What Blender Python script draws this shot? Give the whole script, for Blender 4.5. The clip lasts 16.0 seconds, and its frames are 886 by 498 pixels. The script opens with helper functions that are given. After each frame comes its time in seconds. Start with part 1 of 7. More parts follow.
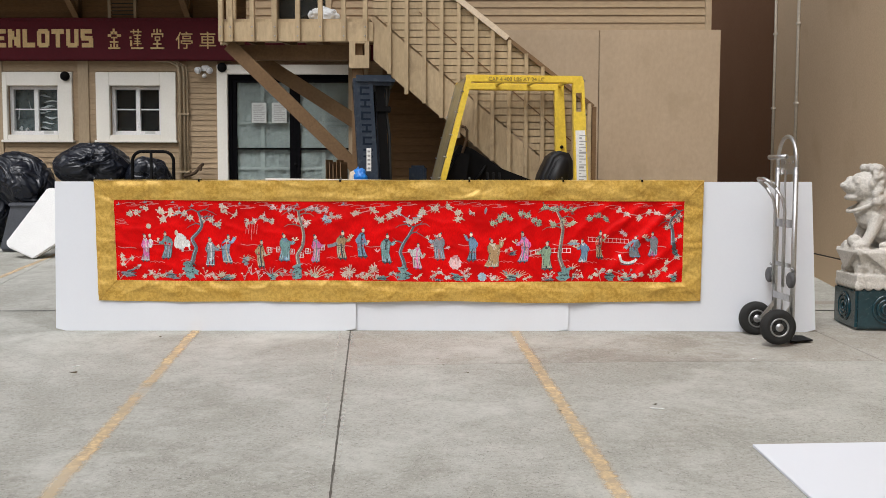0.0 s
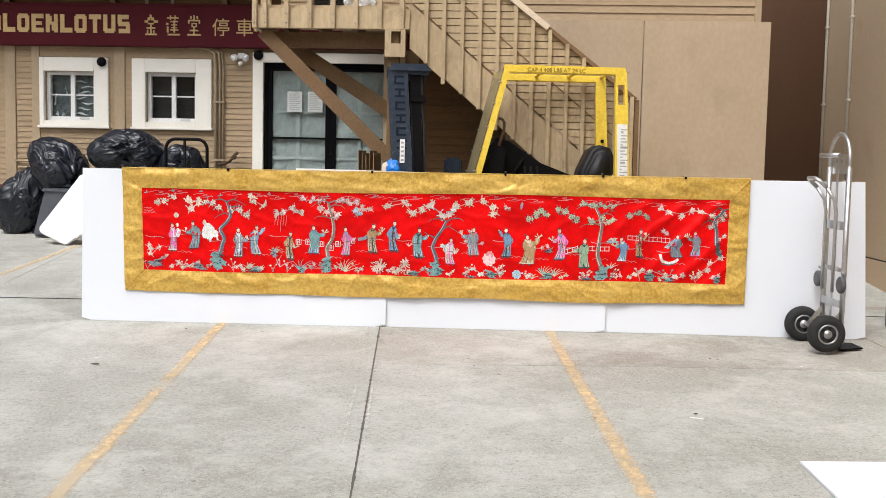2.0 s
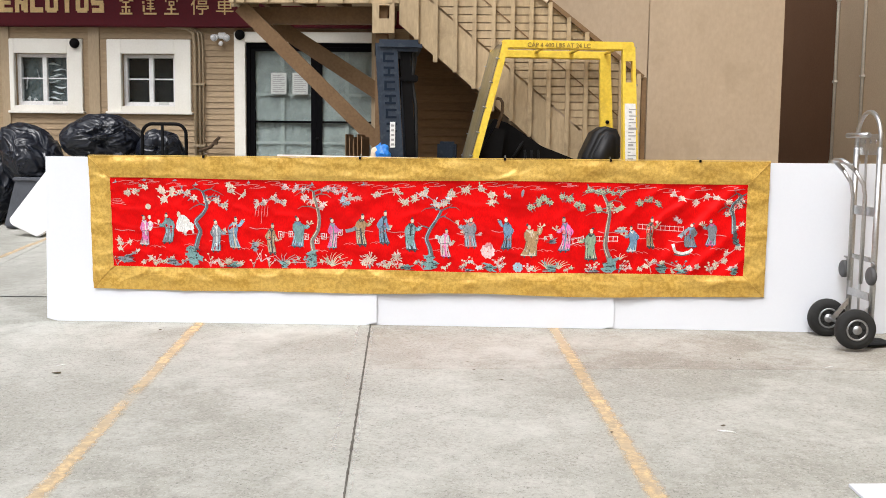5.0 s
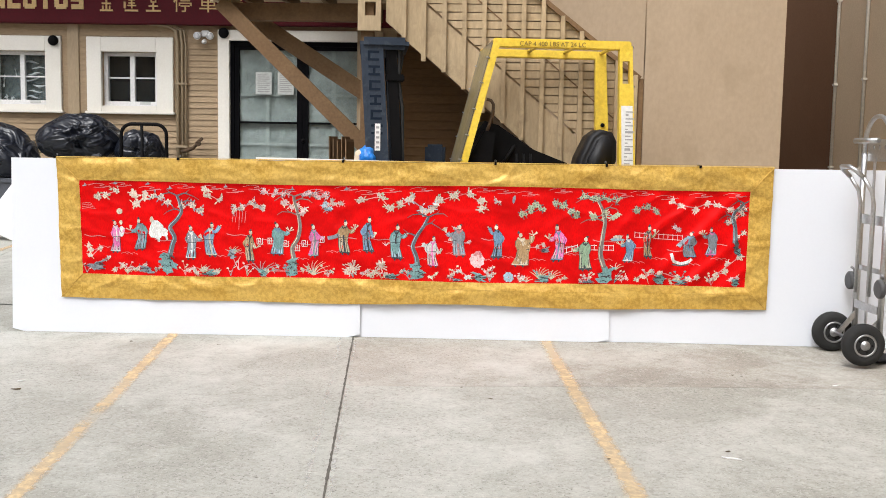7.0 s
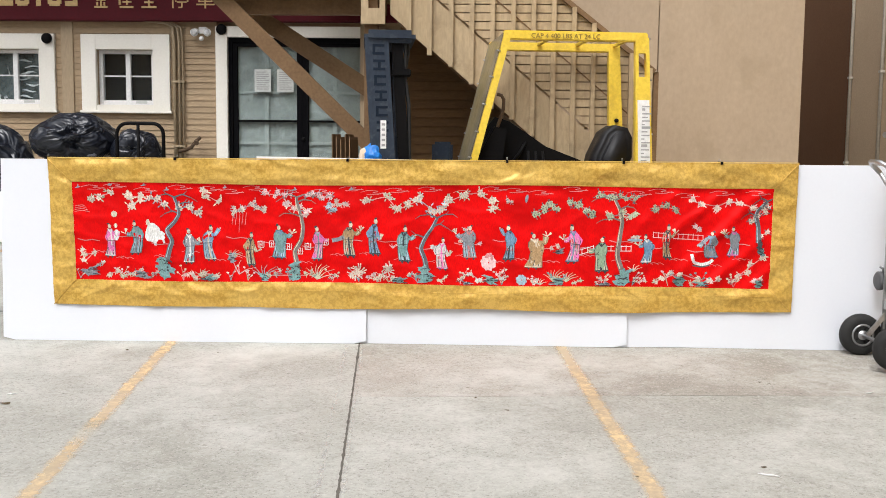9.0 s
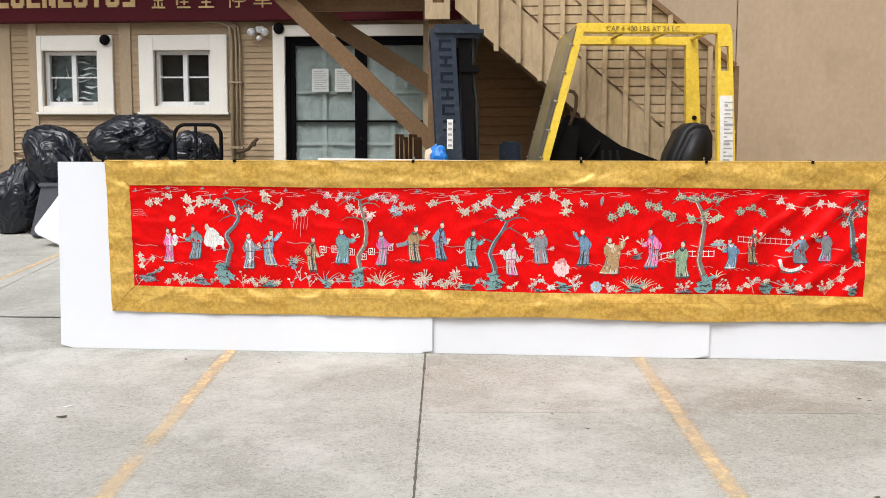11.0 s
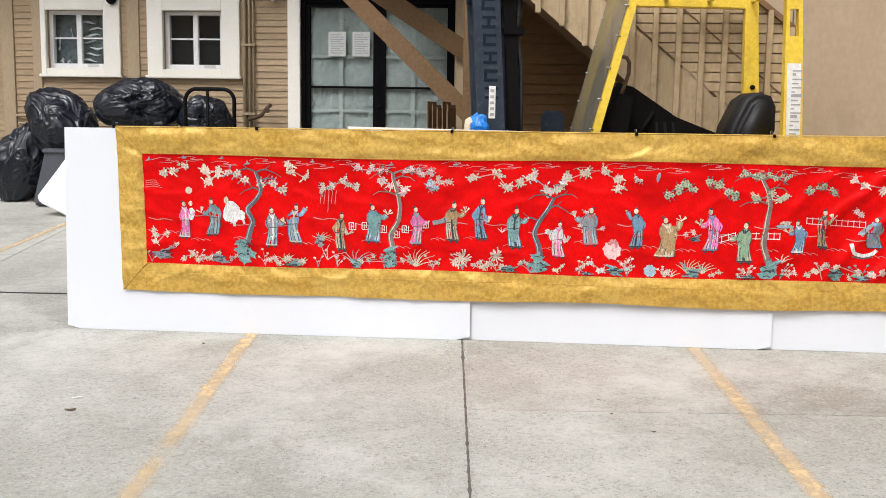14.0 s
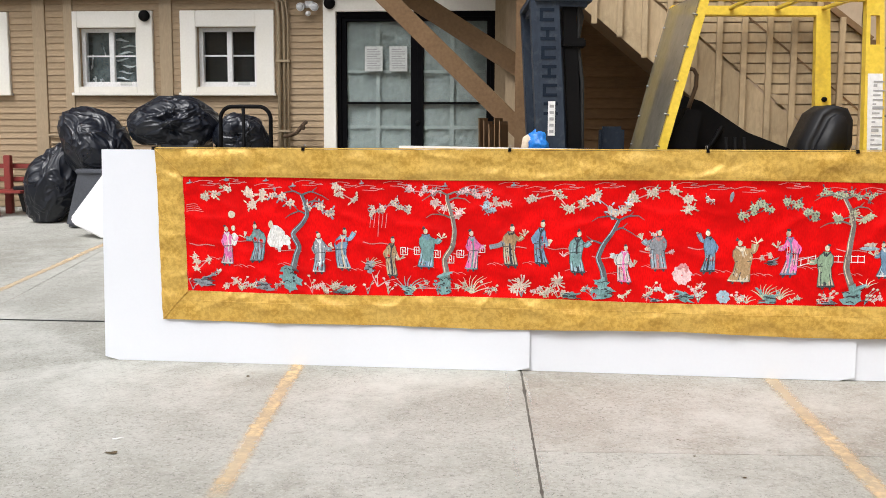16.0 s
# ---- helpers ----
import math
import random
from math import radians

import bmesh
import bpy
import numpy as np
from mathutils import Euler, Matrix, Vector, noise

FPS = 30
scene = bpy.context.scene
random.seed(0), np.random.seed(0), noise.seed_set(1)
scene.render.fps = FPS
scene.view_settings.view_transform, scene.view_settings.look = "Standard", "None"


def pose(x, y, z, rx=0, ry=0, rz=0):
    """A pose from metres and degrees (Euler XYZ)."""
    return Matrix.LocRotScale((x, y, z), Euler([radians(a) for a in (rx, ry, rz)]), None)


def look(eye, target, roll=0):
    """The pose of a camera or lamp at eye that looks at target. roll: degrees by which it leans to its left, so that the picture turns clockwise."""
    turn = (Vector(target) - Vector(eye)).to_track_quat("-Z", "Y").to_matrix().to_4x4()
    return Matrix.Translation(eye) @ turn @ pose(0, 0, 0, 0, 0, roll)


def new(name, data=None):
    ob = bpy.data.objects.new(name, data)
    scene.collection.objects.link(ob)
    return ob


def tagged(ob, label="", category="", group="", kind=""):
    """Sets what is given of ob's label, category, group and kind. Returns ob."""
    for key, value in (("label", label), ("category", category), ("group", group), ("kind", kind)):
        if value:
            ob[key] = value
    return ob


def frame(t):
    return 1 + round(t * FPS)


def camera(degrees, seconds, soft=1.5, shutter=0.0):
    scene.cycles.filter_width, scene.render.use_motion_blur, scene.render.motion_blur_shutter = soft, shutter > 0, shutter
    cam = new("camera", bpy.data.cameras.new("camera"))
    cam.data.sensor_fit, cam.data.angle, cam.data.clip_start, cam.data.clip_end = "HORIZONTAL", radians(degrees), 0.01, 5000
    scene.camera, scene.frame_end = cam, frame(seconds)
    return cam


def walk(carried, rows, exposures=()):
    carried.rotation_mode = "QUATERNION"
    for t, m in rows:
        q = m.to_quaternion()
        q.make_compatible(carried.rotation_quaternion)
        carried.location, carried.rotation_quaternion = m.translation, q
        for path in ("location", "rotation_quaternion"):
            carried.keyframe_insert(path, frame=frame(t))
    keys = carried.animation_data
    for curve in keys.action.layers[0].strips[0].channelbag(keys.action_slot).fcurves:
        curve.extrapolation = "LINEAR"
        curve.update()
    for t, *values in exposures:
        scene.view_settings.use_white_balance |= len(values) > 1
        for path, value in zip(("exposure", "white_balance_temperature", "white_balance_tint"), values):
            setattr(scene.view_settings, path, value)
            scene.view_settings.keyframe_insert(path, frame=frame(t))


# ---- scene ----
cam = camera(48.2, 16.0, 0.9)
PATH = [
    (0, (3.338, -7.922, 1.268), (3.291, -5.928, 1.121), 0.2),
    (0.5, (3.323, -7.88, 1.266), (3.302, -5.888, 1.091), 0.3),
    (1, (3.329, -7.826, 1.281), (3.258, -5.834, 1.12), 0.5),
    (1.5, (3.36, -7.75, 1.281), (3.265, -5.757, 1.142), 0.2),
    (2, (3.36, -7.671, 1.272), (3.238, -5.682, 1.109), 1.2),
    (2.5, (3.33, -7.567, 1.288), (3.244, -5.576, 1.121), 0.9),
    (3, (3.272, -7.497, 1.288), (3.216, -5.504, 1.13), 0.7),
    (3.5, (3.262, -7.419, 1.275), (3.192, -5.428, 1.097), 0.3),
    (5.8, (3.303, -6.936, 1.293), (3.192, -4.949, 1.094), 0.9),
    (6, (3.279, -6.91, 1.281), (3.199, -4.921, 1.087), 0.7),
    (6.5, (3.262, -6.822, 1.29), (3.197, -4.834, 1.088), 1.1),
    (7, (3.3, -6.733, 1.3), (3.216, -4.745, 1.106), 1.0),
    (7.5, (3.303, -6.667, 1.291), (3.192, -4.682, 1.081), 2.0),
    (8, (3.292, -6.573, 1.304), (3.194, -4.586, 1.096), 2.2),
    (8.5, (3.257, -6.501, 1.299), (3.161, -4.512, 1.116), 1.1),
    (9, (3.218, -6.442, 1.297), (3.136, -4.454, 1.099), 0.6),
    (9.5, (3.192, -6.355, 1.311), (3.071, -4.37, 1.096), 0.4),
    (10, (3.198, -6.261, 1.302), (3.03, -4.278, 1.105), 0.1),
    (10.2, (3.183, -6.236, 1.304), (2.991, -4.255, 1.107), 0.1),
    (12.3, (2.956, -5.969, 1.288), (2.779, -3.991, 1.053), 0.4),
    (12.5, (2.936, -5.94, 1.284), (2.751, -3.964, 1.034), 0.6),
    (13, (2.905, -5.831, 1.296), (2.703, -3.858, 1.043), 0.5),
    (13.5, (2.867, -5.746, 1.303), (2.673, -3.771, 1.048), 0.2),
    (14, (2.828, -5.666, 1.305), (2.639, -3.692, 1.042), 0.9),
    (14.5, (2.758, -5.577, 1.314), (2.589, -3.601, 1.057), 1.3),
    (15, (2.683, -5.495, 1.32), (2.501, -3.519, 1.074), 0.6),
    (15.5, (2.634, -5.444, 1.32), (2.455, -3.467, 1.071), 0.4),
    (16, (2.624, -5.352, 1.328), (2.383, -3.381, 1.091), 0.3),
]
walk(cam, [(t, look(eye, target, roll)) for t, eye, target, roll in PATH],
     exposures=[(0, 0.13, 6250, 10), (1.0, 0.16, 6250, 10), (1.5, 0.30, 6250, 10), (2.0, 0.54, 6250, 10), (3.5, 0.62, 6250, 10), (7.0, 0.59, 6250, 10), (16.0, 0.54, 6250, 10)])

# ---- light ----
SUN_ELEV, SUN_AZ = 56, 205
world = bpy.data.worlds.new("sky")
scene.world = world
world.use_nodes = True
wn = world.node_tree
sky = wn.nodes.new("ShaderNodeTexSky")
sky.sky_type = "NISHITA"
sky.sun_disc = False
sky.sun_elevation, sky.sun_rotation = radians(SUN_ELEV), radians(SUN_AZ)
sky.air_density, sky.dust_density, sky.ozone_density = 1.0, 6.0, 0.6
soft_sky = wn.nodes.new("ShaderNodeHueSaturation")
soft_sky.inputs["Saturation"].default_value = 0.35
wn.links.new(sky.outputs[0], soft_sky.inputs["Color"])
wn.links.new(soft_sky.outputs[0], wn.nodes["Background"].inputs[0])
wn.nodes["Background"].inputs[1].default_value = 0.12
sun = new("sun", bpy.data.lights.new("sun", "SUN"))
sun.data.energy, sun.data.angle, sun.data.color = 1.1, radians(25), (1.0, 0.985, 0.96)
az = radians(SUN_AZ)
sun_dir = Vector((math.sin(az) * math.cos(radians(SUN_ELEV)), math.cos(az) * math.cos(radians(SUN_ELEV)), math.sin(radians(SUN_ELEV))))
sun.matrix_world = look(sun_dir * 40, (0, 0, 0))


# ---- materials ----
def node_mat(name):
    m = bpy.data.materials.new(name)
    m.use_nodes = True
    t = m.node_tree
    return m, t, t.nodes["Principled BSDF"]


def noise_node(t, scale, detail=4.0, rough=0.55, stretch=None, coords="Object"):
    c = t.nodes.new("ShaderNodeTexCoord")
    n = t.nodes.new("ShaderNodeTexNoise")
    n.inputs["Scale"].default_value, n.inputs["Detail"].default_value, n.inputs["Roughness"].default_value = scale, detail, rough
    if stretch:
        mp = t.nodes.new("ShaderNodeMapping")
        mp.inputs["Scale"].default_value = stretch
        t.links.new(c.outputs[coords], mp.inputs[0])
        t.links.new(mp.outputs[0], n.inputs["Vector"])
    else:
        t.links.new(c.outputs[coords], n.inputs["Vector"])
    return n.outputs["Fac"]


def ramp(t, fac, lo, hi, a=0.0, b=1.0):
    r = t.nodes.new("ShaderNodeMapRange")
    r.inputs["From Min"].default_value, r.inputs["From Max"].default_value = lo, hi
    r.inputs["To Min"].default_value, r.inputs["To Max"].default_value = a, b
    t.links.new(fac, r.inputs["Value"])
    return r.outputs[0]


def mixc(t, fac, a, b, mode="MIX"):
    x = t.nodes.new("ShaderNodeMix")
    x.data_type, x.blend_type = "RGBA", mode
    for sock, v in ((x.inputs["Factor"], fac), (x.inputs["A"], a), (x.inputs["B"], b)):
        if isinstance(v, (int, float)):
            sock.default_value = v
        elif isinstance(v, tuple):
            sock.default_value = (*v, 1.0)
        else:
            t.links.new(v, sock)
    return x.outputs["Result"]


def bump(t, p, height, strength, dist=0.01):
    b = t.nodes.new("ShaderNodeBump")
    b.inputs["Strength"].default_value, b.inputs["Distance"].default_value = strength, dist
    t.links.new(height, b.inputs["Height"])
    t.links.new(b.outputs[0], p.inputs["Normal"])


def surface(name, a, b, rough=0.7, metal=0.0, coarse=1.5, fine=40.0, relief=0.15, dist=0.005, stretch=None, vary=0.0, stain=None, coat=0.0, finemix=0.35, spec=0.5):
    """Two tones mixed by coarse and fine noise, piece by piece variation, stains and relief."""
    m, t, p = node_mat(name)
    big = ramp(t, noise_node(t, coarse, 5, 0.6, stretch), 0.32, 0.68)
    small = noise_node(t, fine, 3, 0.6, stretch)
    col = mixc(t, big, a, b)
    col = mixc(t, finemix, col, mixc(t, ramp(t, small, 0.3, 0.7), tuple(c * 0.72 for c in a), tuple(min(1, c * 1.2) for c in b)))
    if stain:
        col = mixc(t, ramp(t, noise_node(t, coarse * 2.3, 6, 0.65), 0.55, 0.75, 0, 0.75), col, stain)
    if vary:
        info = t.nodes.new("ShaderNodeObjectInfo")
        h = t.nodes.new("ShaderNodeHueSaturation")
        t.links.new(ramp(t, info.outputs["Random"], 0, 1, 1 - vary, 1 + vary), h.inputs["Value"])
        t.links.new(col, h.inputs["Color"])
        col = h.outputs[0]
    t.links.new(col, p.inputs["Base Color"])
    t.links.new(ramp(t, small, 0.3, 0.7, rough - 0.07, min(1, rough + 0.07)), p.inputs["Roughness"])
    p.inputs["Metallic"].default_value = metal
    p.inputs["Coat Weight"].default_value = coat
    if relief:
        bump(t, p, small, relief, dist)
        p.inputs["Specular IOR Level"].default_value = spec
    return m


def concrete_colour(t, low, high):
    patch = ramp(t, noise_node(t, 0.45, 6, 0.62), 0.36, 0.64)
    col = mixc(t, patch, low, high)
    col = mixc(t, ramp(t, noise_node(t, 1.9, 8, 0.75), 0.47, 0.66, 0, 0.65), col, (0.48, 0.47, 0.43))
    col = mixc(t, ramp(t, noise_node(t, 1.1, 7, 0.72, (1.4, 0.5, 1)), 0.55, 0.72, 0, 0.26), col, (0.225, 0.208, 0.172))
    col = mixc(t, ramp(t, noise_node(t, 42, 3, 0.75), 0.50, 0.66, 0, 0.5), col, (0.18, 0.17, 0.145))
    col = mixc(t, ramp(t, noise_node(t, 65, 3, 0.75), 0.54, 0.68, 0, 0.48), col, (0.58, 0.575, 0.525))
    col = mixc(t, ramp(t, noise_node(t, 95, 2, 0.6), 0.63, 0.70, 0, 0.75), col, (0.085, 0.08, 0.065))
    col = mixc(t, ramp(t, noise_node(t, 15, 3, 0.6), 0.71, 0.76, 0, 0.8), col, (0.12, 0.11, 0.09))
    col = mixc(t, ramp(t, noise_node(t, 0.8, 9, 0.8), 0.49, 0.68, 0, 0.75), col, (0.57, 0.57, 0.525))
    return col


def concrete(name, low, high):
    m, t, p = node_mat(name)
    t.links.new(concrete_colour(t, low, high), p.inputs["Base Color"])
    p.inputs["Roughness"].default_value = 0.86
    bump(t, p, noise_node(t, 60, 5, 0.75), 0.45, 0.006)
    return m


def worn_paint(name, thin, thick, least, most):
    """Road paint or scuffing, worn through to the concrete."""
    m, t, p = node_mat(name)
    keep = ramp(t, noise_node(t, 14, 7, 0.8), 0.42, 0.66)
    keep2 = ramp(t, noise_node(t, 1.3, 4, 0.6), 0.38, 0.64, 0.05, 0.95)
    mul = t.nodes.new("ShaderNodeMath")
    mul.operation = "MULTIPLY"
    t.links.new(keep, mul.inputs[0]), t.links.new(keep2, mul.inputs[1])
    uv = t.nodes.new("ShaderNodeUVMap")
    sep = t.nodes.new("ShaderNodeSeparateXYZ")
    t.links.new(uv.outputs[0], sep.inputs[0])
    side = t.nodes.new("ShaderNodeMath")
    side.operation = "PINGPONG"
    side.inputs[1].default_value = 0.5
    t.links.new(sep.outputs[0], side.inputs[0])
    rag = t.nodes.new("ShaderNodeMath")
    rag.operation = "ADD"
    t.links.new(side.outputs[0], rag.inputs[0])
    t.links.new(ramp(t, noise_node(t, 22, 5, 0.7), 0.3, 0.7, -0.12, 0.12), rag.inputs[1])
    cover = t.nodes.new("ShaderNodeMath")
    cover.operation = "MULTIPLY"
    t.links.new(ramp(t, rag.outputs[0], 0.04, 0.30), cover.inputs[0])
    t.links.new(ramp(t, mul.outputs[0], 0.0, 1.0, least, most), cover.inputs[1])
    left_on = t.nodes.new("ShaderNodeMath")
    left_on.operation = "MULTIPLY"
    t.links.new(cover.outputs[0], left_on.inputs[0]), t.links.new(sep.outputs[1], left_on.inputs[1])
    t.links.new(left_on.outputs[0], p.inputs["Alpha"])
    col = mixc(t, mul.outputs[0], thin, thick)
    t.links.new(col, p.inputs["Base Color"])
    p.inputs["Roughness"].default_value = 0.8
    bump(t, p, noise_node(t, 90, 4, 0.7), 0.3, 0.004)
    return m


def brocade():
    m, t, p = node_mat("gold_brocade")
    w = ramp(t, noise_node(t, 42, 4, 0.7), 0.42, 0.58)
    col = mixc(t, w, (0.49, 0.287, 0.043), (0.66, 0.422, 0.086))
    col = mixc(t, ramp(t, noise_node(t, 5, 5, 0.65), 0.42, 0.66, 0, 0.3), col, (0.78, 0.56, 0.17))
    col = mixc(t, ramp(t, noise_node(t, 2.3, 4, 0.6), 0.48, 0.70, 0, 0.25), col, (0.50, 0.28, 0.03))
    t.links.new(col, p.inputs["Base Color"])
    t.links.new(ramp(t, noise_node(t, 40, 4, 0.7), 0.3, 0.7, 0.33, 0.56), p.inputs["Roughness"])
    p.inputs["Metallic"].default_value = 0.2
    bump(t, p, noise_node(t, 9, 6, 0.6), 0.34, 0.02)
    return m


def red_silk():
    m, t, p = node_mat("red_silk")
    col = mixc(t, ramp(t, noise_node(t, 4.5, 5, 0.65), 0.38, 0.62), (0.58, 0.001, 0.001), (0.80, 0.0015, 0.0015))
    col = mixc(t, ramp(t, noise_node(t, 260, 2, 0.5, (1, 1, 0.2)), 0.4, 0.65, 0, 0.4), col, (0.42, 0.002, 0.003))
    t.links.new(col, p.inputs["Base Color"])
    p.inputs["Roughness"].default_value = 0.5
    p.inputs["Specular IOR Level"].default_value = 0.1
    bump(t, p, noise_node(t, 220, 3, 0.6), 0.2, 0.002)
    return m


def thread(name, c, d=None):
    d = d or tuple(min(1, v * 1.28 + 0.01) for v in c)
    return surface(name, tuple(v * 0.58 for v in c), d, 0.5, 0, 45, 150, 0.5, 0.003, (1, 1, 0.45), 0.12, finemix=0.55)


def glass(name, tint=(0.86, 0.9, 0.9), rough=0.02):
    m, t, p = node_mat(name)
    p.inputs["Base Color"].default_value = (*tint, 1)
    p.inputs["Transmission Weight"].default_value, p.inputs["Roughness"].default_value, p.inputs["IOR"].default_value = 1.0, rough, 1.45
    return m


def smoked():
    """Dull scratched acrylic that lets part of the light through."""
    m, t, p = node_mat("smoked_acrylic")
    p.inputs["Base Color"].default_value = (0.20, 0.18, 0.14, 1)
    p.inputs["Roughness"].default_value = 0.3
    t.links.new(ramp(t, noise_node(t, 12, 4, 0.7), 0.3, 0.7, 0.45, 0.62), p.inputs["Alpha"])
    return m


def bag_plastic():
    m, t, p = node_mat("black_bag_plastic")
    p.inputs["Base Color"].default_value = (0.006, 0.008, 0.014, 1)
    t.links.new(ramp(t, noise_node(t, 6, 4), 0.3, 0.7, 0.25, 0.40), p.inputs["Roughness"])
    p.inputs["Specular IOR Level"].default_value = 0.5
    v = t.nodes.new("ShaderNodeTexNoise")
    v.noise_type = "RIDGED_MULTIFRACTAL"
    v.inputs["Scale"].default_value, v.inputs["Detail"].default_value = 9.0, 2.5
    c = t.nodes.new("ShaderNodeTexCoord")
    t.links.new(c.outputs["Object"], v.inputs["Vector"])
    bump(t, p, v.outputs[0], 0.05, 0.008)
    return m


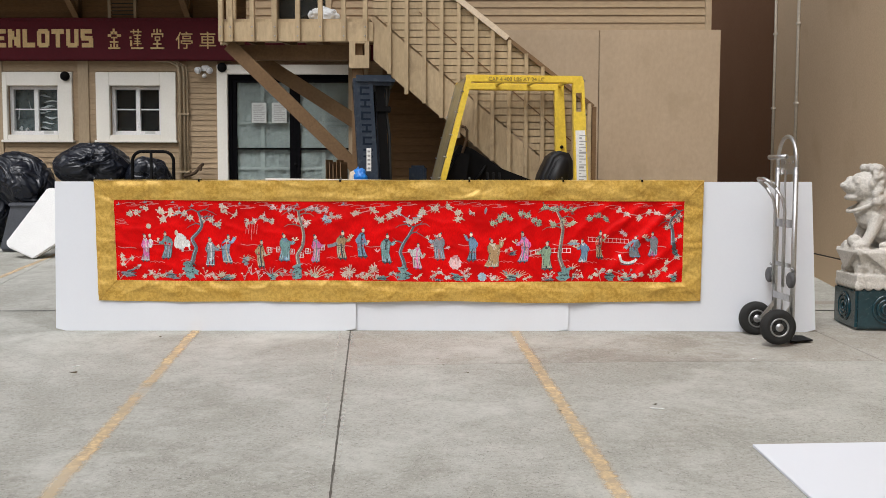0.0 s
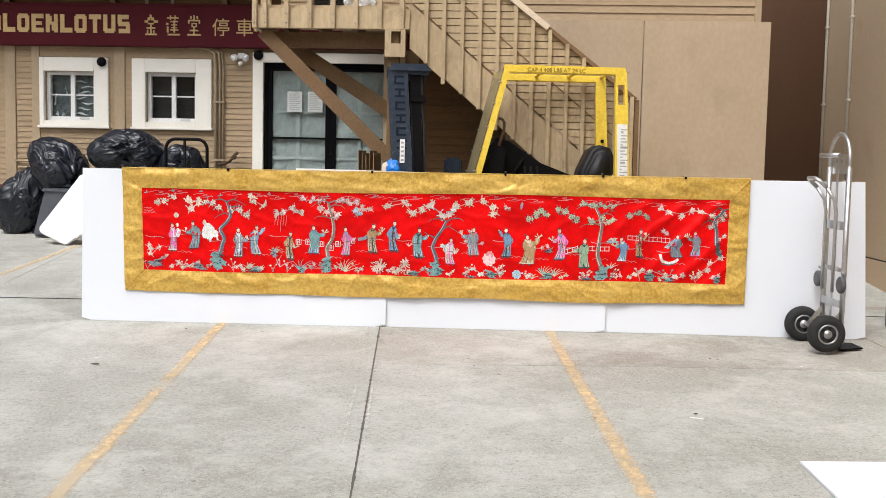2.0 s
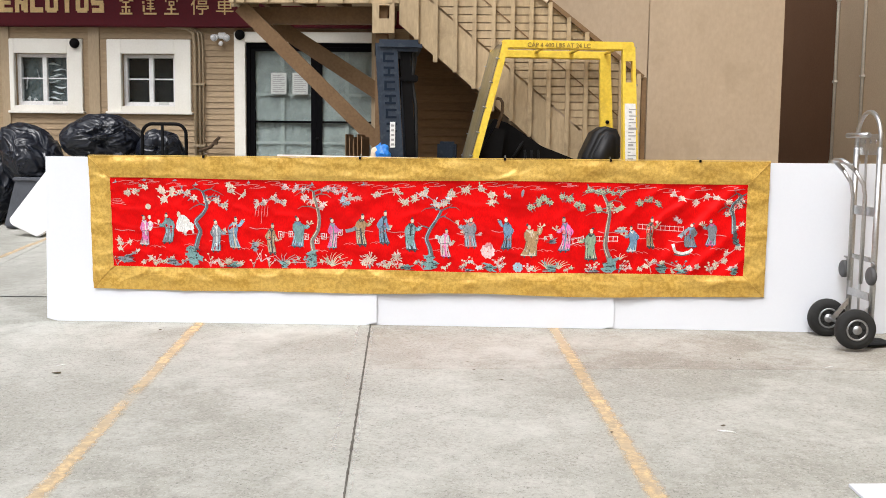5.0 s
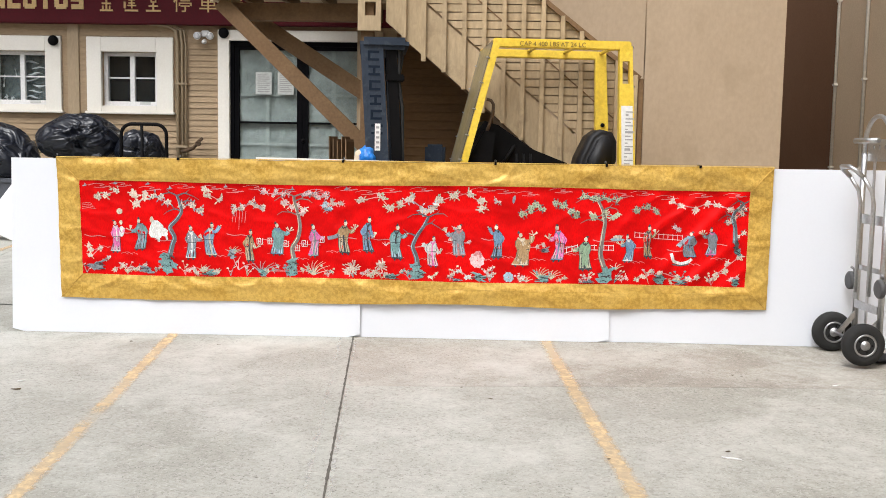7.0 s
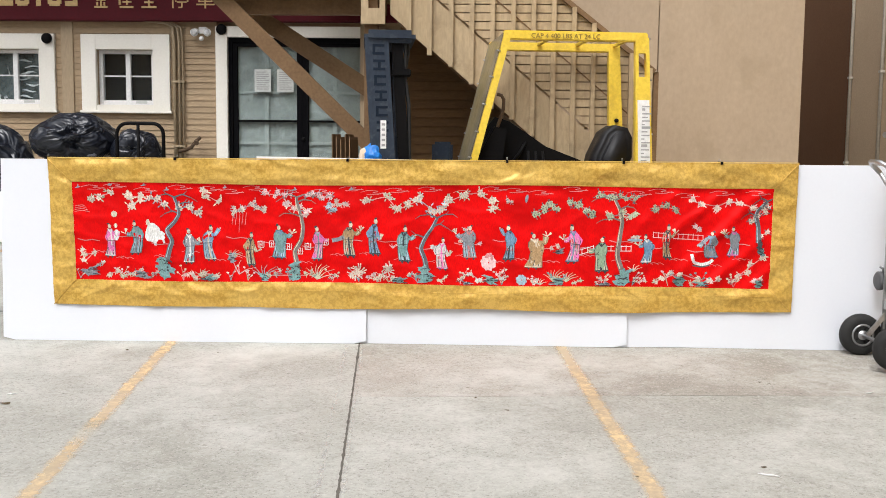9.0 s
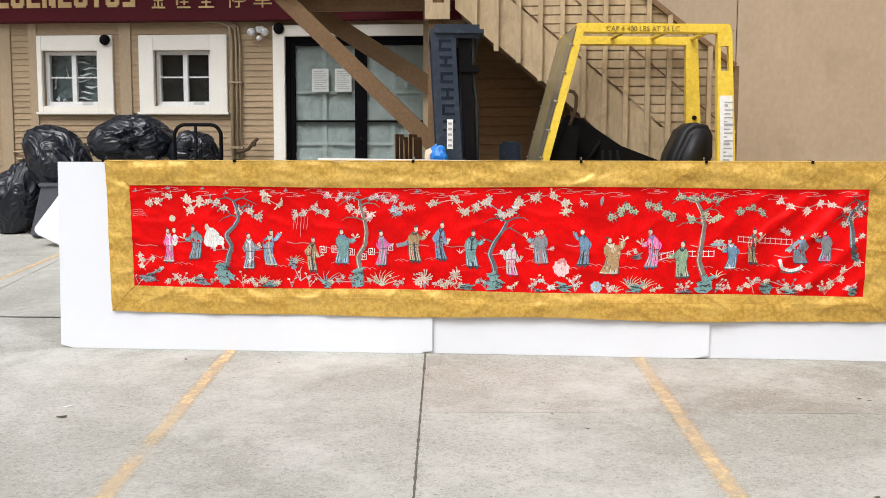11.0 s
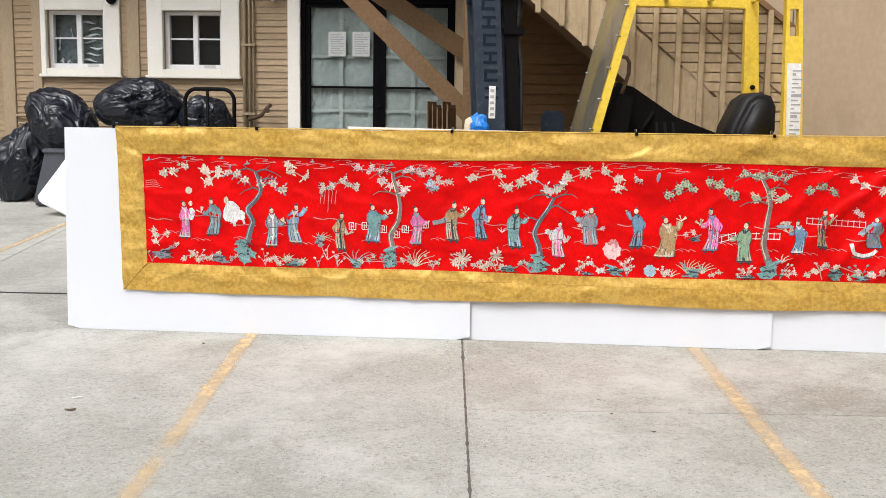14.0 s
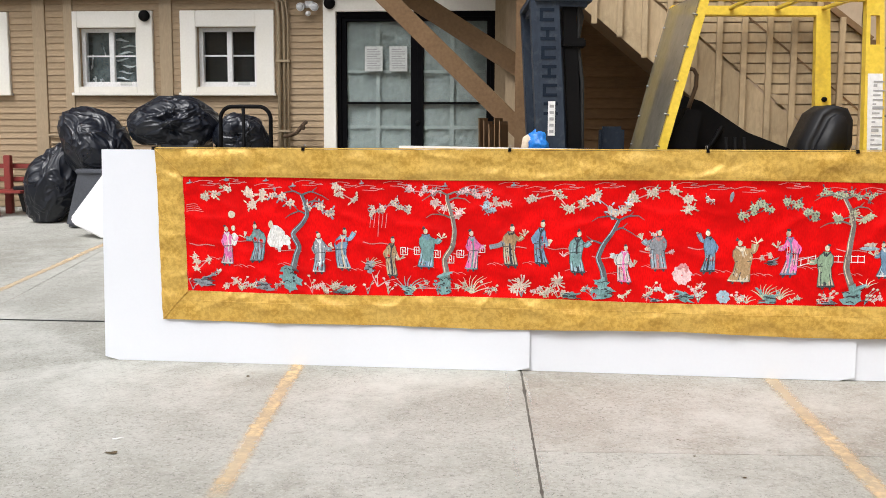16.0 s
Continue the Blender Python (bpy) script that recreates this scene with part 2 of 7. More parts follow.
M = dict(
    concrete=concrete("concrete", (0.285, 0.278, 0.238), (0.415, 0.412, 0.368)), concretebrown=concrete("stained_concrete", (0.262, 0.240, 0.198), (0.385, 0.362, 0.315)), line=worn_paint("worn_line_paint", (0.74, 0.55, 0.32), (0.85, 0.57, 0.25), 0.38, 0.95), scuff=worn_paint("pale_scuff", (0.60, 0.59, 0.55), (0.66, 0.65, 0.61), 0.0, 0.9), gold=brocade(), red=red_silk(), bag=bag_plastic(),
    joint_dark=surface("dark_wall_joint", (0.03, 0.022, 0.015), (0.05, 0.036, 0.024), 0.95),
    joint_dirt=surface("joint_dirt", (0.075, 0.068, 0.056), (0.13, 0.12, 0.10), 0.95, 0, 8, 60, 0.4),
    joint=surface("joint_filler", (0.26, 0.235, 0.20), (0.36, 0.33, 0.285), 0.95),
    foam=surface("white_foam_board", (0.735, 0.76, 0.81), (0.76, 0.785, 0.832), 0.5, 0, 0.7, 60, 0.0, 0.002, finemix=0.03),
    siding=surface("tan_siding_paint", (0.345, 0.25, 0.152), (0.405, 0.30, 0.188), 0.65, 0, 1.3, 60, 0.12, 0.003, (0.25, 1, 1), 0.07, spec=0.2),
    # the passage's shade is put into this dark brown
    shadewall=surface("shaded_passage_wall", (0.145, 0.074, 0.040), (0.18, 0.098, 0.056), 0.9, 0, 0.6, 60, 0.2, 0.004, spec=0.08),
    # tan siding again, with the shade put into a darker brown
    shadesiding=surface("shaded_tan_siding", (0.165, 0.092, 0.042), (0.22, 0.13, 0.062), 0.75, 0, 1.3, 60, 0.12, 0.003, (0.25, 1, 1), 0.07, spec=0.15),
    trimtan=surface("tan_trim_paint", (0.36, 0.268, 0.162), (0.43, 0.328, 0.208), 0.6, 0, 1.8, 50, 0.12, 0.003, (1, 1, 0.25), 0.05),
    deckwood=surface("tan_painted_deck_wood", (0.40, 0.30, 0.175), (0.50, 0.385, 0.24), 0.65, 0, 2.2, 45, 0.2, 0.004, (1, 1, 0.25), 0.08, (0.25, 0.18, 0.105), spec=0.25),
    brace=surface("brown_brace_wood", (0.145, 0.086, 0.042), (0.215, 0.132, 0.068), 0.7, 0, 2.5, 45, 0.2, 0.004, None, 0.05, spec=0.2),
    newwood=surface("pale_new_wood", (0.62, 0.50, 0.36), (0.70, 0.58, 0.43), 0.7),
    ply=surface("tan_painted_plywood", (0.415, 0.318, 0.215), (0.475, 0.368, 0.255), 0.6, 0, 1.1, 30, 0.10, 0.003, (1, 1, 0.6), 0.03, (0.36, 0.275, 0.18), 0, 0.18, spec=0.25),
    stucco=surface("tan_stucco", (0.48, 0.365, 0.245), (0.54, 0.415, 0.28), 0.9, 0, 0.5, 70, 0.3, 0.004, None, 0, (0.43, 0.325, 0.21), 0, 0.25, spec=0.08),
    cream=surface("cream_window_paint", (0.82, 0.785, 0.70), (0.86, 0.83, 0.76), 0.55, 0, 2.0, 40, 0.04, 0.001, None, 0.03, finemix=0.12),
    white=surface("white_vinyl", (0.78, 0.78, 0.77), (0.84, 0.84, 0.83), 0.4, relief=0.03),
    black=surface("black_door_metal", (0.004, 0.004, 0.005), (0.007, 0.007, 0.008), 0.7, 0, relief=0.05, spec=0.02),
    paper=surface("grey_door_paper", (0.30, 0.34, 0.33), (0.38, 0.42, 0.40), 0.8, 0, 1.6, 20, 0.3, 0.01),
    muntinpale=surface("pale_muntin_band", (0.37, 0.41, 0.39), (0.43, 0.47, 0.45), 0.8, 0, 1.6, 20, 0.3, 0.01),
    notice=surface("white_notice_paper", (0.54, 0.56, 0.54), (0.60, 0.62, 0.60), 0.8, relief=0.02),
    fadedink=surface("faded_brown_ink", (0.16, 0.105, 0.02), (0.34, 0.23, 0.04), 0.7, 0, 25, 80, relief=0),
    ink=surface("grey_ink", (0.34, 0.34, 0.34), (0.42, 0.42, 0.41), 0.8, relief=0),
    maroon=surface("maroon_sign_face", (0.075, 0.004, 0.009), (0.10, 0.007, 0.014), 0.6, 0, 1.2, 30, 0.05, spec=0.2),
    signgold=surface("gold_sign_paint", (0.62, 0.42, 0.17), (0.70, 0.50, 0.23), 0.5, relief=0.03),
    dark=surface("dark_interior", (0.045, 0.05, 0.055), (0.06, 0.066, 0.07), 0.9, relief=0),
    glass=glass("window_glass"), haze=smoked(),
    # two greys for sheets that imitate the reflection in the panes
    screen=surface("dark_pane_reflection", (0.016, 0.019, 0.021), (0.026, 0.030, 0.033), 0.7, 0, 3, 60, spec=0.1),
    panegrey=surface("grey_pane_reflection", (0.10, 0.13, 0.135), (0.20, 0.24, 0.245), 0.3, 0, 5, 20, 0.4, 0.02),
    # white of the landing's plastic bag and of the modelled window reflections
    whitebagglint=surface("white_bag_and_glints", (0.72, 0.74, 0.75), (0.80, 0.82, 0.83), 0.35, 0, 4, 20, 0.5, 0.02),
    mast=surface("navy_mast_paint", (0.013, 0.021, 0.036), (0.030, 0.042, 0.062), 0.55, 0, 7, 60, 0.25, 0.004, (1, 1, 0.35), 0, (0.075, 0.085, 0.098), spec=0.3),
    mastdark=surface("dark_mast_letters", (0.009, 0.014, 0.024), (0.014, 0.021, 0.034), 0.7, spec=0.1),
    iron=surface("black_oily_iron", (0.003, 0.003, 0.0035), (0.007, 0.0065, 0.0065), 0.6, 0, 5, 60, spec=0.08),
    yellow=surface("yellow_truck_paint", (0.80, 0.55, 0.04), (0.86, 0.62, 0.075), 0.42, 0, 3, 45, 0.1, 0.003, None, 0, (0.55, 0.36, 0.05), 0.2),
    seat=surface("black_seat_vinyl", (0.008, 0.008, 0.009), (0.013, 0.013, 0.015), 0.5, 0, 5, 80, 0.2, spec=0.35),
    rubber=surface("black_rubber", (0.008, 0.008, 0.008), (0.016, 0.016, 0.015), 0.8, 0, 8, 60, 0.25),
    alu=surface("scuffed_aluminium", (0.46, 0.46, 0.46), (0.60, 0.60, 0.60), 0.42, 1.0, 6, 70, 0.12, 0.002),
    steel=surface("grey_zinc_steel", (0.32, 0.32, 0.33), (0.42, 0.42, 0.42), 0.42, 0.9, 6, 70, 0.12, 0.002),
    caster=surface("grey_caster", (0.05, 0.05, 0.055), (0.09, 0.09, 0.09), 0.6),
    marble=surface("white_carved_stone", (0.52, 0.49, 0.44), (0.68, 0.65, 0.60), 0.7, 0, 7, 60, 0.8, 0.010, None, 0, (0.33, 0.30, 0.26)),
    teal=surface("teal_glazed_ceramic", (0.006, 0.030, 0.042), (0.012, 0.048, 0.062), 0.22, 0, 5, 40, 0.2, 0.004, None, 0, None, 0.5),
    redwood=surface("red_bench_paint", (0.20, 0.025, 0.02), (0.27, 0.04, 0.03), 0.6, 0, 3, 50, 0.15, 0.003, None, 0.06),
    bin=surface("grey_bin_plastic", (0.075, 0.08, 0.095), (0.10, 0.107, 0.125), 0.5, 0, 4, 50),
    styro=surface("white_polystyrene", (0.78, 0.78, 0.77), (0.85, 0.85, 0.84), 0.75, 0, 3, 90, 0.2, 0.003),
    blue=surface("blue_plastic_bag", (0.008, 0.10, 0.46), (0.02, 0.24, 0.70), 0.35, 0, 14, 60, 0.4, 0.01),
    card=surface("brown_cardboard", (0.20, 0.12, 0.06), (0.28, 0.18, 0.10), 0.85, 0, 3, 60, 0.1, 0.002, None, 0.2),
    leaf=surface("dry_leaf", (0.06, 0.04, 0.02), (0.11, 0.08, 0.04), 0.8),
    pipe=surface("tan_painted_pipe", (0.30, 0.23, 0.14), (0.36, 0.28, 0.18), 0.5),
    strip=surface("pale_conduit_paint", (0.50, 0.45, 0.37), (0.57, 0.52, 0.44), 0.5),
    rust=surface("rusty_valve", (0.045, 0.026, 0.014), (0.10, 0.06, 0.03), 0.85, 0.0),
    lampglass=surface("lamp_lens", (0.66, 0.68, 0.70), (0.75, 0.76, 0.78), 0.2),
)
THREAD = dict(
    p=thread("pink_thread", (0.80, 0.16, 0.42)), t=thread("teal_thread", (0.17, 0.32, 0.32)), g=thread("grey_thread", (0.24, 0.26, 0.29)),
    b=thread("blue_thread", (0.16, 0.28, 0.42)), n=thread("tan_thread", (0.42, 0.27, 0.13)), e=thread("green_thread", (0.23, 0.33, 0.22)),
    c=thread("cream_thread", (0.62, 0.53, 0.40)), w=thread("white_thread", (0.74, 0.72, 0.68)), k=thread("dark_thread", (0.03, 0.035, 0.045)),
    r=thread("rose_thread", (0.66, 0.24, 0.24)), s=thread("slate_thread", (0.095, 0.10, 0.11)), u=thread("bark_thread", (0.19, 0.155, 0.14)), f=thread("blossom_thread", (0.63, 0.49, 0.41)),
    i=thread("pale_blue_thread", (0.34, 0.46, 0.54)), o=thread("pale_pink_thread", (0.80, 0.46, 0.46)),
    l=thread("pine_thread", (0.40, 0.44, 0.30)),
)


# ---- building blocks ----
def block(bm, x0, x1, y0, y1, z0, z1, bevel=0.0):
    vs = [bm.verts.new((x, y, z)) for x in (x0, x1) for y in (y0, y1) for z in (z0, z1)]
    fs = [bm.faces.new([vs[i] for i in f]) for f in ((0, 1, 3, 2), (4, 6, 7, 5), (0, 4, 5, 1), (2, 3, 7, 6), (0, 2, 6, 4), (1, 5, 7, 3))]
    if bevel:
        bmesh.ops.bevel(bm, geom=list({e for f in fs for e in f.edges}), offset=bevel, segments=2, affect="EDGES", clamp_overlap=True)
    return bm


def box(x0, x1, y0, y1, z0, z1, bevel=0.0):
    return block(bmesh.new(), x0, x1, y0, y1, z0, z1, bevel)


def slab_xz(bm, pts, y0, y1):
    """A flat plate with the outline pts in x and z, from y0 to y1."""
    a = [bm.verts.new((x, y0, z)) for x, z in pts]
    b = [bm.verts.new((x, y1, z)) for x, z in pts]
    n = len(pts)
    bm.faces.new(a), bm.faces.new(b[::-1])
    for i in range(n):
        bm.faces.new((a[i], b[i], b[(i + 1) % n], a[(i + 1) % n]))
    bmesh.ops.recalc_face_normals(bm, faces=bm.faces[:])
    return bm


def beam(bm, a, b, w, d, side=(0, 1, 0)):
    """A squared timber from a to b, w wide across, d deep along side."""
    a, b, side = Vector(a), Vector(b), Vector(side).normalized()
    u = (b - a).normalized()
    q = u.cross(side).normalized()
    vs = [bm.verts.new(p + q * (w / 2 * i) + side * (d / 2 * j)) for p in (a, b) for i, j in ((-1, -1), (1, -1), (1, 1), (-1, 1))]
    for f in ((0, 1, 2, 3), (7, 6, 5, 4), (0, 4, 5, 1), (1, 5, 6, 2), (2, 6, 7, 3), (3, 7, 4, 0)):
        bm.faces.new([vs[i] for i in f])
    bmesh.ops.recalc_face_normals(bm, faces=bm.faces[:])
    return bm


def tube(bm, pts, r, seg=10, caps=True):
    pts = [Vector(p) for p in pts]
    rings, last = [], None
    for i, p in enumerate(pts):
        u = (pts[min(i + 1, len(pts) - 1)] - pts[max(i - 1, 0)]).normalized()
        q = (last - u * last.dot(u)).normalized() if last is not None and (last - u * last.dot(u)).length > 1e-4 else u.orthogonal().normalized()
        last = q
        v = u.cross(q)
        rr = r[i] if isinstance(r, (list, tuple)) else r
        rings.append([bm.verts.new(p + (q * math.cos(k * math.tau / seg) + v * math.sin(k * math.tau / seg)) * rr) for k in range(seg)])
    for a, b in zip(rings, rings[1:]):
        for k in range(seg):
            f = bm.faces.new((a[k], a[(k + 1) % seg], b[(k + 1) % seg], b[k]))
            f.smooth = True
    if caps:
        bm.faces.new(rings[0][::-1]), bm.faces.new(rings[-1])
    return bm


def arc(c, r, a0, a1, u, v, n=10):
    c, u, v = Vector(c), Vector(u), Vector(v)
    return [c + u * (r * math.cos(radians(a0 + (a1 - a0) * i / n))) + v * (r * math.sin(radians(a0 + (a1 - a0) * i / n))) for i in range(n + 1)]


def turned(bm, profile, c, axis, seg=28):
    """Profile of (radius, along) turned round the axis through c."""
    c, axis = Vector(c), Vector(axis).normalized()
    q = axis.orthogonal().normalized()
    v = axis.cross(q)
    rings = [[bm.verts.new(c + axis * h + (q * math.cos(k * math.tau / seg) + v * math.sin(k * math.tau / seg)) * max(r, 0.0005)) for k in range(seg)] for r, h in profile]
    for a, b in zip(rings, rings[1:]):
        for k in range(seg):
            f = bm.faces.new((a[k], a[(k + 1) % seg], b[(k + 1) % seg], b[k]))
            f.smooth = True
    bm.faces.new(rings[0][::-1]), bm.faces.new(rings[-1])
    bmesh.ops.recalc_face_normals(bm, faces=bm.faces[:])
    return bm


def mesh_of(name, bm, material):
    me = bpy.data.meshes.new(name)
    bm.to_mesh(me)
    bm.free()
    me.materials.append(material)
    return me


def thing(name, base, label, category, group="", kind=""):
    ob = new(name)
    ob.location = base
    ob.empty_display_size = 0.1
    return tagged(ob, label, category, group, kind)


def part(name, bm, material, parent, label=""):
    """Links bm as one mesh under a thing or a part; bm is in world places."""
    ob = new(name, mesh_of(name, bm, material))
    ob.parent = parent
    if parent.type == "EMPTY":
        ob.matrix_parent_inverse = Matrix.Translation(parent.location).inverted()
    if label:
        ob["label"] = label
    return ob


def solo(name, bm, material, label, category, group="", kind=""):
    """A thing that is one mesh."""
    return tagged(new(name, mesh_of(name, bm, material)), label, category, group, kind)


# ---- ground ----
def gz(x, y):
    """The lot rises gently to the house."""
    x, y = max(-15, min(15, x)), max(-14, min(9, y))
    return 0.008 * min(x, 4.5) - 0.002 * max(0.0, x - 4.5) + 0.04 * y + 0.04 * max(0.0, min(y, 6.5) - 1.5)


def sheet(xs, ys, z_of):
    bm = bmesh.new()
    vs = [[bm.verts.new((x, y, z_of(x, y))) for x in xs] for y in ys]
    for j in range(len(ys) - 1):
        for i in range(len(xs) - 1):
            bm.faces.new((vs[j][i], vs[j][i + 1], vs[j + 1][i + 1], vs[j + 1][i]))
    return bm


far = [-2500, -300, -60, -25]
ground = solo("ground", sheet(far + [x * 1.0 for x in range(-15, 16)] + [25, 60, 300, 2500], far + [y * 1.0 for y in range(-14, 10)] + [25, 60, 300, 2500],
                              lambda x, y: gz(x, y) - 0.007), M["joint"], "grey concrete parking lot rising gently to the house", "ground", kind="structure")


def joint_x(k, y):
    """The long joints, k-th from the one under the boards."""
    return 2.405 - 0.093 * y + 3.75 * k


def joint_y(k, x):
    if k < 0:
        return -15.2
    return (-8.6, -4.9, -1.24, 0.955, 6.4, 12.0)[k] + 0.06 * (x - 2.5) * (1 if k == 2 else 0.2)


def slab(k, j, j1, gap=0.004):
    nx, ny = 14, 14
    bm = bmesh.new()
    rows = []
    for b in range(ny + 1):
        row = []
        for a in range(nx + 1):
            fy, fx = b / ny, a / nx
            x, y = 2.5, 0.0
            for _ in range(4):
                y0, y1 = joint_y(j, x) + gap * (1.3 if j == 3 else 0.8), joint_y(j1, x) - gap * (1.3 if j1 == 3 else 0.8)
                y = y0 + (y1 - y0) * fy
                x0, x1 = joint_x(k, y) + gap, joint_x(k + 1, y) - gap
                x = x0 + (x1 - x0) * fx
            row.append(bm.verts.new((x, y, gz(x, y))))
        rows.append(row)
    for b in range(ny):
        for a in range(nx):
            bm.faces.new((rows[b][a], rows[b][a + 1], rows[b + 1][a + 1], rows[b + 1][a]))
    rim = [e for e in bm.edges if e.is_boundary]
    low = bmesh.ops.extrude_edge_only(bm, edges=rim)["geom"]
    for v in low:
        if isinstance(v, bmesh.types.BMVert):
            v.co.z -= 0.02
    return bm


for k in range(-3, 3):
    for j in range(-1, 5):
        if k < 0 and j == 2:
            continue
        part("concrete_slab", slab(k, j, 3 if k < 0 and j == 1 else j + 1), M["concretebrown" if j == 2 else "concrete"], ground)
strip = bmesh.new()
low_row, far_row = [[strip.verts.new((x, joint_y(3, x) + d, gz(x, joint_y(3, x)) + 0.0025)) for x in (-9 + 0.25 * i for i in range(64))] for d in (-0.016, 0.016)]
for i in range(63):
    strip.faces.new((low_row[i], low_row[i + 1], far_row[i + 1], far_row[i]))
part("joint_filler", strip, M["rubber"], ground, "dark tar-filled joint between concrete slabs")


crumb = bmesh.new()
edge_rows = []
for i in range(421):
    y = -9 + 10 * i / 420
    c, w = joint_x(0, y), 0.0045 + 0.005 * max(0.0, noise.noise((y * 4, 3, 1))) + 0.006 * max(0.0, noise.noise((y * 17, 8, 2)))
    edge_rows.append([crumb.verts.new((c - w * (1 + 0.6 * noise.noise((y * 23, 1, 0))), y, gz(c, y) + 0.0022)), crumb.verts.new((c + w * (1 + 0.6 * noise.noise((y * 19, 5, 0))), y, gz(c, y) + 0.0022))])
for a, b in zip(edge_rows, edge_rows[1:]):
    crumb.faces.new((a[0], a[1], b[1], b[0]))
part("joint_filler", crumb, M["joint_dirt"], ground, "dark crumbled joint between concrete slabs")


def painted_line(x_of, y0, y1, w, bare=99):
    bm = bmesh.new()
    n = 140
    rows = []
    for i in range(n + 1):
        y = y0 + (y1 - y0) * i / n
        c = x_of(y)
        wob = 0.006 * noise.noise((y * 3, c, 0))
        rows.append([bm.verts.new((c + s * (w / 2 + 0.006 * noise.noise((y * 5, s * 9, c))) + wob, y, gz(c + s * w / 2, y) + 0.003)) for s in (-1, 1)])
    uv = bm.loops.layers.uv.new("across")
    for a, b in zip(rows, rows[1:]):
        f = bm.faces.new((a[0], a[1], b[1], b[0]))
        for lo, u in zip(f.loops, (0, 1, 1, 0)):
            lo[uv].uv = (u, 1 - 0.9 * math.exp(-((lo.vert.co.y - bare) / 0.13) ** 2))
    return bm


for f, y0, y1, bare in ((lambda y: 1.146 - 0.098 * y, -9, 5.0, -1.9), (lambda y: 3.722 - 0.079 * y, -9, 1.2, 99), (lambda y: -1.70 - 0.022 * y, -3, 5.2, 99)):
    solo("parking_line", painted_line(f, y0, y1, 0.118, bare), M["line"], "worn orange painted line on the concrete", "parking line", "parking lines", "structure")

part("pale_scuff", painted_line(lambda y: joint_x(0, y) - 0.085, -6, 0.0, 0.035), M["scuff"], ground, "pale worn strip beside the joint")
part("pale_scuff", painted_line(lambda y: joint_x(0, y) + 0.02, -6, 0.0, 0.03), M["scuff"], ground, "pale worn strip beside the joint")

for x, y, r in ((0.717, -1.45, 0.03), (3.14, -1.05, 0.014), (4.794, -0.858, 0.012), (3.35, -1.458, 0.013), (3.185, -1.241, 0.009), (4.836, -0.89, 0.012), (3.877, -2.364, 0.010), (4.441, -2.226, 0.012), (0.941, -0.268, 0.012), (1.55, -0.33, 0.013)):
    bm = bmesh.new()
    g = random.Random(int(x * 100))
    vs = [bm.verts.new((x + r * g.uniform(0.7, 1.4) * math.cos(i * math.tau / 7), y + r * g.uniform(0.3, 0.7) * math.sin(i * math.tau / 7), gz(x, y) + 0.003 + g.uniform(0, 0.007))) for i in range(7)]
    c0 = bm.verts.new((x, y, gz(x, y) + 0.009))
    for i in range(7):
        bm.faces.new((vs[i], vs[(i + 1) % 7], c0))
    solo("leaf", bm, M["leaf"], "small dry dark leaf on the concrete", "leaf", "fallen leaves")

for x, y, ln, turn in ((4.434, -2.32, 0.09, -0.5), (0.672, -1.28, 0.05, 0.3), (5.349, -1.018, 0.05, 0.2)):
    bm = tube(bmesh.new(), [(x + ln * f * math.cos(turn), y + ln * f * math.sin(turn), gz(x, y) + 0.006 + 0.002 * math.sin(f * 5)) for f in (-0.5, -0.15, 0.2, 0.5)], [0.002, 0.004, 0.0035, 0.002], 6)
    solo("twig", bm, M["styro"], "small pale twig on the concrete", "twig", "fallen twigs")

# ---- house wall with windows and door ----
WALL_Y = 5.95
PITCH = 0.0747


def lap_board(x0, x1, y, z, pitch=PITCH, lip=0.014):
    """One clapboard: thick at the bottom, thin at the top."""
    bm = bmesh.new()
    prof = ((y + 0.012, z), (y - lip, z), (y - lip + 0.002, z + 0.006), (y - 0.001, z + pitch + 0.008), (y + 0.012, z + pitch + 0.008))
    a = [bm.verts.new((x0, py, pz)) for py, pz in prof]
    b = [bm.verts.new((x1, py, pz)) for py, pz in prof]
    n = len(prof)
    bm.faces.new(a[::-1]), bm.faces.new(b)
    for i in range(n):
        bm.faces.new((a[i], a[(i + 1) % n], b[(i + 1) % n], b[i]))
    bmesh.ops.recalc_face_normals(bm, faces=bm.faces[:])
    return bm


def clad(wall, bays, y, z0, z1, holes=(), paint="siding", pitch=PITCH):
    z = z0
    while z < z1:
        for x0, x1 in bays:
            cuts = sorted((h[0], h[1]) for h in holes if h[2] < z + pitch and h[3] > z and h[1] > x0 and h[0] < x1)
            left = x0
            for a, b in cuts:
                if a - left > 0.03:
                    part("siding_board", lap_board(left, a, y, z, pitch), M[paint], wall)
                left = max(left, b)
            if x1 - left > 0.03:
                part("siding_board", lap_board(left, x1, y, z, pitch), M[paint], wall)
        z += pitch


def wall_with_holes(x0, x1, y0, y1, z0, z1, holes):
    bm = bmesh.new()
    xs = sorted({x0, x1, *(h[0] for h in holes), *(h[1] for h in holes)})
    zs = sorted({z0, z1, *(h[2] for h in holes), *(h[3] for h in holes)})
    for a, b in zip(xs, xs[1:]):
        for c, d in zip(zs, zs[1:]):
            mx, mz = (a + b) / 2, (c + d) / 2
            if not any(h[0] < mx < h[1] and h[2] < mz < h[3] for h in holes):
                block(bm, a, b, y0, y1, c, d)
    bmesh.ops.remove_doubles(bm, verts=bm.verts[:], dist=1e-5)
    inner = [f for f in bm.faces if all(len(e.link_faces) > 2 for e in f.edges)]
    bmesh.ops.delete(bm, geom=inner, context="FACES_ONLY")
    return bm


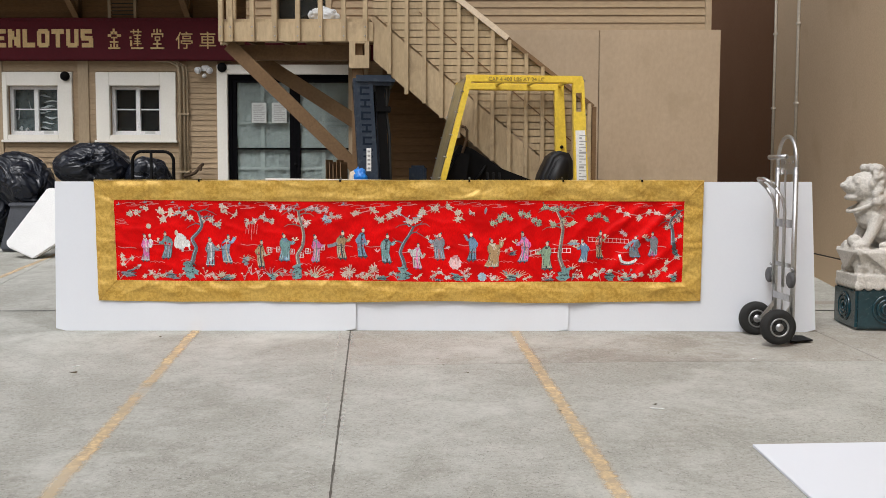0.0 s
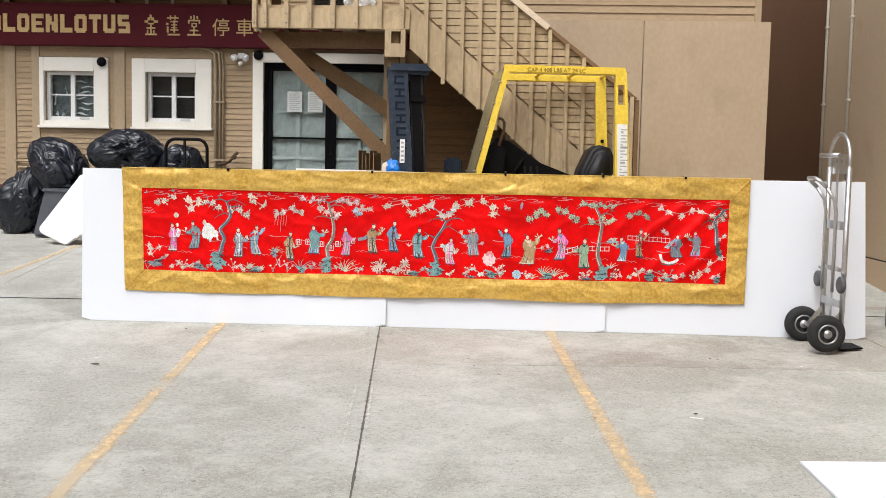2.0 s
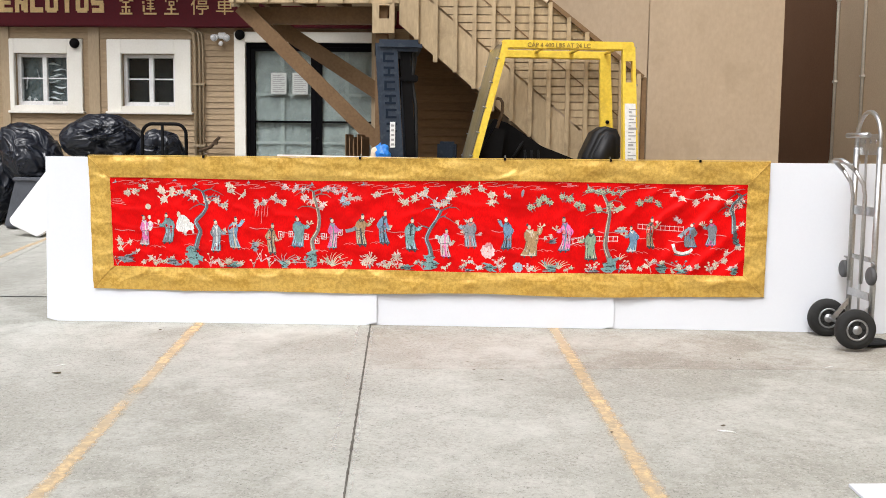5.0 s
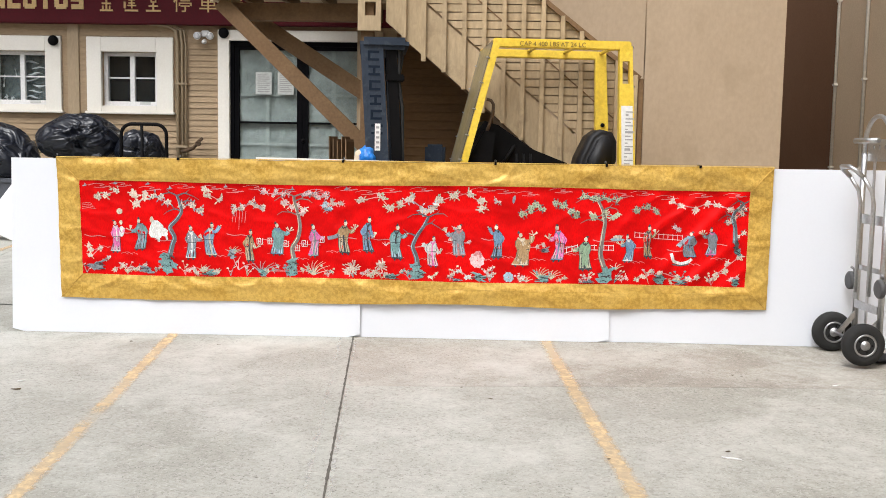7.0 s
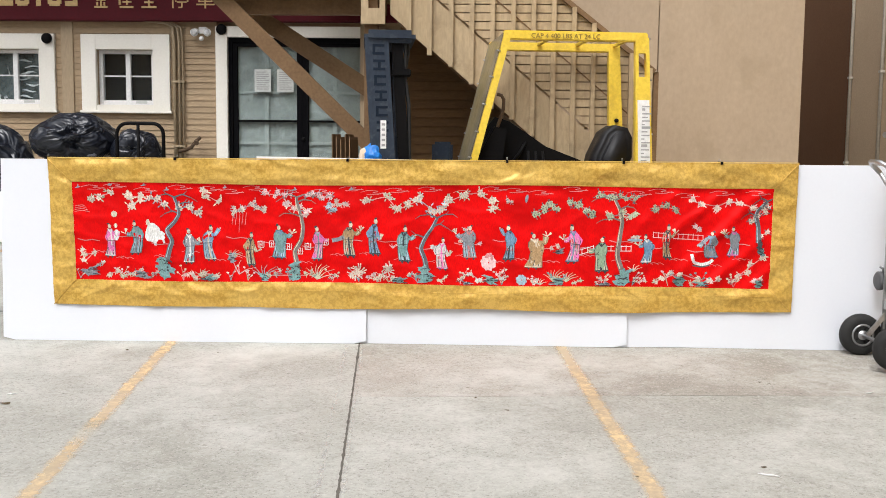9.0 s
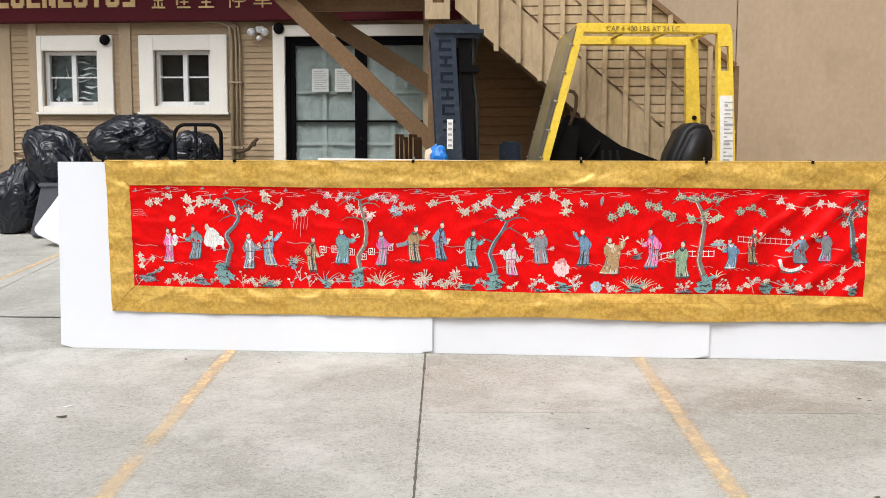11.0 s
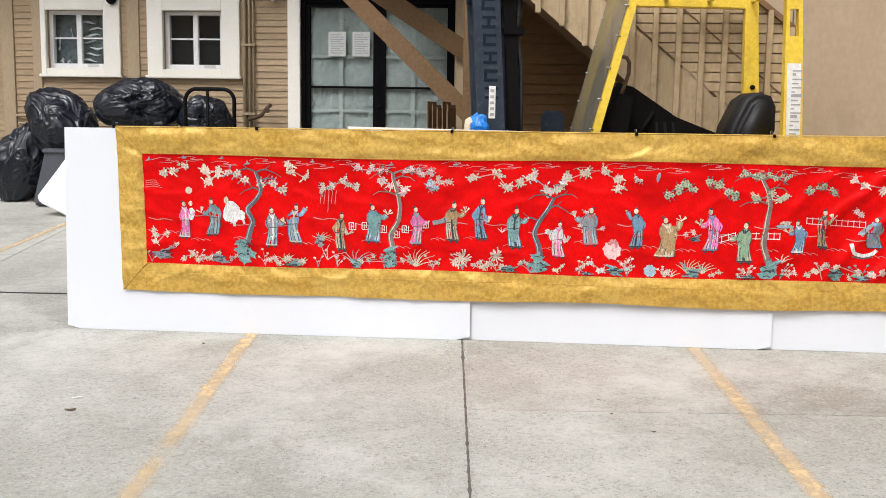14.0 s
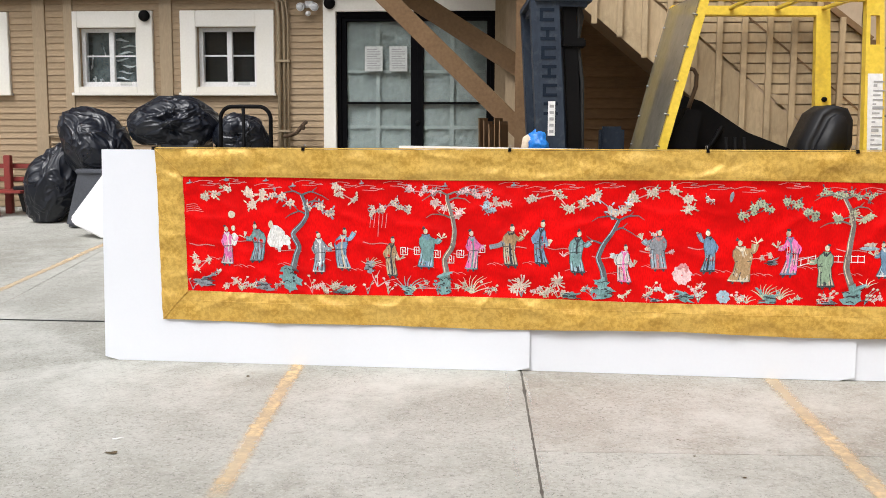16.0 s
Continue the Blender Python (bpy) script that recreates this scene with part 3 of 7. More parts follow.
WIN = ((-3.10, -2.38, 1.825, 2.508), (-1.655, -0.937, 1.825, 2.508), (-5.5, -4.17, 1.825, 2.508))
DOOR = (0.005, 1.822, 0.42, 2.667)
wall = solo("wall_north", wall_with_holes(-9, 2.6, WALL_Y + 0.012, WALL_Y + 0.16, 0.1, 2.95, (*WIN, DOOR)), M["siding"], "tan clapboard house wall", "wall", kind="structure")
clad(wall, ((-9, -3.67), (-3.515, -3.28), (-3.17, -2.10), (-1.95, -0.14), (1.965, 2.6)), WALL_Y, 0.3184, 2.9,
     ((-3.165, -2.178, 1.75, 2.70), (-1.845, -0.722, 1.75, 2.70), (-5.7, -3.97, 1.75, 2.7)))
for x0, x1 in ((-3.67, -3.515), (-3.28, -3.17), (-2.10, -1.95)):
    part("trim_board", box(x0, x1, WALL_Y - 0.03, WALL_Y + 0.012, 0.25, 2.9, 0.004), M["trimtan"], wall)
part("trim_board", box(-9, 2.6, WALL_Y - 0.034, WALL_Y + 0.012, 0.12, 0.30, 0.004), M["trimtan"], wall)
# rooms behind the openings, with their dimness put into a dark colour
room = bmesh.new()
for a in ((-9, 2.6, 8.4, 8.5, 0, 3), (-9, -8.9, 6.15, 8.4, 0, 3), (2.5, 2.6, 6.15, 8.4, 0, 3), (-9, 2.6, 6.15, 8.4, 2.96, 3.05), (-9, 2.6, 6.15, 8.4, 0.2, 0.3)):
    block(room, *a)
solo("wall_inner", room, M["dark"], "plain rooms behind the windows, their dimness put into the colour", "wall", kind="structure")


def house_window(name, h, trim, label, glints=False):
    x0, x1, z0, z1 = h
    tx0, tx1, tz0, tz1 = trim
    y = WALL_Y - 0.02
    w = thing(name, ((x0 + x1) / 2, WALL_Y, z0), label, "window", "house windows", "structure")
    tr = part("trim", box(tx0, x0, y - 0.03, y + 0.03, tz0, tz1, 0.006), M["cream"], w)
    part("trim", box(x1, tx1, y - 0.03, y + 0.03, tz0, tz1, 0.006), M["cream"], w)
    part("trim", box(x0, x1, y - 0.028, y + 0.03, z1, tz1, 0.006), M["cream"], w)
    part("window_sill", box(tx0 - 0.02, tx1 + 0.02, y - 0.055, y + 0.03, tz0 - 0.035, tz0, 0.006), M["cream"], w)
    part("trim", box(x0, x1, y - 0.028, y + 0.03, tz0, z0, 0.006), M["cream"], w)
    for a in ((x0, x0 + 0.05, z0, z1), (x1 - 0.05, x1, z0, z1), (x0 + 0.05, x1 - 0.05, z1 - 0.045, z1), (x0 + 0.05, x1 - 0.05, z0, z0 + 0.06)):
        part("window_frame", box(a[0], a[1], WALL_Y + 0.05, WALL_Y + 0.13, a[2], a[3], 0.004), M["white"], w)
    xm, zm = (x0 + x1) / 2 + 0.01, (z0 + z1) / 2 + 0.02
    part("mullion", box(xm - 0.03, xm + 0.03, WALL_Y + 0.055, WALL_Y + 0.11, z0 + 0.06, z1 - 0.045, 0.004), M["white"], w)
    for a, b in ((x0 + 0.05, xm - 0.03), (xm + 0.03, x1 - 0.05)):
        part("muntin", box(a, b, WALL_Y + 0.075, WALL_Y + 0.09, zm - 0.009, zm + 0.009), M["white"], w)
        p = part("pane", box(a, b, WALL_Y + 0.094, WALL_Y + 0.099, z0 + 0.06, z1 - 0.045), M["glass"], w)
        p.visible_shadow = False
    part("sash_label", box(xm + 0.1, xm + 0.24, WALL_Y + 0.044, WALL_Y + 0.049, z0 + 0.02, z0 + 0.06), M["notice"], w)
    # added sheet behind the glass, its grey standing in for reflected sky
    part("insect_screen", box(x0 + 0.03, x1 - 0.03, WALL_Y + 0.175, WALL_Y + 0.178, z0 + 0.03, z1 - 0.03), M["panegrey"] if glints else M["screen"], w)
    if glints:
        # white streaks and lumps modelled in place of reflections on the panes
        bm = bmesh.new()
        for k in range(7):
            cx, cz = xm + 0.08 + 0.05 * (k % 3), z0 + 0.1 + 0.075 * k
            tube(bm, [(cx + 0.19 * s - 0.09, WALL_Y + 0.135 + 0.015 * math.sin(k + 3 * s), cz + 0.014 * math.sin(5 * s + k)) for s in (0, 0.25, 0.5, 0.75, 1)], [0.003, 0.011, 0.017 - 0.006 * (k % 2), 0.009, 0.002], 6)
        for cx, cz, wide, h, lean in ((0.10, 0.10, 0.07, 0.05, 0.5), (0.19, 0.09, 0.06, 0.035, -0.2), (0.08, 0.30, 0.02, 0.16, 0.1), (0.24, 0.42, 0.015, 0.12, -0.25)):
            sheet = [[bm.verts.new((x0 + cx + wide * (a / 5 - 0.5) * (1 - 0.5 * b / 5) + lean * h * (b / 5 - 0.5), WALL_Y + 0.15 + 0.014 * math.sin(a * 1.7 + b * 2.3 + cx * 30), z0 + cz + h * (b / 5 - 0.5) + 0.01 * math.sin(a * 1.3 + cx * 50))) for a in range(6)] for b in range(6)]
            for b in range(5):
                for a in range(5):
                    bm.faces.new((sheet[b][a], sheet[b][a + 1], sheet[b + 1][a + 1], sheet[b + 1][a])).smooth = True
        part("plastic_film", bm, M["whitebagglint"], w, "white shapes standing in for reflections on the glass")
    return w


house_window("window_1", WIN[0], (-3.165, -2.178, 1.755, 2.698), "cream-trimmed sliding window with white reflection shapes behind the glass", True)
house_window("window_2", WIN[1], (-1.845, -0.722, 1.755, 2.696), "cream-trimmed white sliding window with dark panes")
house_window("window_3", WIN[2], (-5.7, -3.97, 1.755, 2.698), "cream-trimmed white sliding window with dark panes")

for x, z in ((-2.26, 2.637), (-0.06, 2.757)):
    b = thing("alarm_bell", (x, WALL_Y - 0.06, z), "small round dark bell on the house wall", "bell", "wall bells")
    part("backplate", turned(bmesh.new(), ((0.05, 0), (0.05, 0.02)), (x, WALL_Y - 0.07, z), (0, 1, 0), 18), M["steel"], b)
    part("dome", turned(bmesh.new(), ((0.066, 0), (0.064, -0.02), (0.05, -0.04), (0.02, -0.05), (0.0, -0.052)), (x, WALL_Y - 0.07, z), (0, 1, 0), 20), M["iron"], b)

LAMPX = -0.305
lamp = thing("security_lamp", (LAMPX, WALL_Y - 0.05, 2.725), "pair of small white floodlights on the wall", "lamp")
part("backplate", box(LAMPX - 0.05, LAMPX + 0.05, WALL_Y - 0.05, WALL_Y - 0.014, 2.71, 2.79, 0.008), M["white"], lamp)
for s in (-1, 1):
    c = (LAMPX + 0.075 * s, WALL_Y - 0.09, 2.725)
    hd = part("lamp_head", turned(bmesh.new(), ((0.012, 0.06), (0.032, 0.035), (0.045, -0.02), (0.048, -0.045)), c, (0.2 * -s, 1, 0.35), 18), M["white"], lamp)
    part("lens", turned(bmesh.new(), ((0.042, -0.046), (0.026, -0.056), (0.0, -0.059)), c, (0.2 * -s, 1, 0.35), 18), M["lampglass"], hd)
part("sensor", turned(bmesh.new(), ((0.02, 0.03), (0.03, 0.0), (0.028, -0.03), (0.0, -0.04)), (LAMPX, WALL_Y - 0.08, 2.645), (0, 1, 0.3), 14), M["white"], lamp)

pipes = thing("wall_pipes", (-0.62, WALL_Y - 0.06, 0.4), "tan painted pipes running down the house wall", "pipe")
for x, r in ((-0.66, 0.022), (-0.60, 0.016), (-0.555, 0.012)):
    part("pipe", tube(bmesh.new(), [(x, WALL_Y - 0.05, 0.38), (x, WALL_Y - 0.05, 2.6), (x - 0.02, WALL_Y - 0.05, 2.78), (x - 0.12, WALL_Y - 0.05, 2.84), (x - 0.4, WALL_Y - 0.05, 2.87)], r, 10), M["pipe"], pipes)
for z in (1.3, 2.1):
    part("clamp", box(-0.70, -0.53, WALL_Y - 0.078, WALL_Y - 0.014, z, z + 0.03, 0.003), M["pipe"], pipes)
tap = thing("gas_valve", (-0.45, 5.7, 1.3), "rusty pipe valve beside the wall pipes", "valve")
part("elbow", tube(bmesh.new(), [(-0.6, 5.85, 1.25), (-0.5, 5.78, 1.27), (-0.42, 5.75, 1.3), (-0.36, 5.76, 1.38), (-0.34, 5.85, 1.42)], 0.022, 10), M["rust"], tap)
part("wheel", turned(bmesh.new(), ((0.03, -0.012), (0.035, 0), (0.03, 0.012)), (-0.34, 5.7, 1.36), (0.3, 1, 0.2), 16), M["rust"], tap)
low = thing("water_pipe", (-3.5, WALL_Y - 0.07, 1.17), "thin tan pipe along the wall foot", "pipe")
for z, x0 in ((1.25, -3.50), (1.16, -3.46)):
    part("pipe", tube(bmesh.new(), [(x0, WALL_Y - 0.012, z), (x0, WALL_Y - 0.05, z), (x0 + 0.03, WALL_Y - 0.06, z), (-2.8, WALL_Y - 0.06, z)], 0.016, 8), M["pipe"], low)

# double door
door = thing("door_1", (0.88, WALL_Y, 0.42), "closed black double glass door papered over inside", "door", kind="structure")
yd = WALL_Y + 0.02
for a, paint in (((-0.142, 0.005, 0.40, 2.80), "cream"), ((1.822, 1.965, 0.40, 2.80), "trimtan")):
    part("casing", box(a[0], a[1], WALL_Y - 0.06, WALL_Y + 0.06, a[2], a[3], 0.006), M[paint], door)
part("casing", box(0.005, 1.822, WALL_Y - 0.058, WALL_Y + 0.06, 2.667, 2.80, 0.006), M["cream"], door)
for a in ((0.005, 0.055, 0.42, 2.667), (1.772, 1.822, 0.42, 2.667), (0.055, 1.772, 2.608, 2.667)):
    part("door_frame", box(a[0], a[1], yd - 0.02, yd + 0.08, a[2], a[3], 0.004), M["black"], door)
for x0, x1, g0, g1 in ((0.058, 0.93, 0.111, 0.859), (0.933, 1.769, 1.002, 1.726)):
    leaf = part("door_leaf", wall_with_holes(x0, x1, yd, yd + 0.05, 0.43, 2.605, ((g0, g1, 0.62, 1.63), (g0, g1, 1.655, 2.562))), M["black"], door)
    g = part("pane", box(x0 + 0.05, x1 - 0.05, yd + 0.022, yd + 0.028, 0.6, 2.575), M["glass"], leaf)
    g.visible_shadow = False
    bm = sheet([x0 + 0.04 + (x1 - x0 - 0.08) * i / 24 for i in range(25)], [0.55 + 2.05 * i / 48 for i in range(49)], lambda x, z: 0)
    for v in bm.verts:
        z = v.co.y
        v.co = Vector((v.co.x, yd + 0.055 + 0.018 * noise.noise((v.co.x * 4, z * 5, 1)) + 0.008 * noise.noise((v.co.x * 15, z * 13, 7)), z))
    part("paper_cover", bm, M["paper"], leaf, "crumpled grey paper sheet covering the glass")
    xm = (x0 + x1) / 2 - 0.02
    # pale strips laid over the paper for the muntins showing through it
    part("paper_tape", box(xm - 0.025, xm + 0.025, yd + 0.031, yd + 0.034, 0.62, 2.55), M["muntinpale"], leaf)
    for z in (1.98, 1.35, 1.02):
        part("paper_tape", box(x0 + 0.06, x1 - 0.06, yd + 0.030, yd + 0.033, z, z + 0.035), M["muntinpale"], leaf)
part("lock", turned(bmesh.new(), ((0.025, 0), (0.022, -0.015), (0.0, -0.018)), (0.94, yd, 1.42), (0, 1, 0), 14), M["iron"], door)
for x0 in (0.33, 0.615):
    n = thing("notice", (x0, yd - 0.004, 2.0), "white printed notice taped to the glass door", "notice", "door notices")
    part("sheet", box(x0, x0 + 0.205, yd - 0.012, yd - 0.009, 2.0, 2.28), M["notice"], n)
    for i in range(9):
        part("text_bar", box(x0 + 0.025, x0 + (0.18 if i % 3 else 0.14), yd - 0.0145, yd - 0.0125, 2.24 - 0.026 * i, 2.25 - 0.026 * i), M["ink"], n)

# ---- sign and the wall above it ----
sign = thing("shop_sign", (-3, 5.6, 2.82), "long maroon sign with gold lettering on the house", "sign")
part("panel", box(-9.1, 2.45, 5.80, 5.93, 2.848, 3.417, 0.01), M["maroon"], sign)
part("edge_rail", box(-9.1, 2.45, 5.785, 5.80, 3.392, 3.422, 0.004), M["maroon"], sign)


def glyph_blocks(x, z, w, h, pieces):
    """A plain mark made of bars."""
    bm = bmesh.new()
    for i, (a, b, c, d) in enumerate(pieces):
        block(bm, x + a * w, x + b * w, 5.788 - 0.0007 * i, 5.80, z + c * h, z + d * h)
    return bm


BAR, RING, HOOK, FORK = ((0, 0.34, 0, 1), (0.34, 1, 0, 0.24), (0.34, 0.85, 0.4, 0.6), (0.34, 1, 0.76, 1)), ((0, 0.33, 0.1, 0.9), (0.67, 1, 0.1, 0.9), (0.12, 0.88, 0, 0.24), (0.12, 0.88, 0.76, 1)), ((0, 0.36, 0, 1), (0.36, 1, 0, 0.26)), ((0.33, 0.67, 0, 0.8), (0, 1, 0.74, 1))
PAIR, CUP, STEP = ((0, 0.32, 0, 1), (0.68, 1, 0, 1), (0.32, 0.5, 0.42, 0.9), (0.5, 0.68, 0.1, 0.58)), ((0, 0.33, 0.1, 1), (0.67, 1, 0.1, 1), (0.12, 0.88, 0, 0.24)), ((0.08, 1, 0, 0.24), (0, 0.9, 0.76, 1), (0.05, 0.95, 0.38, 0.62), (0, 0.33, 0.5, 0.85), (0.67, 1, 0.15, 0.5))
x = -3.815
for g in (RING, HOOK, RING, BAR, PAIR, HOOK, RING, FORK, CUP, STEP):
    part("gold_mark", glyph_blocks(x, 3.021, 0.17, 0.249, g), M["signgold"], sign)
    x += 0.2025
ROOFED = ((0.42, 0.56, 0.86, 1.02), (0.28, 0.46, 0.74, 0.88), (0.54, 0.72, 0.74, 0.88), (0.08, 0.3, 0.62, 0.74), (0.7, 0.98, 0.62, 0.74), (0.3, 0.72, 0.54, 0.61), (0.46, 0.56, 0.05, 0.6), (0.22, 0.8, 0.32, 0.39), (0.1, 0.92, 0.0, 0.08), (0.24, 0.33, 0.1, 0.25), (0.68, 0.77, 0.1, 0.25))
LEAFY = ((0.1, 0.9, 0.84, 0.91), (0.3, 0.38, 0.78, 1.0), (0.62, 0.7, 0.78, 1.0), (0.34, 0.86, 0.66, 0.72), (0.4, 0.8, 0.5, 0.55), (0.4, 0.8, 0.36, 0.41), (0.56, 0.65, 0.14, 0.74), (0.34, 0.88, 0.24, 0.3), (0.06, 0.2, 0.52, 0.62), (0.1, 0.22, 0.14, 0.44), (0.16, 1.0, 0.0, 0.08))
CROWNED = ((0.46, 0.55, 0.8, 1.02), (0.24, 0.34, 0.84, 0.98), (0.68, 0.78, 0.84, 0.98), (0.1, 0.92, 0.72, 0.79), (0.1, 0.18, 0.6, 0.74), (0.84, 0.92, 0.6, 0.74), (0.34, 0.7, 0.58, 0.63), (0.34, 0.7, 0.42, 0.47), (0.34, 0.41, 0.42, 0.62), (0.63, 0.7, 0.42, 0.62), (0.46, 0.55, 0.04, 0.42), (0.22, 0.8, 0.22, 0.29), (0.04, 0.98, 0.0, 0.08))
for x, marks in ((-1.631, ROOFED), (-1.326, LEAFY), (-1.031, CROWNED)):
    part("gold_mark", glyph_blocks(x, 3.0, 0.2, 0.27, marks), M["signgold"], sign)


def lettering(body, size, where, turn, material, parent, depth=0.003, name="lettering"):
    cu = bpy.data.curves.new(name, "FONT")
    cu.body, cu.size, cu.extrude = body, size, depth
    tmp = bpy.data.objects.new("tmp", cu)
    scene.collection.objects.link(tmp)
    me = bpy.data.meshes.new_from_object(tmp.evaluated_get(bpy.context.evaluated_depsgraph_get()))
    bpy.data.objects.remove(tmp)
    me.transform(Matrix.Translation(where) @ turn.to_4x4())
    me.materials.clear()
    me.materials.append(material)
    ob = new(name, me)
    ob.parent = parent
    if parent.type == "EMPTY":
        ob.matrix_parent_inverse = Matrix.Translation(parent.location).inverted()
    return ob


FRONT = Euler((radians(90), 0, 0)).to_matrix()
lettering("停", 0.254, (-0.685, 5.796, 3.021), FRONT, M["signgold"], sign)
lettering("車", 0.254, (-0.36, 5.796, 3.021), FRONT, M["signgold"], sign)
lettering("場", 0.254, (-0.035, 5.796, 3.021), FRONT, M["signgold"], sign)

# shade under the eave is put into this wall's darker colour
upper = solo("wall_upper", box(-9, 2.6, 5.97, 6.15, 2.95, 5.2), M["shadesiding"], "tan clapboard upper house wall", "wall", kind="structure")
clad(upper, ((-9, 2.6),), 5.955, 2.93, 4.3, (), "shadesiding")
solo("roof_eave", box(-9.5, 1.14, 4.95, 6.3, 3.80, 3.92), M["brace"], "brown roof eave over the sign", "roof", kind="structure")
for x in (-2.1, -0.55, -3.6, -5.2):
    bm = bmesh.new()
    slab_xz(bm, ((0, 3.39), (0.08, 3.39), (0.08, 3.80), (0, 3.80)), 5.80, 5.94)
    beam(bm, (0.04, 5.86, 3.45), (0.04, 5.35, 3.77), 0.09, 0.08, (1, 0, 0))
    for v in bm.verts:
        v.co.x += x
    solo("eave_bracket", bm, M["brace"], "brown wooden bracket under the eave", "bracket", "eave brackets", "structure")
vent = thing("wall_vent", (-1.45, 5.93, 3.42), "dark louvred vent above the sign", "vent")
part("frame", wall_with_holes(-1.65, -1.25, 5.90, 5.94, 3.40, 3.78, ((-1.61, -1.29, 3.44, 3.74),)), M["trimtan"], vent)
# dark sheet stands in for the shade behind the slats
part("backing", box(-1.61, -1.29, 5.935, 5.94, 3.44, 3.74), M["dark"], vent)
for i in range(6):
    part("slat", beam(bmesh.new(), (-1.61, 5.92, 3.465 + 0.05 * i), (-1.29, 5.92, 3.465 + 0.05 * i), 0.04, 0.008, (0, 0.7, 0.7)), M["brace"], vent)

# ---- the wing with the stair ----
WING_Y = 1.97
wing = solo("wall_wing", wall_with_holes(1.15, 5.70, WING_Y + 0.012, WING_Y + 0.17, 2.6, 3.9, ((1.45, 1.95, 2.75, 3.7),)), M["siding"], "tan clapboard wing of the house above the stair", "wall", kind="structure")
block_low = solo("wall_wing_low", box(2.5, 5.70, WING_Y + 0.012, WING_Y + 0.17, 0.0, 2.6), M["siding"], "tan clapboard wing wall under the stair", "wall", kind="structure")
clad(wing, ((1.15, 5.70),), WING_Y, 2.70, 3.9, ((1.40, 2.0, 2.70, 3.75),), pitch=0.0735)
# boards below the stair carry its shade in their colour
clad(block_low, ((2.5, 3.6),), WING_Y, 0.15, 2.65, (), "shadesiding")
part("corner_board", box(5.66, 5.72, WING_Y - 0.03, WING_Y + 0.17, 2.69, 3.9, 0.004), M["trimtan"], wing)
# tan wall as well, coloured darker for the passage shade
solo("wall_wing_end", box(5.60, 5.71, WING_Y + 0.17, 12.4, 0.0, 3.9), M["shadesiding"], "tan end wall of the wing", "wall", kind="structure")
solo("wall_wing_side", box(1.15, 1.27, WING_Y + 0.17, 5.75, 3.07, 3.9), M["siding"], "tan side wall of the upper wing", "wall", kind="structure")
solo("wall_wing_inner", box(2.5, 2.6, WING_Y + 0.17, 5.95, 0.0, 3.05), M["siding"], "tan side wall beside the glass door", "wall", kind="structure")
solo("ceiling_wing", box(1.15, 5.6, WING_Y + 0.17, 5.75, 3.05, 3.07), M["brace"], "brown soffit under the upper wing", "ceiling", kind="structure")
solo("roof_wing", box(1.0, 5.9, 1.6, 5.75, 3.9, 4.02), M["brace"], "brown flat roof edge of the wing", "roof", kind="structure")
w = thing("window_4", (1.7, WING_Y, 2.75), "dark upstairs window behind the landing rail", "window", kind="structure")
part("pane", box(1.45, 1.95, WING_Y + 0.06, WING_Y + 0.066, 2.75, 3.7), M["glass"], w)
# dark sheet in place of an unlit room
part("blind", box(1.4, 2.0, WING_Y + 0.16, WING_Y + 0.19, 2.7, 3.75), M["dark"], w)
for a in ((1.40, 1.46, 2.70, 3.75), (1.94, 2.0, 2.70, 3.75), (1.46, 1.94, 2.70, 2.76)):
    part("window_frame", box(a[0], a[1], WING_Y - 0.03, WING_Y + 0.05, a[2], a[3], 0.004), M["trimtan"], w)

for x0, x1 in ((3.35, 4.615), (4.622, 5.785)):
    solo("plywood_panel", box(x0, x1, 1.83, 1.855, gz(4.5, 1.8), 2.685, 0.004), M["ply"], "tall smooth tan-painted plywood sheet against the wing wall", "panel", "plywood panels", "structure")
solo("panel_frame", box(5.70, 5.78, 1.858, 1.95, gz(4.5, 1.8), 2.68, 0.003), M["brace"], "brown stud behind the plywood", "stud", kind="structure")

# landing
SY = 1.10
deck = thing("stair_landing", (1.75, 1.5, 2.5), "tan wooden stair landing on braced posts", "landing", kind="structure")
part("rim_board", box(1.09, 2.49, SY, SY + 0.045, 2.475, 2.65, 0.004), M["deckwood"], deck)
part("rim_board", box(1.09, 1.135, SY + 0.045, WING_Y - 0.02, 2.475, 2.65, 0.004), M["deckwood"], deck)
# a tan beam; the landing's shade is put into its brown
part("skirt_beam", box(1.19, 2.44, SY + 0.22, SY + 0.30, 2.335, 2.474, 0.004), M["brace"], deck)
for i in range(6):
    part("deck_board", box(1.1, 2.46, SY + 0.05 + 0.137 * i, SY + 0.18 + 0.137 * i, 2.65, 2.685, 0.003), M["deckwood"], deck)
for i in range(4):
    part("joist", box(1.3 + 0.32 * i, 1.34 + 0.32 * i, SY + 0.14, WING_Y - 0.02, 2.50, 2.65), M["brace"], deck)
for x in (1.115, 1.205, 1.40, 1.605, 1.812, 2.015, 2.226, 2.42):
    b = part("baluster", box(x - 0.021, x + 0.021, SY - 0.036, SY - 0.001, 2.47, 3.5, 0.004), M["deckwood"], deck)
    for z in (2.52, 2.60):
        part("bolt", turned(bmesh.new(), ((0.007, 0), (0.007, -0.006), (0.0, -0.007)), (x, SY - 0.036, z), (0, 1, 0), 8), M["steel"], b)
for y in (1.3, 1.55, 1.8):
    part("baluster", box(1.055, 1.089, y - 0.02, y + 0.02, 2.47, 3.5, 0.004), M["deckwood"], deck)
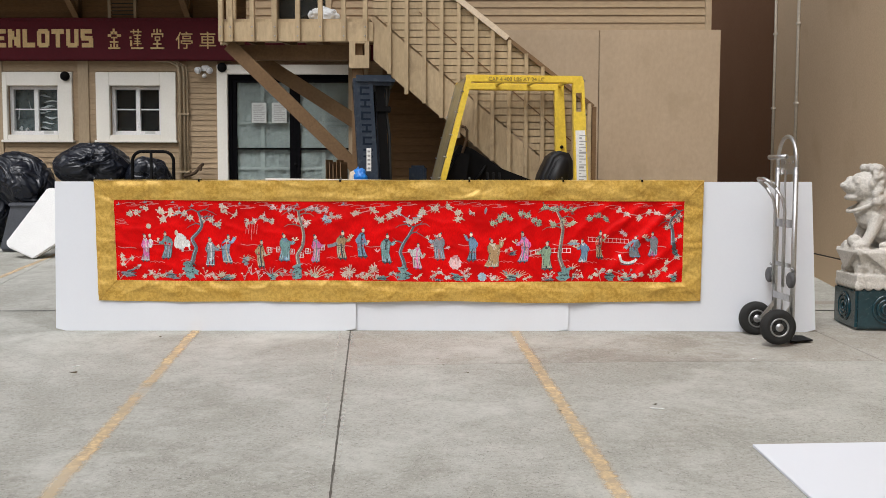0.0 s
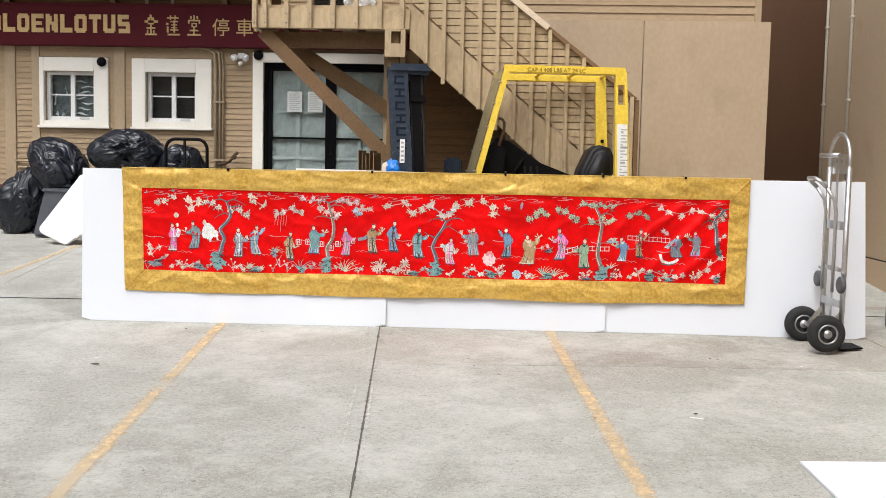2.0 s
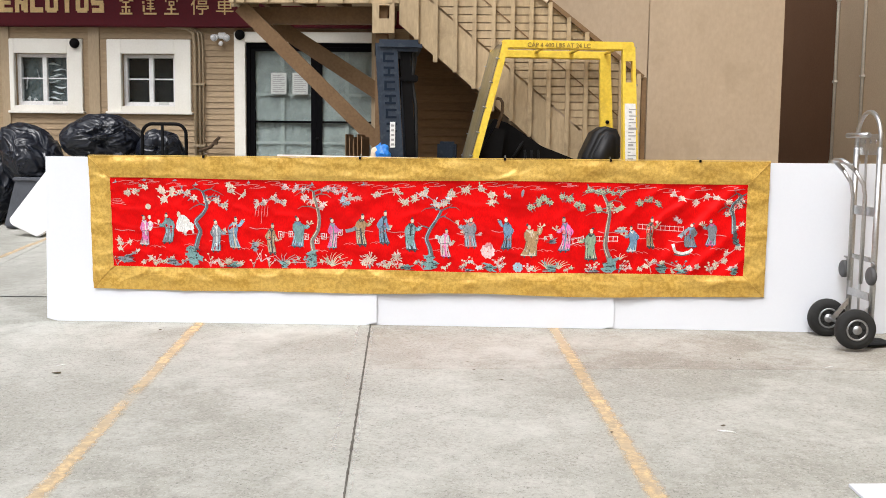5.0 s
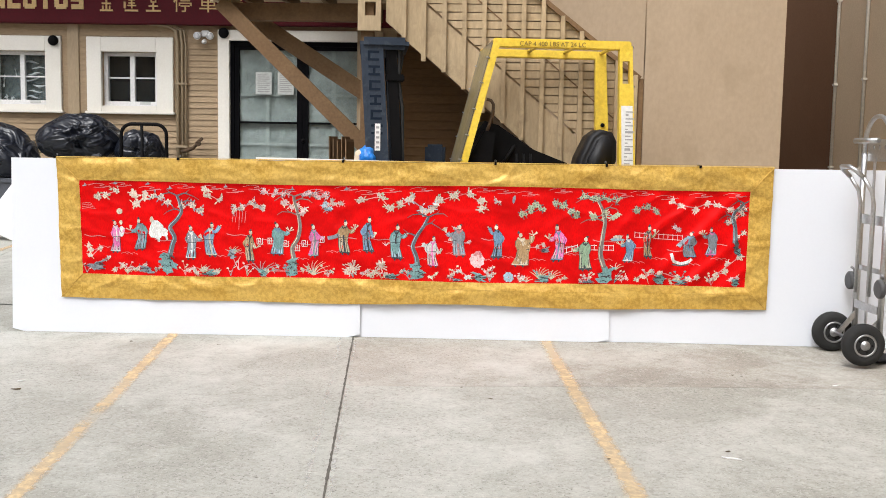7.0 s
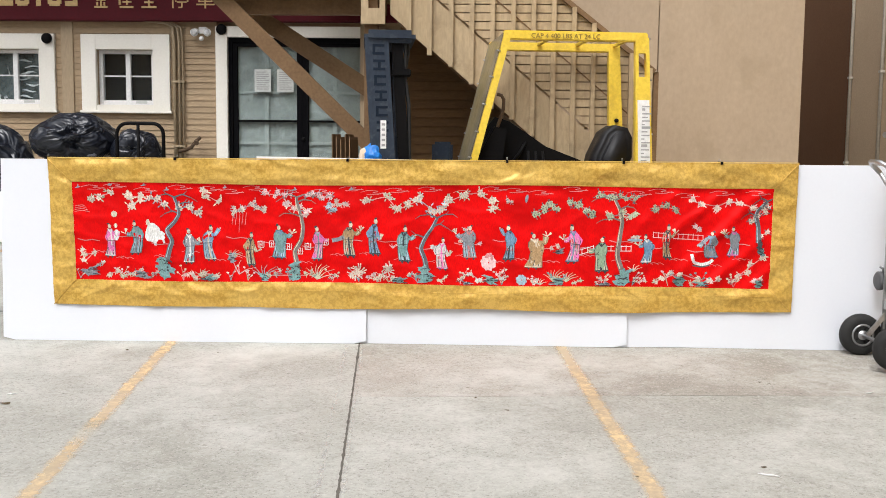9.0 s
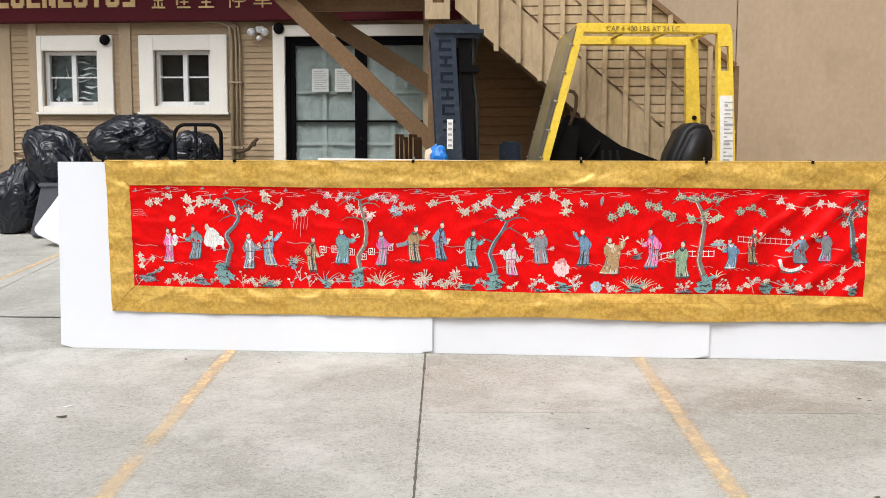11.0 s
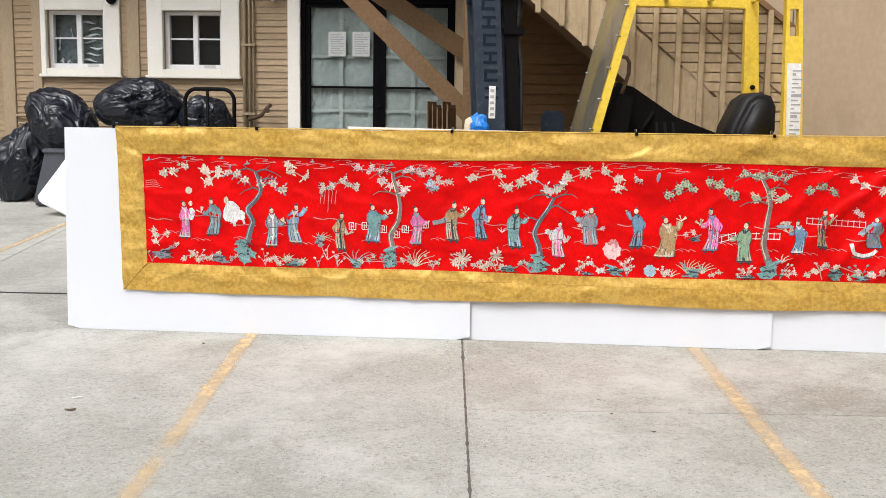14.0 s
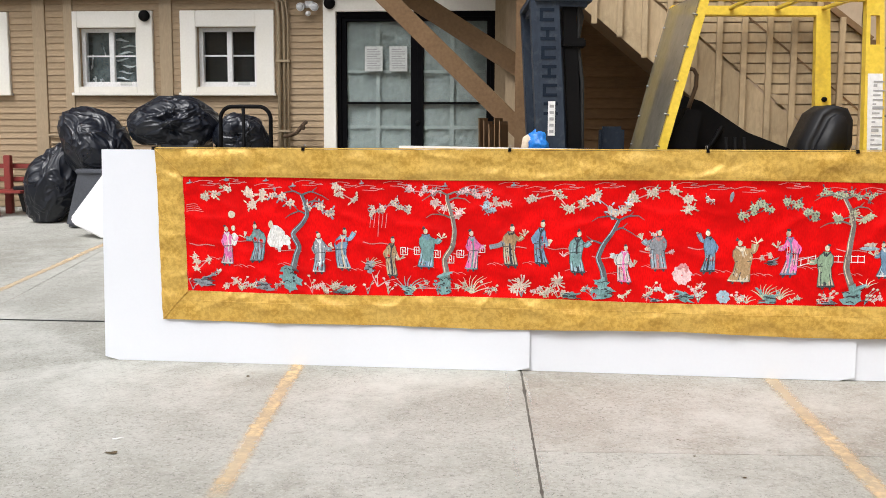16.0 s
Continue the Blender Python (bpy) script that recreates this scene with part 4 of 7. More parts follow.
part("top_rail", box(1.03, 2.5, SY - 0.05, SY + 0.04, 3.5, 3.54, 0.005), M["deckwood"], deck)
part("post", box(2.295, 2.395, SY + 0.02, SY + 0.12, gz(2.3, SY), 2.475, 0.006), M["brace"], deck)
part("post_cap", wall_with_holes(2.275, 2.455, SY - 0.03, SY + 0.019, 2.235, 2.475, ((2.33, 2.415, 2.35, 2.455),)), M["deckwood"], deck)
part("brace", beam(bmesh.new(), (1.16, SY + 0.10, 2.46), (2.37, SY + 0.10, 1.295), 0.120, 0.045), M["brace"], deck)
part("brace", beam(bmesh.new(), (1.22, 1.60, 2.45), (2.36, 1.60, 1.728), 0.135, 0.045), M["brace"], deck)
part("post", box(2.20, 2.30, 1.63, 1.73, gz(2.3, 1.8), 2.475, 0.006), M["trimtan"], deck)
pb = bmesh.new()
bmesh.ops.create_icosphere(pb, subdivisions=4, radius=0.1, matrix=pose(2.02, 1.32, 2.735) @ Matrix.Diagonal((1.5, 0.8, 0.8, 1)))
for v in pb.verts:
    v.co += v.normal * 0.035 * noise.fractal(v.co * 14, 1, 2, 4)
    v.co.z = max(v.co.z, 2.686)
solo("plastic_bag", pb, M["whitebagglint"], "crumpled white plastic bag on the landing", "bag")

# stair with boarded guard
SLOPE = 0.835
X0, ZTOP = 2.49, 2.705          # upper edge of the boarded skirt at the landing


def skirt_top(x):
    return ZTOP - SLOPE * (x - X0)


def skirt_low(x):
    return skirt_top(x) - 0.39


def rail_z(x):
    return 2.825 - 0.78 * (x - 3.285)


stair = thing("outdoor_stair", (4.4, 1.5, gz(4.4, 1.5)), "tan wooden outdoor stair with boarded side and battened guard", "stairs", kind="structure")
END = 4.475
BATTENS = (2.635, 2.79, 2.95, 3.105, 3.26, 3.415, 3.566, 3.717, 3.869, 4.017, 4.16, 4.30, 4.44)
for x, x1 in zip((X0, *BATTENS), (*BATTENS, 4.60)):
    jag = 0.03 * noise.noise((x * 7, 0, 0))
    g = gz(x, SY)
    part("skirt_board", slab_xz(bmesh.new(), ((x, max(g, skirt_low(x) + jag)), (x1 - 0.004, max(g, skirt_low(x1) + jag)), (x1 - 0.004, max(g + 0.05, skirt_top(x1))), (x, max(g + 0.05, skirt_top(x)))), SY + 0.02, SY + 0.045), M["deckwood"], stair)
for k, x in enumerate(BATTENS):
    zb = max(gz(x, SY), skirt_low(x) - (0.01 + 0.05 * (k % 3 == 1)))
    zt = min(rail_z(x), 3.6)
    part("batten", box(x - 0.018, x + 0.018, SY - 0.018, SY + 0.018, zb, zt, 0.003), M["deckwood"], stair)
# slats stand in for lap siding behind the battens, gaps for its shadow lines
z = 1.0006
while z < 3.5:
    xa = max(X0, X0 + (ZTOP - z) / SLOPE + 0.02)
    xb = min(END, 3.285 + (2.825 - z) / 0.78 - 0.02)
    if xb - xa > 0.06:
        xa2 = max(X0, X0 + (ZTOP - z - 0.05) / SLOPE + 0.02)
        xb2 = min(END, 3.285 + (2.825 - z - 0.05) / 0.78 - 0.02)
        part("guard_slat", slab_xz(bmesh.new(), ((xa, z), (xb, z), (max(xb2, xa2 + 0.01), z + 0.055), (xa2, z + 0.055)), SY + 0.022, SY + 0.04), M["deckwood"], stair)
    z += 0.0633
part("guard_backing", slab_xz(bmesh.new(), ((X0, skirt_low(X0) + 0.1), (X0, 3.46), (3.30 - 0.8, 3.44), (END, rail_z(END)), (END, 1.25)), SY + 0.046, SY + 0.056), M["siding"], stair)
part("handrail", beam(bmesh.new(), (2.5, SY + 0.02, rail_z(2.5)), (3.30, SY + 0.02, rail_z(3.30)), 0.05, 0.09), M["newwood"], stair, "pale new wooden handrail length")
part("handrail", beam(bmesh.new(), (3.30, SY + 0.02, rail_z(3.30)), (3.70, SY + 0.02, rail_z(3.70)), 0.05, 0.09), M["newwood"], stair, "pale new wooden handrail length")
part("handrail", beam(bmesh.new(), (3.70, SY + 0.02, rail_z(3.70)), (END, SY + 0.02, rail_z(END)), 0.035, 0.07), M["brace"], stair)
part("guard_line", beam(bmesh.new(), (2.9, SY + 0.020, skirt_top(2.9) + 0.38), (END - 0.02, SY + 0.020, skirt_top(END - 0.02) + 0.38), 0.010, 0.006), M["brace"], stair)
part("newel_post", box(END - 0.01, END + 0.03, SY + 0.0, SY + 0.06, gz(END, SY), rail_z(END), 0.004), M["brace"], stair)
part("stringer", slab_xz(bmesh.new(), ((X0, skirt_low(X0) + 0.03), (X0, skirt_low(X0) + 0.28), (4.9, skirt_low(4.9) + 0.28), (4.9, skirt_low(4.9) + 0.03)), 1.75, 1.80), M["brace"], stair)
# sheet added to block light below the stair, dark brown to deepen that shade
part("soffit", slab_xz(bmesh.new(), ((X0, skirt_low(X0) + 0.02), (X0, skirt_low(X0) + 0.04), (4.95, skirt_low(4.95) + 0.04), (4.95, skirt_low(4.95) + 0.02)), SY + 0.06, WING_Y - 0.02), M["brace"], stair)
for i in range(10):
    zt = 2.65 - 0.19 * (i + 1)
    xt = X0 + 0.252 * i
    if zt > gz(xt, 1.4) + 0.05:
        part("tread", box(xt, xt + 0.27, SY + 0.06, 1.75, zt - 0.035, zt, 0.003), M["deckwood"], stair)

# neighbouring building
right = solo("wall_right", box(7.12, 7.4, -14, 4.45, -0.8, 6.5), M["stucco"], "tall tan stucco wall of the neighbouring building", "wall", kind="structure")
part("base_course", box(7.10, 7.12, -14, 4.45, -0.8, 0.435, 0.004), M["stucco"], right)
part("base_joint", box(7.112, 7.122, -14, 4.45, 0.435, 0.449), M["joint_dark"], right, "dark open joint above the base course")
# rear stretch and end wall are coloured dark to stand for passage shade
solo("wall_right_rear", box(7.124, 7.4, 4.45, 12.5, -0.8, 6.5), M["shadewall"], "wall deep in the side passage, dark brown for its shade", "wall", kind="structure")
solo("wall_gap_end", box(5.71, 7.12, 12.2, 12.4, 0.0, 6.0), M["brace"], "wall closing the passage beside the wing, dark brown for shade", "wall", kind="structure")
for y in (4.42, 3.58):
    c = thing("wall_conduit", (7.1, y, 0.3), "pale vertical conduit on the stucco wall", "conduit", "wall conduits")
    part("pipe", tube(bmesh.new(), [(7.098, y, 0.46), (7.098, y, 6.4)], 0.018, 10), M["strip"], c)
    for z in (1.2, 2.1, 3.0):
        part("clamp", box(7.075, 7.12, y - 0.03, y + 0.03, z, z + 0.025, 0.003), M["strip"], c)

# unseen plain walls added behind and beside the lot to block low skylight
solo("wall_back", box(-16, 16, -15.3, -15, -1.5, 6.3), M["stucco"], "unseen plain wall added across the lot to block low light", "wall", kind="structure")
solo("wall_left", box(-14.3, -14, -15, 12, -1.5, 4.5), M["stucco"], "unseen plain wall added along the lot to block low light", "wall", kind="structure")

# ---- foam boards ----


def foam(name, xb0, xb1, xt0, xt1, y0, y1, zt0, zt1, label):
    """A large foam sheet standing on edge, with softly dented lower corners."""
    bm = bmesh.new()
    n = 30
    front, back = [], []
    for i in range(n + 1):
        f = i / n
        col_f, col_b = [], []
        for j in range(13):
            h = j / 12
            x = (xb0 + (xb1 - xb0) * f) * (1 - h) + (xt0 + (xt1 - xt0) * f) * h
            zb = gz(x, 0) + 0.001
            z = zb + (zt0 + (zt1 - zt0) * f - zb) * h
            y = y0 + (y1 - y0) * f + 0.01 * h + 0.0025 * noise.noise((x * 1.1, z * 1.6, 3))
            edge = min(f, 1 - f) * abs(xb1 - xb0)
            if j == 0 and edge < 0.03:
                z += 0.02
            col_f.append(bm.verts.new((x, y, z)))
            col_b.append(bm.verts.new((x, y + 0.012, z)))
        front.append(col_f), back.append(col_b)
    for i in range(n):
        for j in range(12):
            for g, flip in ((front, 1), (back, -1)):
                bm.faces.new((g[i][j], g[i + 1][j], g[i + 1][j + 1], g[i][j + 1])[::flip])
        for j in (0, 12):
            bm.faces.new((front[i][j], back[i][j], back[i + 1][j], front[i + 1][j]))
    for j in range(12):
        for i in (0, n):
            bm.faces.new((front[i][j], front[i][j + 1], back[i][j + 1], back[i][j]))
    bmesh.ops.recalc_face_normals(bm, faces=bm.faces[:])
    return solo(name, bm, M["foam"], label, "foam board", "foam boards")


foam("foam_board", 0.0, 2.452, 0.015, 2.45, 0.0, -0.022, 1.214, 1.220, "large white foam board standing on edge behind the cloth")
foam("foam_board", 1.72, 4.155, 1.72, 4.15, 0.018, -0.050, 1.246, 1.222, "large white foam board overlapped by its neighbour")
foam("foam_board", 3.72, 6.13, 3.70, 6.07, -0.036, -0.012, 1.220, 1.232, "large white foam board with its end bare of cloth")
fl = bmesh.new()
slab_xz(fl, ((4.78, -3.003), (4.91, -5.40), (6.13, -5.29), (6.0, -2.89)), 0, 0.012)
for v in fl.verts:
    x, h, y = v.co
    v.co = Vector((x, y, gz(x, y) + 0.004 + h))
bmesh.ops.recalc_face_normals(fl, faces=fl.faces[:])
solo("foam_sheet", fl, M["foam"], "white foam sheet lying flat on the concrete", "foam sheet")

# ---- embroidered cloth ----


def cloth_y(x, z):
    """Front of the hanging cloth, with its sag and creases."""
    y = float(np.interp(x, (0.0, 2.45, 4.15, 4.5, 5.3), (-0.003, -0.026, -0.056, -0.036, -0.024)))
    y -= 0.0035 * (1 + noise.noise((x * 1.7, z * 2.5, 0.3)))
    right = max(0.0, min(1.0, (x - 4.1) / 0.5)) * max(0.15, min(1.0, (5.12 - x) / 0.25)) * max(0.15, min(1.0, (1.12 - z) / 0.1)) * max(0.25, min(1.0, (z - 0.38) / 0.1))
    wave = 0.5 + 0.5 * math.sin((x - z * 0.95) * 24 + 2.2 * noise.noise((x * 2, z * 2, 8)))
    y -= 0.017 * right * wave ** 4 + 0.009 * right * max(0.0, noise.noise((x * 6 - z * 5, z * 3, 4)))
    y -= 0.007 * max(0.0, noise.noise((x * 2.1 + z * 1.2, z * 4.5, 2))) ** 1.5
    y -= 0.004 * max(0.0, math.sin((x * 0.35 + z) * 16)) * max(0.0, noise.noise((x * 0.9, z * 1.4, 5)))
    ridge = 1 - abs(noise.noise((x * 3.4 + z * 1.6, z * 5.5, 12)))
    y -= 0.009 * ridge ** 9 + 0.004 * (1 - abs(noise.noise((x * 5 - z * 4, z * 7, 17)))) ** 12
    edge = max(0.0, min(1.0, max((z - 1.05) / 0.05, (0.44 - z) / 0.05, (0.52 - x) / 0.05, (x - 5.04) / 0.05)))
    edge *= max(0.15, min(1.0, (z - 0.27) / 0.08, (x - 0.33) / 0.08, (5.23 - x) / 0.08))
    y -= edge * (0.014 * noise.noise((x * 2.6, z * 9, 21)) + 0.008 * noise.noise((x * 7 + z * 9, z * 14, 23)) + 0.007)
    top = max(0.0, (z - 1.06) / 0.17)
    y -= 0.012 * top * (0.5 + 0.5 * math.sin(x * 5.2 + 1.5 * math.sin(x * 1.7)))
    return y


def red_point(a, b):
    """a metres along the red field from its left, b up from its lower edge."""
    f, h = a / 4.555, b / 0.645
    x = (0.515 + (5.054 - 0.515) * f) * (1 - h) + (0.503 + (5.062 - 0.503) * f) * h
    z = (0.419 + 0.014 * f) * (1 - h) + (1.061 + 0.019 * f) * h
    z += 0.006 * math.sin(x * 2.3) * h + 0.004 * math.sin(x * 3.1 + 1) * (1 - h)
    return x, z


def on_cloth(a, b, lift=0.0):
    if lift:
        a, b = max(0.006, min(4.549, a)), max(0.007, min(0.638, b))
    x, z = red_point(a, b)
    return Vector((x, cloth_y(x, z) - lift, z))


cloth = thing("embroidered_cloth", (2.78, -0.03, 0.25), "long red embroidered silk cloth bordered in gold brocade", "embroidered cloth")


def grid_part(name, point, nu, nv, material, parent, label=""):
    bm = bmesh.new()
    vs = [[bm.verts.new(point(i / nu, j / nv)) for i in range(nu + 1)] for j in range(nv + 1)]
    for j in range(nv):
        for i in range(nu):
            f = bm.faces.new((vs[j][i], vs[j][i + 1], vs[j + 1][i + 1], vs[j + 1][i]))
            f.smooth = True
    return part(name, bm, material, parent, label)


field = grid_part("red_field", lambda u, v: on_cloth(u * 4.555, v * 0.645), 260, 44, M["red"], cloth, "creased bright red silk field")


def lerp(p, q, f):
    return p[0] + (q[0] - p[0]) * f, p[1] + (q[1] - p[1]) * f


def outer(u, side):
    wob = 0.006 * math.sin(u * 19) + 0.007 * math.sin(u * 7 + 1)
    if side == "top":
        x, z = lerp((0.346, 1.221), (5.212, 1.236), u)
        return x, z
    if side == "bottom":
        x, z = lerp((0.363, 0.253), (5.204, 0.281), u)
        return x, z - wob * math.sin(math.pi * u) - 0.012 * math.sin(math.pi * u)
    if side == "left":
        return lerp((0.363, 0.253), (0.346, 1.221), u)
    return lerp((5.204, 0.281), (5.212, 1.236), u)


def inner(u, side):
    if side in ("top", "bottom"):
        return red_point(4.555 * u, 0.645 if side == "top" else 0.0)
    return red_point(0.0 if side == "left" else 4.555, 0.645 * u)


for side in ("top", "bottom", "left", "right"):
    def strip(u, v, side=side):
        x, z = lerp(inner(u, side), outer(u, side), v)
        return Vector((x, cloth_y(x, z) - 0.002 - 0.003 * math.sin(math.pi * v), z))
    b = grid_part("gold_border", strip, 300 if side in ("top", "bottom") else 60, 16, M["gold"], cloth)
    if side == "top":
        def lip(u, v):
            x, z = outer(u, "top")
            return Vector((x, cloth_y(x, z) - 0.004 + 0.065 * v, z + 0.006 * math.sin(math.pi * min(v * 1.6, 1)) + 0.002))
        grid_part("top_fold", lip, 160, 5, M["gold"], b)
    if side in ("top", "bottom"):
        seam = bmesh.new()
        tube(seam, [Vector((x, cloth_y(x, z) - 0.0055, z)) for x, z in (lerp(inner(i / 180, side), outer(i / 180, side), 0.32 if side == "bottom" else 0.03) for i in range(181))], 0.0013, 5)
        part("seam", seam, M["gold"], b)


for (p, q) in (((0.0, 0.0), (0.363, 0.253)), ((4.555, 0.0), (5.204, 0.281)), ((0.0, 0.645), (0.346, 1.221)), ((4.555, 0.645), (5.212, 1.236))):
    seam = bmesh.new()
    tube(seam, [Vector((x, cloth_y(x, z) - 0.006, z)) for x, z in (lerp(red_point(*p), q, i / 8) for i in range(9))], 0.0028, 5)
    part("corner_seam", seam, M["gold"], cloth)


def patch(bm, a, b, ra, rb, n=9, jag=0.15, turn=0.0, lift=0.003, seed=0.0):
    """A stitched flat shape lying on the cloth."""
    c = bm.verts.new(on_cloth(a, b, lift + 0.0012))
    ring = []
    for i in range(n):
        t = i * math.tau / n
        r = 1 + jag * noise.noise((a * 31 + i * 1.7, b * 29, seed))
        p, q = ra * r * math.cos(t), rb * r * math.sin(t)
        ring.append(bm.verts.new(on_cloth(a + p * math.cos(turn) - q * math.sin(turn), b + p * math.sin(turn) + q * math.cos(turn), lift)))
    for i in range(n):
        bm.faces.new((c, ring[i], ring[(i + 1) % n]))


def stitch(bm, pts, w, lift=0.003):
    """A ribbon of thread; w its width, tapering along the list if it is one."""
    pts = [Vector((p[0], p[1])) for p in pts]
    fine = []
    for p, q in zip(pts, pts[1:]):
        for k in range(4):
            fine.append(p.lerp(q, k / 4))
    fine.append(pts[-1])
    sm = [fine[0]] + [(fine[i - 1] + fine[i] * 2 + fine[i + 1]) / 4 for i in range(1, len(fine) - 1)] + [fine[-1]]
    last = None
    n = len(sm)
    for i, p in enumerate(sm):
        u = (sm[min(i + 1, n - 1)] - sm[max(i - 1, 0)]).normalized()
        ww = (w[0] + (w[1] - w[0]) * i / (n - 1)) if isinstance(w, tuple) else w
        q = Vector((-u.y, u.x)) * ww / 2
        pair = [bm.verts.new(on_cloth(*(p - q), lift)), bm.verts.new(on_cloth(*(p + q), lift))]
        if last:
            bm.faces.new((last[0], last[1], pair[1], pair[0]))
        last = pair


def stuff(ob):
    ob["kind"] = "stuff"
    return ob


FOLD = dict(p="o", t="i", g="i", b="i", n="c", e="c", w="o")


def robe_motif(a, b, h, wide, side, arm, main, trim, i):
    """A plain robe-like shape in satin stitch, with folds, sleeves and an oval on top."""
    g = random.Random(i + 11)
    w = h * 0.158 * wide
    sway = g.choice((-0.55, -0.35, 0.35, 0.55)) * w
    flare = g.uniform(0.8, 1.15)

    def at(p, q):
        """p half-widths aside and q heights up, with a slight bend."""
        return a + side * (p * w) + sway * math.sin(q * 3.6), b + q * h

    out = [at(p, q) for p, q in ((-flare, 0.04), (-0.5, 0.015), (0.0, 0.03), (0.5, 0.01), (flare * 1.1, 0.03), (0.92, 0.18), (0.74, 0.34), (0.86, 0.46), (1.0, 0.58), (0.84, 0.70), (0.34, 0.785), (-0.34, 0.78),
                                 (-0.86, 0.69), (-1.02, 0.56), (-0.8, 0.43), (-0.86, 0.24))]
    bm = bmesh.new()
    bm.faces.new([bm.verts.new(on_cloth(p, q, 0.0032)) for p, q in out])
    reach = ((1.35, 0.60, 1.75, 0.68), (1.3, 0.54, 1.85, 0.56), (1.2, 0.47, 1.45, 0.40), (1.2, 0.68, 1.6, 0.84))[arm]
    p0, p1, p2 = at(0.5, 0.69), at(reach[0], reach[1]), at(reach[2], reach[3])
    stitch(bm, (p0, p1, p2), (w * 0.45, w * 0.75), 0.0036)
    if i % 2 == 0:
        stitch(bm, (at(-0.4, 0.69), at(-1.15, 0.56), at(-0.7, 0.46)), (w * 0.4, w * 0.6), 0.0036)
    robe = part("embroidered_motif", bm, THREAD[main], field)
    # pale oval and sleeve ends
    bm = bmesh.new()
    head = at(0.12, 0.855)
    patch(bm, *head, h * 0.050, h * 0.064, 9, 0.15, 0, 0.0045)
    tip = at(reach[2] + 0.2, reach[3] + 0.02)
    patch(bm, *tip, h * 0.026, h * 0.022, 6, 0.3, 0, 0.0045)
    if i % 3:
        for k in range(5):
            t = g.uniform(0.3, 2.8)
            stitch(bm, (tip, (tip[0] + 0.032 * math.cos(t), tip[1] + 0.034 * math.sin(t))), (0.003, 0.007), 0.0042)
    stuff(part("pale_stitching", bm, THREAD["c"], robe))
    # light folds hanging through the robe
    bm = bmesh.new()
    for k in range(5):
        u = -0.8 + 0.4 * k + g.uniform(-0.08, 0.08)
        stitch(bm, (at(u * flare, 0.05), at(u * 0.8, 0.3), at(u * 0.75, g.uniform(0.44, 0.68))), (w * 0.22, w * 0.09), 0.0041)
    stitch(bm, (p1, p2), (w * 0.18, w * 0.3), 0.0046)
    stuff(part("fold_stitching", bm, THREAD[FOLD[main]], robe))
    # trim: front band, sash and hem
    bm = bmesh.new()
    stitch(bm, (at(0.1, 0.76), at(0.05, 0.5), at(0.15, 0.06)), (w * 0.2, w * 0.3), 0.0049)
    stitch(bm, (at(-0.4, 0.79), at(0.1, 0.66), at(0.5, 0.79)), w * 0.2, 0.0052)
    stitch(bm, (at(-flare * 0.95, 0.055), at(0.0, 0.04), at(flare, 0.045)), 0.007, 0.0049)
    for k in range(6):
        patch(bm, *at(g.uniform(-0.75, 0.75), g.uniform(0.1, 0.7)), 0.0036, 0.005, 5, 0.5, k, 0.0053)
    stuff(part("trim_stitching", bm, THREAD[trim], robe))
    # dark outline, cap and slippers
    bm = bmesh.new()
    hair = at(-0.02, 0.925)
    patch(bm, *hair, h * 0.042, h * 0.026, 8, 0.6, 0.4 * side, 0.0052)
    if i % 4 == 1:
        patch(bm, hair[0], hair[1] + h * 0.03, h * 0.018, h * 0.022, 7, 0.5, 0, 0.0052)
    edge = out + out[:1]
    for k in range(len(edge) - 1):
        if g.random() < 0.8:
            stitch(bm, (edge[k], edge[k + 1]), g.uniform(0.002, 0.004), 0.0044)
    for k in (-0.45, 0.4):
        stitch(bm, (at(k, 0.03), at(k * 1.2 + 0.15, -0.03)), 0.010, 0.0035)
    for k in range(3):
        u = -0.6 + 0.6 * k
        stitch(bm, (at(u * flare, 0.05), at(u * 0.8, g.uniform(0.3, 0.5))), (0.0045, 0.002), 0.0047)
    stitch(bm, (at(-0.8, 0.45), at(0.8, 0.47)), 0.0035, 0.0054)
    stuff(part("dark_stitching", bm, THREAD["k"], robe))


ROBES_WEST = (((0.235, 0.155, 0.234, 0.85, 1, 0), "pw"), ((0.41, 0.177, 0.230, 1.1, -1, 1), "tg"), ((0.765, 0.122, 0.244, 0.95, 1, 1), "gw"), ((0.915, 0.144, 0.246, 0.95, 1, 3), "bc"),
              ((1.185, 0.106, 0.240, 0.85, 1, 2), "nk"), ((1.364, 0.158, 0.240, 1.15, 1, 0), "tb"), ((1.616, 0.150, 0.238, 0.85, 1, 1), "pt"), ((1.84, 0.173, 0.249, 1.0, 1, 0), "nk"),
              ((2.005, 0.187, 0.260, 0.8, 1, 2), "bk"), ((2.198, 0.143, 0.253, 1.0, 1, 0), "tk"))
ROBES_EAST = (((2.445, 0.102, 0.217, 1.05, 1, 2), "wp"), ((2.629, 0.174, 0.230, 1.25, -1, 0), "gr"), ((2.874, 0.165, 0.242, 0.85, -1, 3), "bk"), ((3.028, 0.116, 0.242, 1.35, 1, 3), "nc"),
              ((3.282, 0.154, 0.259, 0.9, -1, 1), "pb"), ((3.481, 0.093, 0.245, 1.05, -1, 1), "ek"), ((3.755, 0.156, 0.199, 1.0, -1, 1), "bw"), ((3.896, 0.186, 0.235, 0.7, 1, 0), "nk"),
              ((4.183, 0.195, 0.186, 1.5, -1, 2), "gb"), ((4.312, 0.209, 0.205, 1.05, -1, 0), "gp"))
